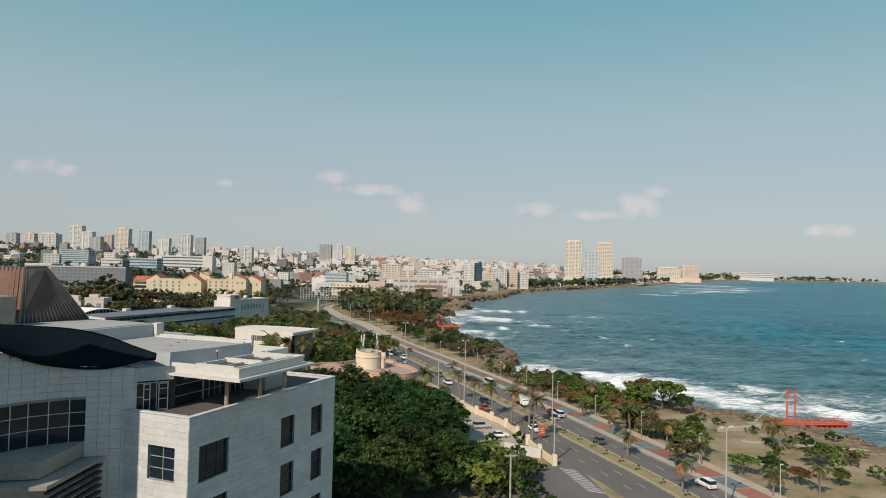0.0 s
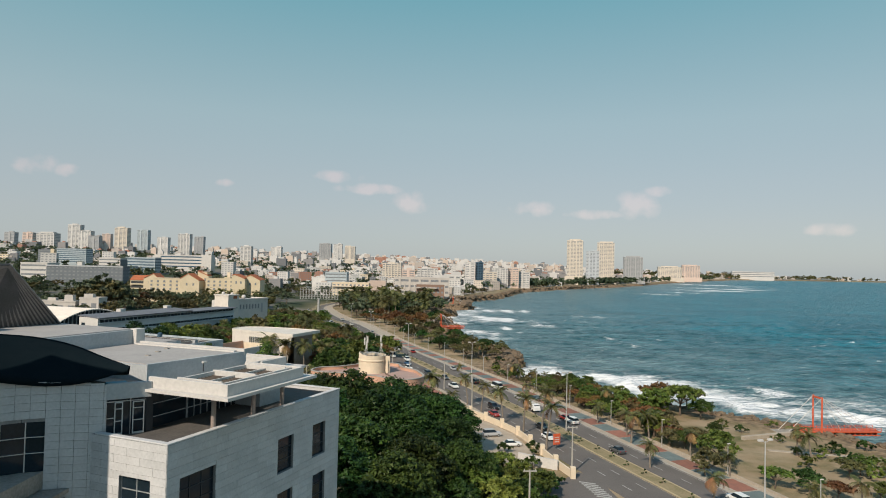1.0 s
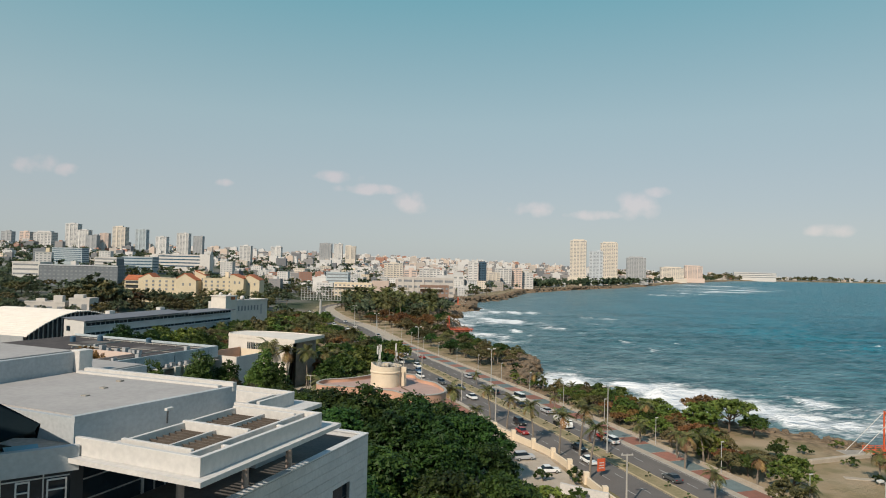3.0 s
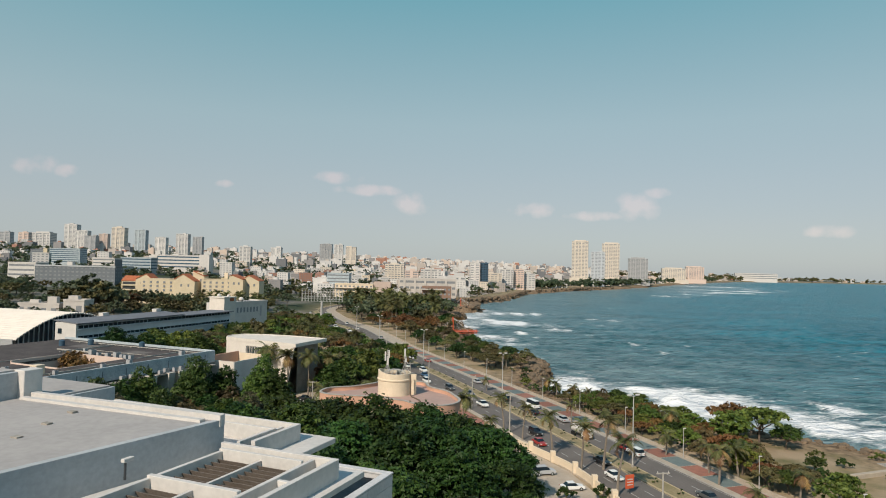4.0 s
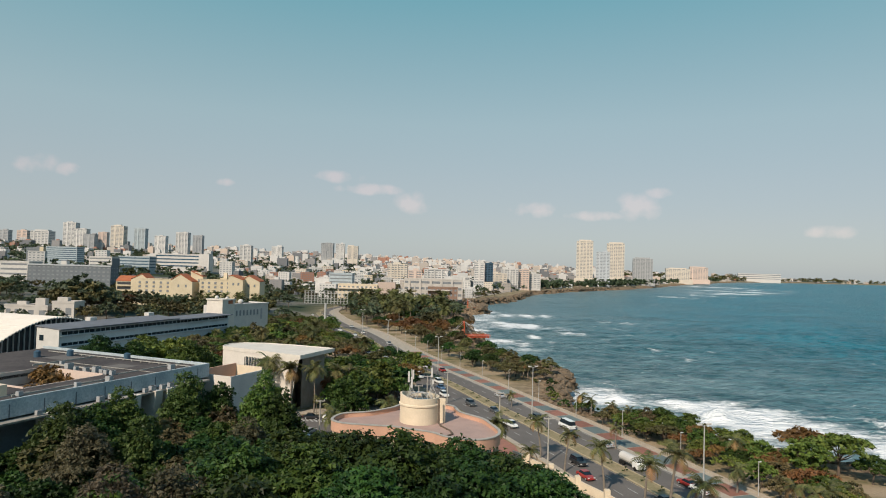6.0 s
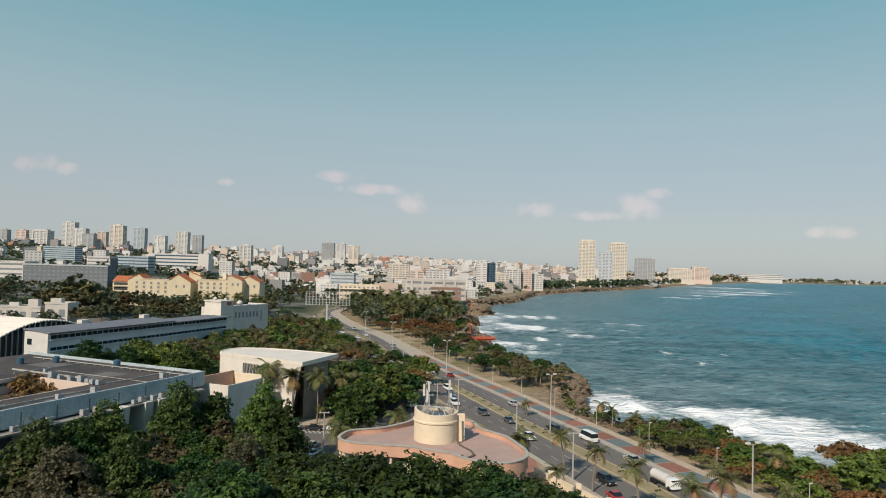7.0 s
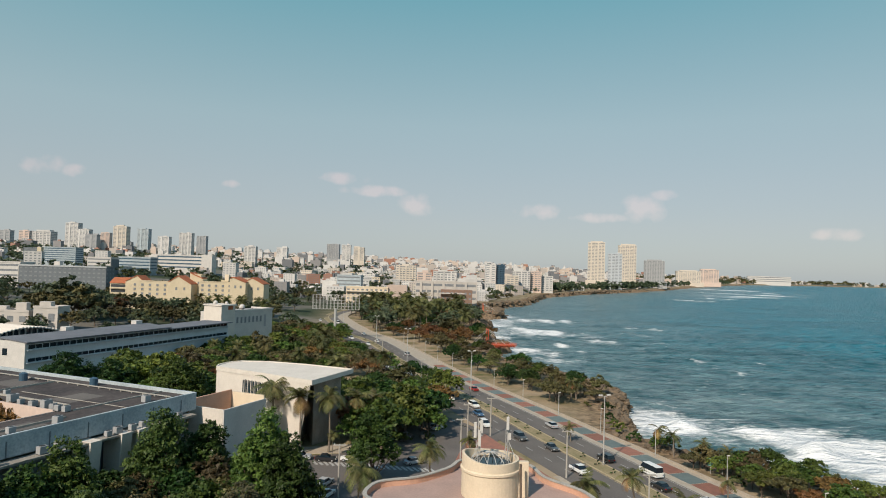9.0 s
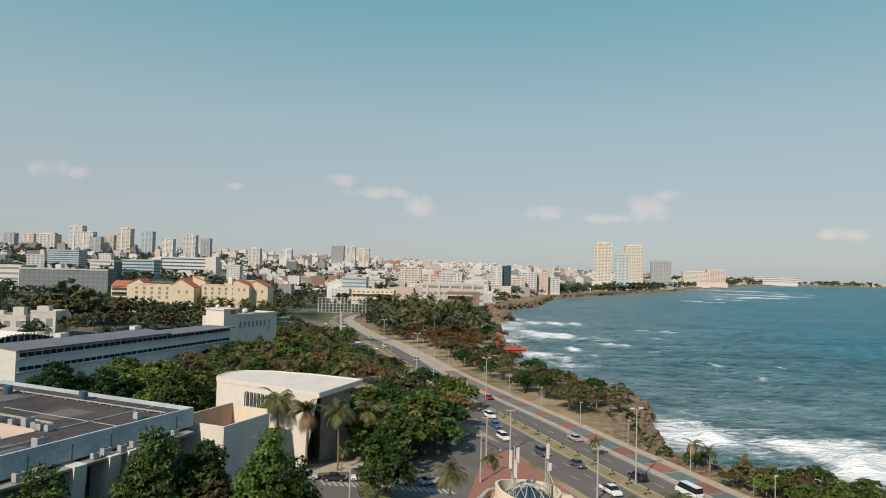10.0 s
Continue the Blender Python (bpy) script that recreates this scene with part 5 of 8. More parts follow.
for r in ((-16, -9, 14, 20), (-60, -50, 18, 25), (-36, -28, 3, 7), (-12, -6, 36, 44)):
    part("felt_patch", boxes((*r, 14.85, 14.862)), "asphalt", flat_block, "paler patched roofing felt")
part("drain_pipe", boxes(*[(-4 - 6.5 * k, -3.85 - 6.5 * k, -0.12, -0.01, 12.2, 14.6) for k in range(12)]), "slabgrey", flat_block)
part("ledge", boxes((-90, -2, -2.2, 0.0, 11.55, 11.9)), "concrete", flat_block, "projecting concrete ledge")
for k in (1, 2, 4, 6):
    x = -5.5 - 9.2 * k
    for dx in (0, 3.4) if k % 2 else (0,):
        bm = bmesh.new()
        prism(bm, [(x - dx - 1.0, -2.6), (x - dx + 1.0, -2.6), (x - dx + 1.0, 1.6), (x - dx - 1.0, 1.6)], -0.5, 12.0)
        for v in bm.verts:
            if v.co.z < 1 and v.co.y < 0:
                v.co.y += 0.9
        part("pier", bm, "shell", flat_block, "tapered pale concrete pier")


def ac_unit(x, y, z, parent_m, s=1.0, turn=0.0):
    ob = thing("air_conditioner", "grey boxy air-conditioning unit with a fan grille", "air conditioner", parent_m @ pose(x, y, z, 0, 0, turn), group="rooftop air conditioners")
    part("body", boxes((-0.55 * s, 0.55 * s, -0.4 * s, 0.4 * s, 0.08, 1.0 * s), bev=0.03), "greywall", ob)
    bm = bmesh.new()
    cyl(bm, (0, 0, 1.0 * s), (0, 0, 1.05 * s), 0.33 * s, 0.33 * s, 12)
    part("fan", bm, "darkframe", ob)
    part("foot", boxes((-0.5 * s, 0.5 * s, -0.35 * s, 0.35 * s, 0, 0.08)), "darkframe", ob)
    return ob


ra = random.Random(9)
for k in (0, 1, 3, 4, 5, 6, 9, 10, 13, 15):
    ac_unit(-5.0 - 2.6 * k - ra.uniform(0, 1.2), -1.2 + ra.uniform(-0.3, 0.3), 11.9, FLAT, ra.uniform(0.9, 1.3))
for x, y in ((-21.0, 8.5), (-21.2, 10.2), (-20.8, 12.0), (-20.6, 14.0), (-21.4, 16.3), (-20.9, 20.2), (-20.5, 23.0), (-9, 3.4), (-27, 2.4), (-34, 2.8), (-45, 4.0), (-17.0, 30), (-48, 16)):
    ac_unit(x, y, 14.85, FLAT, ra.uniform(0.9, 1.5), ra.uniform(0, 20))
for x, y in ((-3.0, 24.5), (-6.5, 41.0), (-12, 46)):
    ob = thing("water_tank", "dark blue round plastic water tank on the roof", "water tank", FLAT @ pose(x, y, 14.85), group="roof water tanks")
    bm = bmesh.new()
    cyl(bm, (0, 0, 0), (0, 0, 1.5), 0.8, 0.8, 14)
    part("body", bm, "tank", ob)
    bm = bmesh.new()
    cyl(bm, (0, 0, 1.5), (0, 0, 1.75), 0.8, 0.25, 14)
    part("lid", bm, "tank", ob)
hut = thing("roof_hatch", "pale plastered roof hatch with a dark doorway", "roof hatch", FLAT @ pose(-47, 7, 14.85))
part("body", boxes((-1, 1, -1, 1, 0, 2.2), bev=0.03), "cream", hut)
part("doorway", boxes((-1.05, -1.0, -0.6, 0.6, 0, 1.9)), "darkframe", hut)

# open-topped annex between the block and the pavilion
annex = thing("annex", "cream walled yard with an open top", "annex", pose(-66.0, 215.6, 0, 0, 0, 67.6))
part("sea_wall", boxes((0, 12.6, 0, 0.35, 0, 12.5), bev=0.02), "white", annex)
part("front_wall", boxes((0, 0.35, 0.35, 8.8, 0, 12.5), bev=0.02), "shell", annex)
part("rear_wall", boxes((12.25, 12.6, 0.35, 9, 0, 13.2)), "cream", annex)
part("inner_wall", boxes((0.35, 12.25, 8.8, 9.2, 0, 13.6)), "terracotta", annex, "orange-washed inner wall")
part("yard_floor", boxes((0.35, 12.25, 0.35, 8.8, 8, 8.3)), "concrete", annex)

# ---------------------------------------------------------------- pavilion
pavilion = thing("pavilion", "white pavilion with a sharp fan-shaped roof", "building")
PF = [(-78.5, 246.9), (-78.0, 244.5), (-75.9, 243.1), (-52.3, 229.45), (-53.4, 236), (-57, 250), (-68, 254.0), (-74.5, 253.5), (-77.4, 250.5)]
bm = prism(bmesh.new(), PF, -0.3, 15.96)
for v in bm.verts:     # battered foot at the sea end
    if v.co.z < 1 and v.co.x > -56:
        v.co.x -= 3.0
        v.co.y += 2.0
part("wall", bm, "shell", pavilion)
ROOF = [(-78.6, 246.9), (-78.1, 244.45), (-75.95, 243.0), (-52.0, 229.15), (-45.6, 246.2), (-58, 251.5), (-68.4, 254.3), (-75, 253.9), (-77.9, 250.8)]
part("roof", prism(bmesh.new(), ROOF, 15.2, 16.05), "shell", pavilion, "thick white pointed roof")
part("roof_edge", ring(bmesh.new(), ROOF, inset(ROOF, 0.3), 16.05, 16.25), "shell", pavilion)
wd = Vector((-52.3 + 75.9, 229.45 - 243.1)).normalized()
for k in range(11):
    s = 7.0 + 1.1 * k
    c = Vector((-75.9, 243.1)) + wd * s
    m = Matrix.Translation((c.x, c.y, 0)) @ Matrix.Rotation(math.atan2(wd.y, wd.x), 4, "Z")
    ob = part("window", boxes((-0.42, 0.42, -0.04, 0.1, 10.8, 14.0)), "glass", pavilion)
    ob.matrix_basis = m
    ob = part("window_fin", boxes((0.45, 0.62, -0.5, 0.0, 10.6, 14.2)), "shell", pavilion)
    ob.matrix_basis = m
# darker fill stands for the shade in the recess under the roof
part("porch_shadow_wall", prism(bmesh.new(), [(-53.2, 237.5), (-48.5, 246.2), (-57.5, 250)], 0, 15.1), "concrete", pavilion)

# ---------------------------------------------------------------- long hall with window bands
HALL = pose(-146.0, 278.5, 0, 0, 0, 71.7)
hall = thing("long_hall", "long pale blue two-storey hall with window bands", "building", HALL)
HL_LEN = 93.0
part("wall", boxes((0, HL_LEN, 0.5, 10, 2, 15.2)), "hallwall", hall)
part("end_wall", boxes((-0.5, 0.0, 0.0, 10.3, 2, 16.0)), "white", hall, "white end wall with a small dark window")
part("end_window", boxes((-0.54, -0.5, 7.0, 9.0, 11.6, 13.6)), "glass", hall)
bm = bmesh.new()
for v in ((-0.7, -0.9, 15.6), (HL_LEN * 0.62, -0.9, 15.6), (HL_LEN * 0.62, 11, 16.5), (-0.7, 11, 16.5)):
    bm.verts.new(v)
bm.faces.new(list(bm.verts))
r = bmesh.ops.extrude_face_region(bm, geom=list(bm.faces))
for v in r["geom"]:
    if isinstance(v, bmesh.types.BMVert):
        v.co.z += 0.3
bmesh.ops.recalc_face_normals(bm, faces=bm.faces)
part("roof", bm, "bluegrey", hall, "blue-grey sheet roof")
part("roof_extension", boxes((HL_LEN * 0.62 + 0.05, HL_LEN + 1, -1.2, 13, 14.9, 15.3)), "bluegrey", hall, "lower blue-grey roof")
for z0, z1 in ((13.7, 14.9), (9.9, 10.9)):
    for k in range(13):
        a = 1.0 + 7.05 * k
        part("window", boxes((a, a + 6.7, 0.44, 0.52, z0, z1)), "glass", hall)
    part("sunshade", boxes((0, HL_LEN, -0.5, 0.5, z0 - 0.35, z0 - 0.2)), "hallwall", hall)
    for k in range(13):
        for j in (1, 2):
            part("window_bar", boxes((1.0 + 7.05 * k + 2.2 * j, 1.14 + 7.05 * k + 2.2 * j, 0.40, 0.44, z0, z1)), "hallwall", hall)
for a in (22, 52):
    part("roof_monitor", boxes((a, a + 3, 10.5, 13, 15.5, 18.0)), "white", hall, "small white roof monitor")

# scalloped white vault beyond the hall
vault = thing("scalloped_hall", "cream barrel-vaulted hall with a scalloped roof edge", "building", HALL @ pose(-10.0, 20.0, 0))
VAULT_L = 50.0


def vault_z(a):
    return 9.4 + 8.4 * math.sin(math.pi * min(1.0, max(0.0, a / VAULT_L))) ** 0.9


bm = bmesh.new()
rows = []
for k in range(151):   # shallow folds run back from the arched end
    a = VAULT_L * k / 150
    z = vault_z(a) + 0.45 * abs(math.sin(math.pi * a / 1.25))
    rows.append([bm.verts.new((a, y, z)) for y in (-1.6, 12.0, 26.0, 44.0)] + [bm.verts.new((a, -1.6, z - 0.35))])
for r0, r1 in zip(rows, rows[1:]):
    for j in range(3):
        bm.faces.new((r0[j], r1[j], r1[j + 1], r0[j + 1]))
    bm.faces.new((r0[4], r1[4], r1[0], r0[0]))
part("roof", bm, "shell", vault, "cream folded barrel roof")
bm = bmesh.new()
for k in range(40):
    a, b = VAULT_L * k / 40, VAULT_L * (k + 1) / 40
    vs = [bm.verts.new(v) for v in ((a, 0, 2), (b, 0, 2), (b, 0, vault_z(b) - 0.3), (a, 0, vault_z(a) - 0.3))]
    bm.faces.new(vs)
part("end_wall", bm, "glass", vault, "dark glazed arched end wall")
for k in range(1, 24):
    a = VAULT_L * k / 24
    part("mullion", boxes((a - 0.15, a + 0.15, -0.5, -0.02, 2, vault_z(a) - 0.4)), "greywall", vault)
part("side_wall", boxes((-0.3, 0.0, -0.2, 44, 2, 9.6), (VAULT_L, VAULT_L + 0.3, -0.2, 44, 2, 9.6)), "greywall", vault)

# white building with a corner block
wb = thing("white_office", "white two-storey building with a row of small windows", "building", pose(-124.6, 381.5, 0, 0, 0, 64.0))
part("wall", boxes((0, 33, 0, 14, 4, 18.0)), "white", wb)
part("parapet", boxes((7.5, 33.3, -0.3, 0.2, 18.0, 18.8), (32.8, 33.3, 0.2, 14, 18.0, 18.8)), "white", wb)
part("roof_deck", boxes((7.5, 32.8, 0.2, 14, 18.0, 18.1)), "roofgrey", wb)
part("corner_block", boxes((-1.5, 7, -0.5, 10.4, 4, 21.0), bev=0.05), "shell", wb, "taller cream corner block")
part("corner_cornice", boxes((-1.9, 7.4, -0.9, 10.8, 21.0, 21.6)), "shell", wb)
part("corner_recess", boxes((2.5, 5.5, -0.54, -0.5, 19.2, 21.0)), "redroof", wb, "rust-coloured panel high on the side")
part("string_course", boxes((7.5, 30.1, -0.12, 0.0, 16.6, 16.85)), "white", wb)
for k in range(7):
    a = 8.5 + 2.6 * k
    part("window", boxes((a, a + 1.2, -0.05, 0.05, 12.6, 15.4)), "hazeglassfar", wb)
    part("sill", boxes((a - 0.2, a + 1.4, -0.3, 0.0, 12.3, 12.6)), "white", wb)
part("tall_window", boxes((27, 28.4, -0.05, 0.05, 10.0, 15.8)), "greywall", wb)
for x0, y0, r0 in ((17, 5, 1.4), (2, 7, 1.0), (5, 3, 0.8)):
    z0 = 18.0 if x0 > 9 else 21.0
    bm = bmesh.new()
    bmesh.ops.create_uvsphere(bm, u_segments=16, v_segments=10, radius=r0, matrix=Matrix.Translation((x0, y0, z0 + r0 + 0.2)))
    cyl(bm, (x0, y0, z0 - 0.1), (x0, y0, z0 + r0), r0 * 0.6, r0 * 0.6, 10)
    part("roof_dome", bm, "white", wb, "small white radar dome", smooth=True)
part("roof_rail", boxes((10, 22, 3, 3.15, 19.0, 19.15), (10, 10.15, 3, 3.15, 18.0, 19.0), (16, 16.15, 3, 3.15, 18.0, 19.0), (22, 22.15, 3, 3.15, 18.0, 19.0)), "darkframe", wb)

# ---------------------------------------------------------------- town
def block(name, label, category, m, w, d, h, wall, floors=0, win="hazeglassfar", bands=True, piers=0, roof="roofgrey", group="", foot=6.0):
    """A plain building that looks towards -y: walls, parapet, roof, and its window bands floor by floor with piers between."""
    ob = thing(name, label, category, m, group)
    part("wall", boxes((-w / 2, w / 2, 0, d, -foot, h)), wall, ob)
    t = min(0.5, w * 0.03)
    part("parapet", boxes((-w / 2 - t / 2, w / 2 + t / 2, -t / 2, t, h, h + 1.0), (-w / 2 - t / 2, w / 2 + t / 2, d - t, d + t / 2, h, h + 1.0), (-w / 2 - t / 2, -w / 2 + t, t, d - t, h, h + 1.0), (w / 2 - t, w / 2 + t / 2, t, d - t, h, h + 1.0)), wall, ob)
    part("roof", boxes((-w / 2 + t, w / 2 - t, t, d - t, h, h + 0.2)), roof, ob)
    joined = bmesh.new()
    for k in range(floors):
        z0 = h * (k + 0.36) / floors
        z1 = h * (k + 0.74) / floors
        bm = bmesh.new() if bands else joined
        n = max(2, int(w / 4.2))
        if bands:
            box(bm, -w / 2 + 0.8, w / 2 - 0.8, -0.06, 0.05, z0, z1)
            box(bm, -w / 2 - 0.06, -w / 2 + 0.05, 0.8, d - 0.8, z0, z1)
            box(bm, w / 2 - 0.05, w / 2 + 0.06, 0.8, d - 0.8, z0, z1)
        else:
            for j in range(n):
                x = -w / 2 + w * (j + 0.5) / n
                box(bm, x - w / n * 0.26, x + w / n * 0.26, -0.06, 0.05, z0, z1)
            for j in range(max(1, int(d / 4.5))):
                y = d * (j + 0.5) / max(1, int(d / 4.5))
                box(bm, w / 2 - 0.05, w / 2 + 0.06, y - 0.9, y + 0.9, z0, z1)
                box(bm, -w / 2 - 0.06, -w / 2 + 0.05, y - 0.9, y + 0.9, z0, z1)
        if bands:
            part("window_band", bm, win, ob)
    if not bands and floors:
        tagged(part("window_field", joined, win, ob), kind="stuff")
    else:
        joined.free()
    for k in range(piers):
        x = -w / 2 + w * k / (piers - 1)
        e = w * (0.21 if k % 2 else 0.13) / (piers - 1)
        part("pier", boxes((max(x - e, -w / 2), min(x + e, w / 2), -0.9 if k % 2 else -0.45, 0.1, -foot, h + (0.4 if k % 2 else -h / max(floors, 1)))), wall, ob)
    return ob


def roof_house(ob, w, d, h, mat, n=1, seed=0):
    """Small plant rooms and tanks on a roof."""
    rr = random.Random(seed)
    for k in range(n):
        x, y, s = rr.uniform(-w * 0.3, w * 0.3), rr.uniform(d * 0.3, d * 0.7), rr.uniform(0.12, 0.24)
        part("plant_room", boxes((x - w * s, x + w * s, y - d * s * 0.7, y + d * s * 0.7, h, h + rr.uniform(2.2, 4.5))), mat, ob)


def tower(label, x, y, w, top, base, wall, floors, piers=0, d=None, bands=True, win="hazeglassfar", turn=0.0, crown=1):
    if y > 1500 and turn == 0:
        x, w = x - w * 0.06, w * 0.92
    d = d or w * 0.6
    ob = block("tower_block", label, "tower", pose(x, y, base, 0, 0, turn), w, d, top - base, wall, floors, win, bands, piers, foot=12)
    roof_house(ob, w, d, top - base, wall, crown, int(x))
    if d > 25:   # seaside towers stand on a wider podium and step in at the top
        part("podium", boxes((-w * 0.62, w * 0.62, -3, d + 2, -12, (top - base) * 0.13)), wall, ob)
        part("crown", boxes((-w * 0.36, w * 0.36, d * 0.2, d * 0.8, top - base, top - base + 4.5)), wall, ob)
    return ob


T = tower
T("tall grey-white apartment tower on the hill", -1097, 1907, 40, 141, 66, "whitehouse", 20, 4)
T("white apartment tower with balconies", -1037, 1857, 38, 121, 66, "whitehouse", 16, 5)
T("dark glass apartment tower on the hill", -929, 1707, 32, 101, 54, "greywall", 15, 3)
T("beige apartment tower on the hill", -1001, 1907, 28, 115, 66, "pink", 15, 3)
T("tall beige stepped tower on the hill", -881, 1757, 38, 127, 58, "beige", 20, 4, crown=2)
T("pale blue-white apartment tower", -892, 1907, 35, 129, 66, "paleblue", 18, 4)
T("white apartment tower on the hill", -788, 1807, 33, 105, 60, "whitehouse", 14, 4)
T("white-grey apartment tower with dark windows", -687, 1707, 34, 112, 55, "whitehouse", 18, 5)
T("grey apartment tower on the hill", -685, 1807, 28, 109, 60, "greywall", 16, 4)
T("grey apartment block on the ridge", -1290, 1907, 33, 114, 70, "greywall", 10, 3)
T("beige apartment block on the ridge", -1301, 2007, 34, 118, 70, "pink", 10, 3)
T("wide white apartment block on the ridge", -1119, 1807, 55, 110, 66, "whitehouse", 10, 6)
T("white slab block on the hill", -490, 1607, 30, 80, 46, "whitehouse", 10, 4)
T("white apartment block on the hill", -491, 1907, 33, 87, 58, "whitehouse", 9, 3)
T("dark grey-brown ribbed tower", -344, 1907, 38, 101, 60, "greywall", 15, 8)
T("white-grey tower on the hill", -291, 1807, 26, 97, 56, "whitehouse", 14, 3)
T("beige stepped tower on the hill", -256, 1807, 31, 91, 56, "beige", 12, 3, crown=2)
T("tall beige hotel tower by the sea", 360, 1700, 42, 118, 8, "beige", 30, 6, d=34, turn=-14)
T("pale blue-grey tower with balconies", 409, 1705, 35, 91, 8, "towergrey", 22, 5, d=24, turn=-14)
T("tall beige tower with vertical piers", 489, 1876, 49, 121.6, 8, "beige", 28, 9, d=36, turn=-14, crown=2)
T("grey-brown ribbed hotel slab", 626, 2057, 60, 84, 10, "greywall", 18, 9, d=30, turn=-14)
T("wide beige seaside hotel", 982, 2707, 95, 60, 8, "beige", 10, 12, d=40, turn=-14)
T("beige hotel with a red roof", 1153, 2907, 76, 70, 8, "pink", 12, 8, d=40, turn=-14)
T("white slender tower near the shore", 56, 1197, 18, 50, 6, "whitehouse", 14, 3, d=18)
T("dark blue glass tower beside it", 74, 1203, 14, 50, 6, "tank", 14, 4, d=16, win="glass")
T("beige office block with piers", -92, 1207, 35, 44, 12, "beige", 8, 7)
T("pale pink house block with a red roof", -58, 1157, 24, 33, 12, "pink", 5, 3)
T("white apartment block with balconies", -25, 1257, 40, 36, 10, "whitehouse", 6, 7)
T("white low block near the shore", 16, 1107, 38, 25, 8, "whitehouse", 3, 5)
T("beige apartment block by the shore", 97, 1257, 30, 31, 3, "beige", 7, 5)
T("beige and white apartment block", 121, 1287, 33, 40, 3, "whitehouse", 10, 7)
T("pale pink apartment block by the shore", 150, 1297, 20, 40, 3, "pink", 10, 4)
T("white apartment block by the shore", 173, 1307, 22, 32, 3, "whitehouse", 8, 4)
block("white_terminal", "long white terminal far across the bay", "building", pose(2133, 4307, 14, 0, 0, -20), 260, 60, 38, "whitehouse", 3, foot=20)

# mid-distance slabs
b = block("office_slab", "long grey slab building with rows of small windows", "building", pose(-355, 640, 15.5), 76, 14, 17.5, "slabgrey", 5, bands=False, foot=10)
part("end_wall", boxes((-38.6, -38.0, -0.2, 14, -8, 18.4)), "white", b, "white end wall")
part("cornice", boxes((-38, 38.2, -0.5, -0.25, 17.3, 18.6)), "fascia", b)
part("plant_room", boxes((-10, -5, 4, 9, 17.5, 22)), "white", b)
b = block("office_block", "white office block with strip windows", "building", pose(-412, 650, 17), 27, 20, 18, "white", 4, foot=10)
b = block("office_block", "white long office building with blue window bands", "building", pose(-455, 1107, 28), 82, 24, 22, "white", 4, win="tank", foot=10)
part("end_tower", boxes((41.3, 58, -2, 16, -8, 24)), "white", b)
part("stair_block", boxes((-44, -30, -1.5, 10, -8, 21)), "white", b)
b = block("office_block", "pale blue and white office building", "building", pose(-470, 1000, 26), 46, 22, 18, "paleblue", 4, win="tank", foot=10)
b = block("office_block", "low white office building with roof edges", "building", pose(-466, 900, 25), 30, 20, 17, "white", 4, foot=10)
part("dark_side", boxes((15.1, 15.6, 0.5, 20, -5, 15)), "slabgrey", b)
b = block("office_block", "blue glass office block with pale bands", "building", pose(-578, 1000, 34), 46, 20, 21, "paleblue", 7, win="tank", foot=12)
b = block("office_block", "grey office block with a yellow stair tower", "building", pose(-622, 1003, 34), 20, 18, 19, "slabgrey", 6, foot=12)
part("stair_tower", boxes((10.2, 16, -1, 12, -8, 21)), "yellowwall", b, "ochre stair tower")
b = block("office_block", "white and blue building with stepped roof", "building", pose(-132, 807, 14), 27, 20, 16, "paleblue", 4, foot=10)
part("wing", boxes((-30, -13.8, 0, 14, -8, 10)), "whitehouse", b)
part("upper_block", boxes((-9, 3, 3, 14, 16, 19)), "whitehouse", b)
b = block("low_block", "low cream building with an arcade", "building", pose(-98, 700, 8), 40, 14, 12.5, "cream", 3, bands=False, foot=10)
part("wing", boxes((20.2, 38, 2, 14, -8, 16)), "pink", b)
part("canopy", boxes((-20, 20, -2.5, -0.1, 8.6, 9.0)), "hazewall", b)
b = block("low_block", "long low white building by the road", "building", pose(-22, 770, 6), 66, 16, 20.5, "hazewall", 3, piers=12, foot=8)
part("roof_block", boxes((12, 33, 4, 14, 20.5, 24.5)), "whitehouse", b)
b = block("low_block", "brown low building near the shore", "building", pose(-11.5, 738, 3), 32, 16, 15.5, "brownwall", 3, bands=False, foot=8)
part("canopy", boxes((-17, 8, -4, -0.1, 12.6, 13.6)), "hazewall", b)

# yellow hotel with orange roofs
def yellow_wing(x0, x1, y, z0, z1, rows, cols, d=14, name_label="ochre-yellow wing with small square windows"):
    ob = thing("yellow_building", name_label, "building", pose((x0 + x1) / 2, y, 0), group="yellow buildings")
    w = x1 - x0
    part("wall", boxes((-w / 2, w / 2, 0, d, z0 - 8, z1)), "yellowwall", ob)
    part("parapet", boxes((-w / 2 - 0.2, w / 2 + 0.2, -0.2, 0.4, z1, z1 + 0.6), (w / 2 - 0.4, w / 2 + 0.2, 0.4, d, z1, z1 + 0.6), (-w / 2 - 0.2, -w / 2 + 0.4, 0.4, d, z1, z1 + 0.6)), "yellowwall", ob)
    for r in range(rows):
        for c in range(cols):
            x, z = -w / 2 + w * (c + 0.5) / cols, z1 - 2.4 - r * 3.1
            part("window", boxes((x - 0.85, x + 0.85, -0.08, 0.06, z - 0.8, z + 0.8)), "hazeglassfar", ob)
            part("sill", boxes((x - 1.0, x + 1.0, -0.25, 0.0, z - 1.0, z - 0.85)), "yellowwall", ob)
    return ob


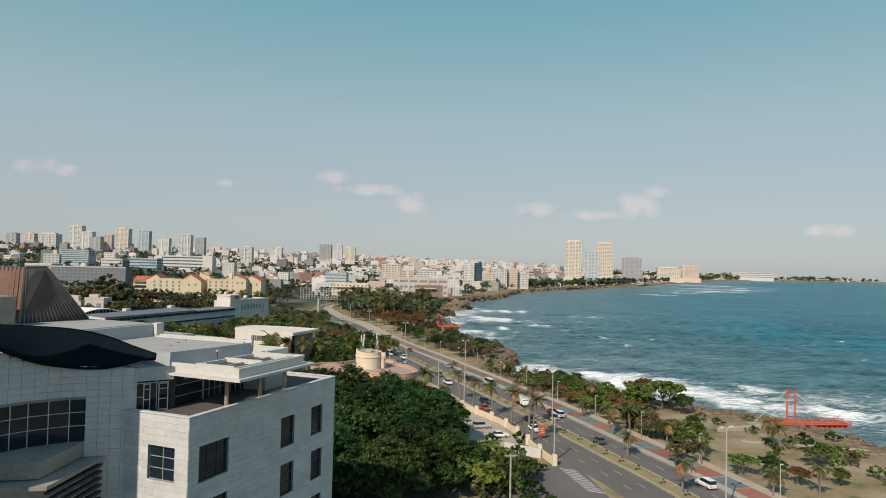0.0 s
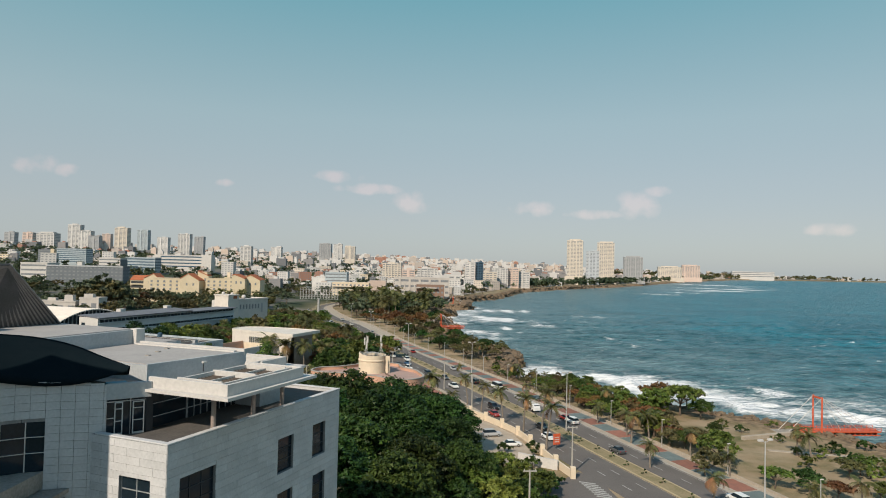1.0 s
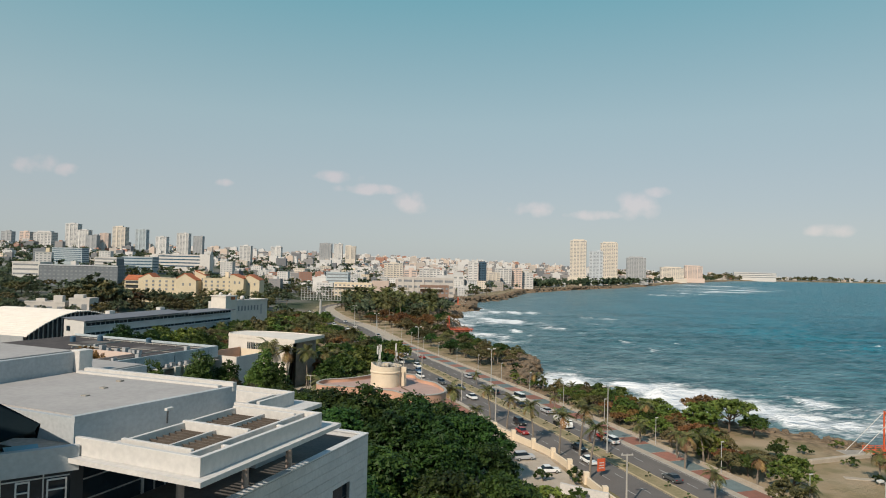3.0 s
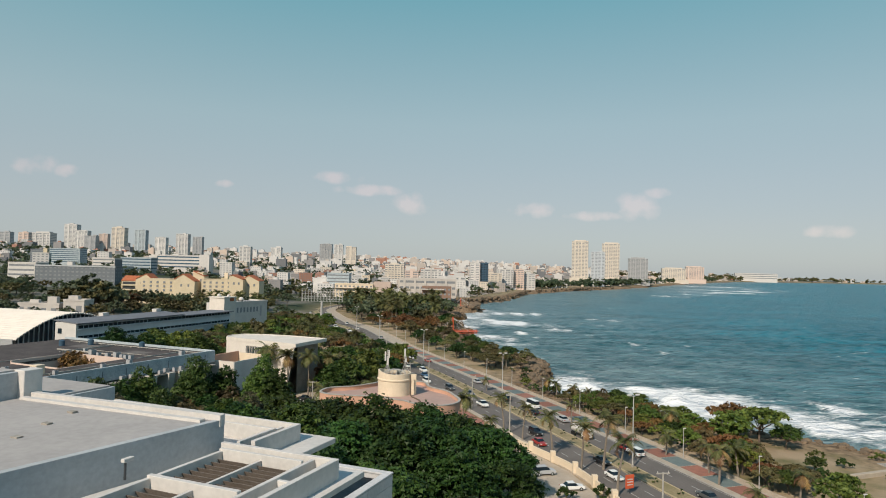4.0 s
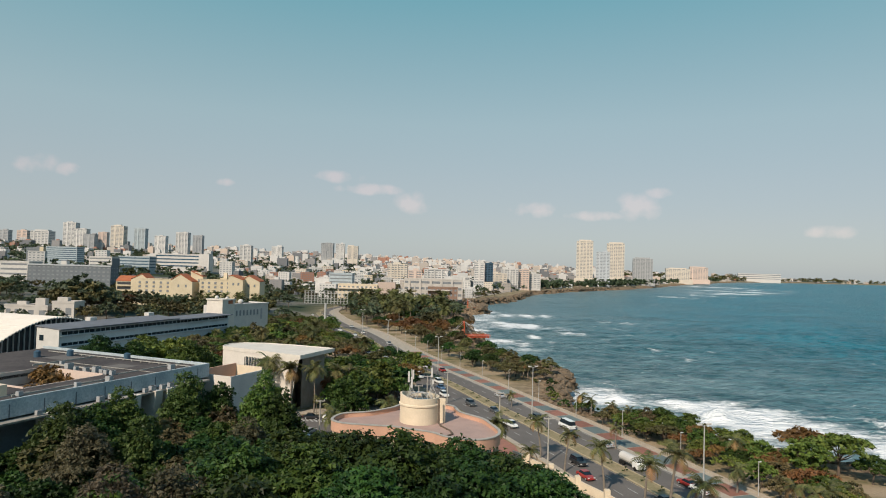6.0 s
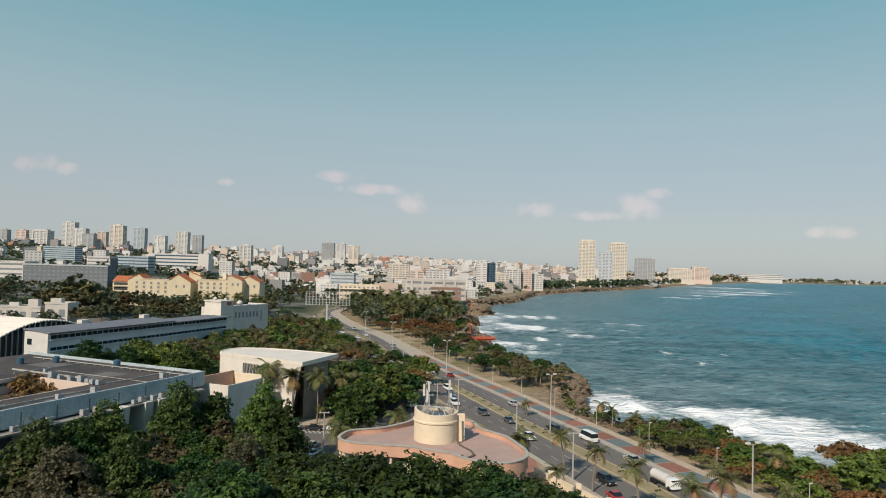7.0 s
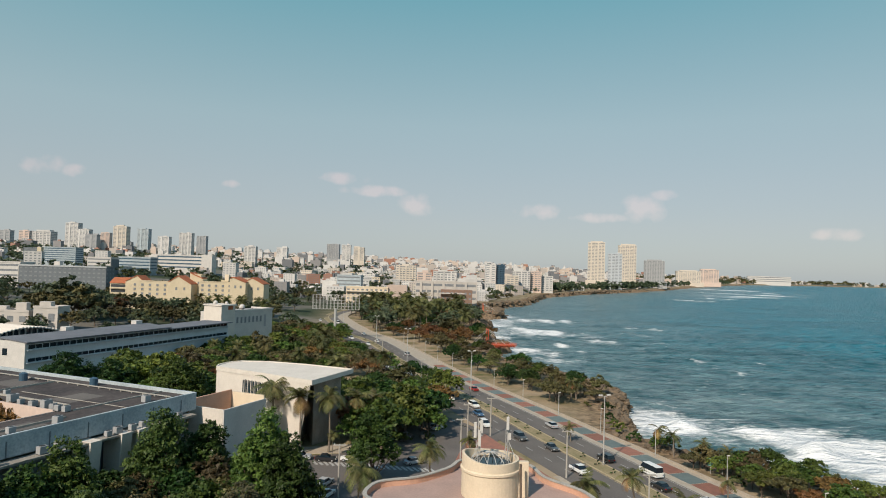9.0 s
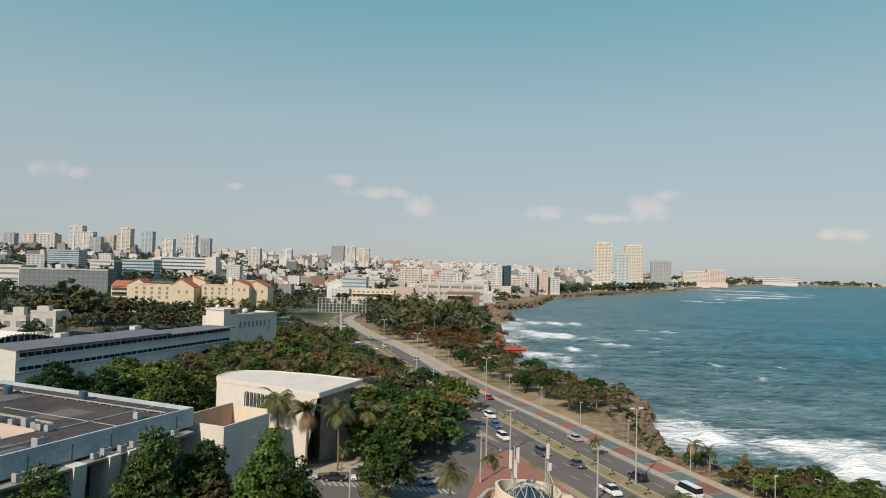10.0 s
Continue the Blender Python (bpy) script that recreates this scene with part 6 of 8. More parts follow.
def gable(x0, x1, y, z0, z1, zr, d=14, mat="redroof"):
    ob = thing("gabled_house", "ochre-yellow gabled house with an orange tile roof", "building", pose((x0 + x1) / 2, y, 0), group="yellow buildings")
    w = x1 - x0
    bm = bmesh.new()
    box(bm, -w / 2, w / 2, 0, d, z0 - 8, z1)
    part("wall", bm, "yellowwall", ob)
    bm = bmesh.new()
    vs = [bm.verts.new(v) for v in ((-w / 2 - 0.5, -0.5, z1), (w / 2 + 0.5, -0.5, z1), (w / 2 + 0.5, d + 0.5, z1), (-w / 2 - 0.5, d + 0.5, z1), (-w / 2 - 0.5, d / 2, zr), (w / 2 + 0.5, d / 2, zr))]
    for f in ((0, 1, 5, 4), (2, 3, 4, 5), (0, 4, 3), (1, 2, 5), (3, 2, 1, 0)):
        bm.faces.new([vs[i] for i in f])
    part("roof", bm, mat, ob)
    for r in range(2):
        for c in range(3):
            x, z = -w / 2 + w * (c + 0.5) / 3, z1 - 2.2 - 3.1 * r
            part("window", boxes((x - 0.8, x + 0.8, -0.08, 0.06, z - 0.8, z + 0.8)), "hazeglassfar", ob)
    return ob


def mono(x0, x1, y, z0, zl, zp, zr, peak, d=14, label="ochre-yellow gabled house with an orange tile roof"):
    """A gabled house with its gable to the front: left eave zl, peak zp at a share of the width, right eave zr."""
    ob = thing("gabled_house", label, "building", pose(x0, y, 0), group="yellow buildings")
    w = x1 - x0
    prof = [(0, z0 - 8), (w, z0 - 8), (w, zr), (w * peak, zp), (0, zl)]
    bm = bmesh.new()
    lo = [bm.verts.new((x, 0, z)) for x, z in prof]
    hi = [bm.verts.new((x, d, z)) for x, z in prof]
    bm.faces.new(lo)
    bm.faces.new(hi[::-1])
    for i in range(5):
        j = (i + 1) % 5
        bm.faces.new((lo[j], lo[i], hi[i], hi[j]))
    part("wall", bm, "yellowwall", ob)
    for (xa, za), (xb, zb) in (((w, zr), (w * peak, zp)), ((w * peak, zp), (0, zl))):
        bm = bmesh.new()
        q = [bm.verts.new(v) for v in ((xa, -0.4, za + 0.05), (xa, d + 0.4, za + 0.05), (xb, d + 0.4, zb + 0.05), (xb, -0.4, zb + 0.05))]
        q += [bm.verts.new(v.co + Vector((0, 0, 0.5))) for v in q]
        for f in ((3, 2, 1, 0), (4, 5, 6, 7), (0, 1, 5, 4), (1, 2, 6, 5), (2, 3, 7, 6), (3, 0, 4, 7)):
            bm.faces.new([q[i] for i in f])
        part("roof_slope", bm, "redroof", ob, "orange tile roof slope")
    for c in range(2):
        x, z = w * (0.35 + 0.35 * c), min(zl, zr) - 3.0
        part("window", boxes((x - 0.7, x + 0.7, -0.08, 0.06, z - 1.0, z + 1.0)), "hazeglassfar", ob)
    return ob


b = gable(-261, -245, 541, 10, 24.0, 28.0)
for z in (16.5, 20.2):
    part("balcony", boxes((-7.5, 7.5, -1.5, 0.0, z, z + 1.0)), "yellowwall", b)
    # flat dark sheet stands for the shade inside the balcony opening
    part("balcony_shade", boxes((-7.2, 7.2, -0.12, -0.02, z + 1.0, z + 3.0)), "darkframe", b)
mono(-249, -236, 539, 10, 25.5, 29.5, 25.4, 0.62, 12)
yellow_wing(-244, -217.5, 537, 10, 26.0, 3, 5)
mono(-216.5, -200.5, 534, 10, 26.0, 30.2, 24.6, 0.42, 12)
yellow_wing(-206.5, -198.5, 546, 10, 31.5, 2, 1, 8, "taller ochre-yellow plastered stair tower")
mono(-206, -197, 545, 10, 32.6, 32.0, 28.6, 0.1, 9)
yellow_wing(-197, -173, 539, 10, 26.6, 3, 5)
mono(-174, -163, 535, 10, 29.6, 30.4, 27.0, 0.2, 14)
mono(-165, -152, 541, 10, 27.5, 30.2, 25.8, 0.35, 14)
part("chimney", boxes((-1.4, 1.4, 4, 6, 26.2, 32)), "cream", yellow_wing(-186, -181, 552, 10, 27.2, 1, 1, 6, "ochre-yellow rear wing with chimney"))

# small white houses near the hall
for x, y, w, z0, h in ((-218.5, 402, 12, 6, 10), (-234, 404, 12, 6, 7.5), (-250, 412, 14, 7, 6)):
    b = block("white_house", "white stepped modern house", "house", pose(x, y, z0), w, 10, h, "hazewall", 1, bands=False, group="white houses")
    roof_house(b, w, 10, h, "hazewall", 1, int(x))

# ordinary town houses, built in a few forms and copied
HOUSES = []
for k, (w, d, h, mat, fl) in enumerate(((16, 14, 9, "whitehouse", 3), (22, 16, 13, "whitehouse", 4), (14, 12, 6.5, "pink", 2), (26, 16, 16, "beige", 5), (18, 14, 19, "whitehouse", 6), (30, 18, 10, "whitehouse", 3), (15, 13, 11, "cream", 3), (20, 15, 24, "whitehouse", 7))):
    ob = block("town_house", ("white flat-roofed town house", "white apartment house with window rows", "pale pink low town house", "beige block of flats", "tall white apartment house", "wide white low building", "cream plastered flat-roofed town house", "slim white block of flats")[k], "house", Matrix.Identity(4), w, d, h, mat, fl, bands=False, group="town houses", roof="roofgrey" if k % 3 else "redroof")
    HOUSES.append(ob)
rh = random.Random(21)
taken = [(-452, 1107), (-360, 650), (-584, 1007), (-133, 807), (-85, 707), (-37, 767), (360, 1700), (457, 1755), (369, 1560)]
made = 0  # town houses so far
for _ in range(6000):
    if made >= 180:
        break
    y = 900 + 1750 * rh.random() ** 1.15
    x = rh.uniform(-0.74, 0.40) * (y - 30)
    d_in = float(shore_distance(np.array([x]), np.array([y]))[0])
    if (x / y < -0.17 and rh.random() < 0.35) or d_in < 45 or (d_in > 900 and rh.random() < 0.3) or (x < -300 and y < 900) or (y < 760 and x > -120):
        continue
    if any((x - a) ** 2 + (y - b) ** 2 < 34**2 for a, b in taken):
        continue
    taken.append((x, y))
    k = rh.choices(range(8), (5, 4, 4, 2, 2, 3, 3, 1.2))[0]
    ob = copy_thing(HOUSES[k], pose(x, y, land_z(x, y) - 0.5, 0, 0, rh.choice((-14, 8, 0, 20, -30))))
    made += 1
for ob in HOUSES:
    drop_model(ob)

# ---------------------------------------------------------------- scattered trees
rt = random.Random(33)


def scatter(models, n, xr, yr, hr, spacing, keep=lambda x, y: True, group=""):
    got = []
    for _ in range(n * 30):
        if len(got) >= n:
            break
        x, y = rt.uniform(*xr), rt.uniform(*yr)
        if keep(x, y) and all((x - a) ** 2 + (y - b) ** 2 > spacing**2 for a, b in got):
            got.append((x, y))
            place(rt.choice(models), x, y, rt.uniform(*hr), group=group)
    return got


MED = np.array([(p[0], p[1]) for p in axis_line])


def road_offset(x, y):
    """Metres to the right (sea side) of the median line."""
    i = int(((MED - (x, y)) ** 2).sum(1).argmin())
    j = min(i + 1, len(MED) - 1)
    d = MED[j] - MED[j - 1]
    d = d / np.hypot(*d)
    v = np.array((x, y)) - MED[i]
    return float(v[0] * d[1] - v[1] * d[0])


def inland(x, y):
    return float(shore_distance(np.array([x]), np.array([y]))[0])


# strip between promenade and sea
STRIP = [FLAT_TREES[0], FLAT_TREES[1], MID_BRIGHT[0], FLAT_TREES[2], OLIVE, MID_TREES[0], MID_BRIGHT[1]]
scatter(STRIP, 46, (10, 72), (152, 232), (0.48, 0.74), 3.6, lambda x, y: 18.6 < road_offset(x, y) < (27 if y < 186 else 36) and inland(x, y) > 6, "coastal trees")
for k, (x, y, h) in enumerate(((68.8, 190, 1.3), (72.6, 185, 0.75), (65.6, 198, 1.15), (74.2, 199, 0.95), (60, 187, 0.95), (53.5, 136, 0.72), (59.7, 144.5, 0.85), (64.2, 129.7, 0.62), (69.6, 127.3, 0.62), (73, 124, 0.5), (82.6, 136, 0.6), (87, 139, 0.5), (91.5, 137, 0.42), (80.8, 124.2, 0.4), (56, 172, 0.8), (69, 168, 0.45), (55, 176, 0.8), (54, 157, 0.62), (26.6, 242, 0.42), (31.4, 229, 0.62), (38, 224, 0.6), (43, 230, 0.5), (35, 235, 0.45))):
    place(FLAT_TREES[0] if k == 0 else STRIP[(k * 5) % 7], x, y, h, group="coastal trees")
scatter([MID_TREES[0], MID_TREES[1], FLAT_TREES[1], OLIVE], 40, (-28, 32), (290, 405), (0.6, 0.95), 4.2, lambda x, y: 22.0 < road_offset(x, y) < 46 and inland(x, y) > 4, "coastal trees")
scatter([FLAT_TREES[1], RUST, OLIVE, MID_TREES[0], FLAT_TREES[2]], 26, (-66, 5), (400, 500), (0.85, 1.2), 6.5, lambda x, y: road_offset(x, y) > 22 and inland(x, y) > 6, "coastal trees")
place(RUST, -14, 432, 1.35, group="coastal trees")
place(RUST, -30, 452, 1.2, group="coastal trees")
place(RUST, -22, 418, 1.1, group="coastal trees")
# grove beyond the bend
scatter([PALM_FAR], 44, (-100, -8), (468, 640), (1.2, 1.75), 5, lambda x, y: road_offset(x, y) > 24 and inland(x, y) > 8, "palm grove")
scatter(FAR_TREES + [MID_TREES[0], FLAT_TREES[0]], 62, (-110, 0), (460, 700), (1.0, 1.5), 6.5, lambda x, y: road_offset(x, y) > 22 and inland(x, y) > 6, "palm grove")


def clear_west(x, y):
    if road_offset(x, y) > -15:
        return False
    for a, b, r in ((-64, 242, 19), (-68, 222, 12), (-43, 222, 13), (-30, 226, 15)):
        if (x - a) ** 2 + (y - b) ** 2 < r * r:
            return False
    u = (x + 146) * 0.314 + (y - 278.5) * 0.949
    v = -(x + 146) * 0.949 + (y - 278.5) * 0.314
    if -4 < u < 155 and -5 < v < 60:
        return False
    u = (x + 72) * 0.381 + (y - 217) * 0.925
    v = -(x + 72) * 0.925 + (y - 217) * 0.381
    return not (-95 < u < 3 and v > -6)


scatter(MID_TREES + [MID_BRIGHT[0], OLIVE, FLAT_TREES[1], RUST, MID_TREES[0], FLAT_TREES[0]], 60, (-118, -25), (236, 330), (0.85, 1.25), 5.6, clear_west, "park trees")
scatter([OLIVE, FLAT_TREES[0], FLAT_TREES[1], FLAT_TREES[2], FLAT_TREES[0], MID_BRIGHT[0], FLAT_TREES[1], MID_TREES[0]], 70, (-125, -35), (325, 470), (0.85, 1.2), 7, clear_west, "park trees")
scatter(MID_BRIGHT + [NEAR_TREES[0]], 12, (-116, -88), (246, 300), (0.9, 1.1), 6, clear_west, "park trees")
for x, y, h in ((-112, 268, 1.5), (-104, 262, 1.45), (-108, 280, 1.5), (-98, 272, 1.4), (-118, 284, 1.4), (-34, 262, 1.25), (-40, 272, 1.2), (-31, 280, 1.2), (-44, 258, 1.1)):
    place(MID_BRIGHT[int(h * 10) % 2] if x < -90 else MID_TREES[int(h * 10) % 2], x, y, h, group="park trees")
for k, (x, y, h) in enumerate(((-112, 362, 1.25), (-105, 371, 1.3), (-98, 380, 1.25), (-92, 391, 1.2), (-108, 352, 1.15), (-100, 362, 1.2), (-93, 374, 1.15), (-86, 384, 1.1), (-87, 402, 1.2), (-82, 414, 1.2), (-118, 352, 1.1), (-78, 428, 1.2))):
    place((MID_TREES[0], OLIVE, MID_TREES[1], MID_BRIGHT[0])[k % 4], x, y, h, group="park trees")
place(RUST, -26, 268, 1.15, group="park trees")
for k, (x, y, h) in enumerate(((-37, 236.5, 1.5), (-33, 249, 1.45), (-29, 254, 1.3), (-39, 246, 1.35), (-31.5, 262, 1.25), (-36, 258, 1.4), (-27, 262, 1.15), (-46, 262, 1.3), (-53, 258, 1.2), (-44, 290, 1.1), (-22.5, 290, 1.1), (-34, 315, 1.15), (-26, 302, 1.1))):
    place((MID_TREES[0], MID_BRIGHT[0], MID_TREES[1])[k % 3], x, y, h, group="park trees")
for k, (x, y, h) in enumerate(((3, 112, 0.8), (6, 119, 0.75), (10, 114, 0.7), (14, 117, 0.65), (17.5, 121, 0.6), (11.5, 130, 0.7), (5, 136, 0.8), (15, 128, 0.6), (2, 126, 0.85), (8, 124, 0.75), (13, 123, 0.6), (-2, 119, 0.9))):
    place(MID_BRIGHT[k % 2] if k % 3 else MID_TREES[0], x, y, h, group="roadside trees")
scatter([MID_TREES[0], MID_TREES[1], MID_TREES[0], OLIVE], 64, (-96, -46), (150, 208), (0.8, 1.15), 4.2, lambda x, y: (x + 72) * -0.925 + (y - 217) * 0.381 < -5 and not (x > -52 and y > 184), "undergrowth by the flat roof")
place(RUST, -104, 203, 2.1, 0, group="park trees", wide=0.75)
scatter([BUSH, BUSH_B], 26, (-60, -20), (228, 300), (0.7, 1.4), 3, lambda x, y: clear_west(x, y), "park bushes")
scatter([BUSH], 18, (8, 22), (108, 150), (0.9, 1.7), 2.4, lambda x, y: road_offset(x, y) < -14, "roadside bushes")
scatter([BUSH, BUSH_B], 30, (20, 60), (180, 290), (0.6, 1.2), 2.5, lambda x, y: road_offset(x, y) > 18.5 and inland(x, y) > 4, "shore bushes")
scatter([BUSH, BUSH_B], 24, (52, 108), (118, 180), (0.7, 1.3), 2.5, lambda x, y: road_offset(x, y) > 19 and inland(x, y) > 10, "shore bushes")
# trees of the town and the hill
for k, (x, y, h) in enumerate(((-238, 452, 2.1), (-231, 447, 1.9), (-245, 458, 1.7), (-226, 455, 1.7), (-240, 440, 1.5), (-222, 500, 1.15), (-214, 505, 1.0), (-232, 506, 1.05), (-208, 512, 0.95), (-236, 495, 1.0), (-186, 470, 0.95), (-178, 474, 1.0), (-172, 468, 0.85), (-193, 476, 0.9), (-200, 484, 0.95), (-166, 482, 0.85), (-158, 500, 1.0), (-150, 512, 1.15), (-145, 496, 1.0), (-140, 520, 1.2), (-205, 524, 0.75), (-190, 528, 0.7), (-252, 520, 0.95), (-262, 526, 1.1), (-246, 512, 0.9))):
    place(FAR_TREES[k % 3], x, y, h * 1.15, group="town trees")
place(RUST, -226, 484, 1.5, group="town trees")
for x, y, h in ((-193, 531, 1.2), (-186, 527, 1.1), (-180, 530, 1.25), (-173, 526, 1.2), (-164, 528, 1.3), (-160, 522, 1.2), (-152, 528, 1.25), (-142, 508, 1.3)):
    place(PALM_FAR, x, y, h, group="town palms")
scatter(FAR_TREES, 112, (-420, -110), (440, 700), (0.85, 1.35), 8, lambda x, y: road_offset(x, y) < -30 and not (-266 < x < -148 and 528 < y < 562) and not (-430 < x < -312 and 630 < y < 675), "town trees")
scatter(FAR_TREES, 56, (-330, -100), (700, 900), (0.8, 1.3), 9, lambda x, y: not (-165 < x < -112 and 780 < y < 835), "town trees")
scatter(FAR_TREES, 36, (-150, 70), (830, 1180), (0.7, 1.1), 10, lambda x, y: inland(x, y) > 20 and abs(road_offset(x, y)) > 16, "town trees")
scatter(FAR_TREES, 26, (-105, -42), (628, 692), (0.9, 1.3), 8, lambda x, y: True, "town trees")
scatter(FAR_TREES, 40, (-330, -150), (380, 470), (0.7, 1.1), 9, lambda x, y: x < -170 - (y - 400) * 0.2 or y > 440, "town trees")

def woods(name, label, mat, n, xr, yr, size, keep, seed, leaf=1.7):
    """Far trees, too many to count, as one joined crown mesh."""
    rw = random.Random(seed)
    C = []
    while len(C) < n * 3:
        y = rw.uniform(*yr)
        x = rw.uniform(*xr)
        if keep(x, y):
            z, r = land_z(x, y), rw.uniform(*size)
            for q in range(3):
                C.append((x + rw.uniform(-r, r), y + rw.uniform(-r, r), z + r * rw.uniform(0.7, 1.3), r * rw.uniform(0.6, 1.0), r * rw.uniform(0.6, 1.0), r * rw.uniform(0.5, 0.8)))
    ob = part_mesh(name, leaf_mesh(name, C, leaf, [72] * len(C), seed, mat), None)
    tagged(ob, label, "trees", kind="stuff")


def far_town(name, label, mat, n, seed):
    """Small far houses, past counting, as one mesh of walls and one of windows."""
    rw = random.Random(seed)
    V, F, W, G = [], [], [], []

    def add(v, f, c, s, x0, x1, y0, y1, z0, z1):
        i = len(v)
        for x in (x0, x1):
            for y in (y0, y1):
                for z in (z0, z1):
                    v.append((c[0] + x * s[0] - y * s[1], c[1] + x * s[1] + y * s[0], c[2] + z))
        f += [tuple(i + q for q in t) for t in ((0, 1, 3, 2), (4, 6, 7, 5), (0, 4, 5, 1), (2, 3, 7, 6), (1, 5, 7, 3), (0, 2, 6, 4))]

    got = 0
    while got < n:
        y = 760 + 2300 * rw.random() ** 1.1
        x = rw.uniform(-0.76, 0.36) * y
        d = inland(x, y)
        if (x / y < -0.15 and y < 1900 and rw.random() < 0.45) or d < 35 or (x < -260 and y < 1000) or (d > 1000 and rw.random() < 0.4):
            continue
        got += 1
        a = rw.choice((-0.25, 0.1, 0.0, 0.35))
        s = (math.cos(a), math.sin(a))
        w, dd, fl = rw.uniform(9, 20), rw.uniform(8, 14), rw.choice((1, 2, 2, 3, 3, 4, 5))
        h = 3.1 * fl + 0.8
        c = (x, y, land_z(x, y) - 0.5)
        add(V, F, c, s, -w / 2, w / 2, 0, dd, -5, h)
        add(V, F, c, s, -w * 0.2, w * 0.15, dd * 0.4, dd * 0.8, h, h + rw.uniform(1, 3))
        for k in range(fl):
            for j in range(int(w / 3.6)):
                xx = -w / 2 + 1.8 + 3.6 * j
                add(W, G, c, s, xx - 0.7, xx + 0.7, -0.08, 0.1, 3.1 * k + 1.3, 3.1 * k + 2.6)
            add(W, G, c, s, w / 2 - 0.1, w / 2 + 0.08, dd * 0.3, dd * 0.3 + 1.6, 3.1 * k + 1.3, 3.1 * k + 2.6)
    root = thing(name, label, "houses", kind="stuff")
    for nm, v, f, m in (("walls", V, F, "townwall"), ("windows", W, G, "hazeglassfar")):
        me_t = bpy.data.meshes.new(nm)
        me_t.from_pydata(v, [], f)
        tagged(part_mesh(nm, me_t, m, root), kind="stuff")


def pale_city(n, seed):
    """Tiny pale blocks out to the skyline, past counting."""
    rw = random.Random(seed)
    V, F = [], []
    got = 0
    while got < n:
        y = 1500 + 3600 * rw.random()
        x = rw.uniform(-0.8, 0.85) * y
        d = inland(x, y)
        if d < 40 or (x / y < -0.2 and y < 2200 and rw.random() < 0.6):
            continue
        got += 1
        z, w, h = land_z(x, y) - 1, rw.uniform(12, 34), rw.choice((7, 10, 10, 13, 16, 20, 28))
        for (px, py, hw, hd, z0, z1) in ((x, y, w / 2, w * 0.3, z - 6, z + h), (x + w * 0.1, y, w * 0.16, w * 0.1, z + h, z + h + 3)):
            i = len(V)
            V += [(px + a * hw, py + b * hd, c) for a in (-1, 1) for b in (-1, 1) for c in (z0, z1)]
            F += [tuple(i + q for q in t) for t in ((0, 1, 3, 2), (4, 6, 7, 5), (0, 4, 5, 1), (2, 3, 7, 6), (1, 5, 7, 3), (0, 2, 6, 4))]
    me_t = bpy.data.meshes.new("skyline_houses")
    me_t.from_pydata(V, [], F)
    tagged(part_mesh("skyline_houses", me_t, "townwall"), "pale blocks of the city out to the skyline", "houses", kind="stuff")


pale_city(2500, 71)
far_town("far_houses", "crowded white houses of the far town", "whitehouse", 860, 11)
far_town("far_houses", "crowded cream and pink houses of the far town", "pink", 330, 12)
woods("far_woods", "dark green trees between the houses of the town", "leafhaze", 760, (-1400, 500), (690, 2600), (5, 10), lambda x, y: inland(x, y) > 22 and -0.78 < x / y < 0.35 and (x / y < -0.12 or (int(x) + int(y)) % 3 == 0), 5, 2.0)
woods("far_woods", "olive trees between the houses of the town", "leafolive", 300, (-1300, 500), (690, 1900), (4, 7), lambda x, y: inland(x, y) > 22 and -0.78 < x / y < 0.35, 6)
woods("shore_woods", "dark trees along the far shore", "leafhaze", 200, (150, 1900), (1250, 3700), (6, 13), lambda x, y: 16 < inland(x, y) < 120 and x < 0.56 * y, 7, 2.4)
woods("shore_woods", "tall dark trees in front of the seaside towers", "leafhaze", 80, (180, 800), (1330, 2250), (7, 12), lambda x, y: 14 < inland(x, y) < 70, 9, 3.2)
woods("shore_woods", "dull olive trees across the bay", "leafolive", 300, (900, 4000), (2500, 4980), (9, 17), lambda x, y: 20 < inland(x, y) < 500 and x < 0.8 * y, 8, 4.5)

# palms
for x, y, h, k in ((-60.4, 232.6, 1.18, 0), (-54.3, 230.6, 1.16, 1), (-48.6, 232.5, 1.06, 0), (-43.1, 236, 1.02, 1), (-40.5, 240, 0.95, 1), (-47.3, 229.5, 0.42, 0), (-25.7, 204.3, 0.82, 0), (-36.5, 189, 0.9, 0), (-18.5, 220, 0.6, 0), (-3.0, 186, 0.85, 0), (2.5, 178, 0.8, 2)):
    place((PALMS + [PALM_DRY])[k], x, y, h, group="palms by the pavilion")
for k, (x, y, h) in enumerate(((20.5, 166, 1.05), (16.5, 176, 1.0), (24, 152, 1.15), (11.5, 188, 0.9), (8, 197, 0.95), (25.3, 167, 1.2), (44, 141, 0.9), (47.5, 118, 0.95), (42, 178, 0.9), (56, 150, 0.85), (58.5, 136, 0.8), (45.4, 159, 1.1), (51, 163, 1.1), (27, 242, 0.85), (29, 238, 0.9), (33, 231, 0.8), (36, 226, 0.85), (17.5, 298, 0.95), (19.5, 299, 1.0), (81, 152, 0.95), (82.5, 149, 1.0), (49, 193, 1.0), (64, 117, 0.8), (73, 117.5, 0.85), (7.5, 248, 0.7), (27, 206, 0.8), (54, 167, 0.95), (46.5, 166, 0.9))):
    place(PALM_DRY if x < 26 and y < 200 else PALM_SHORT[k % 2], x, y, h, group="roadside palms")
scatter([PALM_FAR], 20, (-115, -40), (300, 460), (0.7, 1.05), 8, clear_west, "park palms")
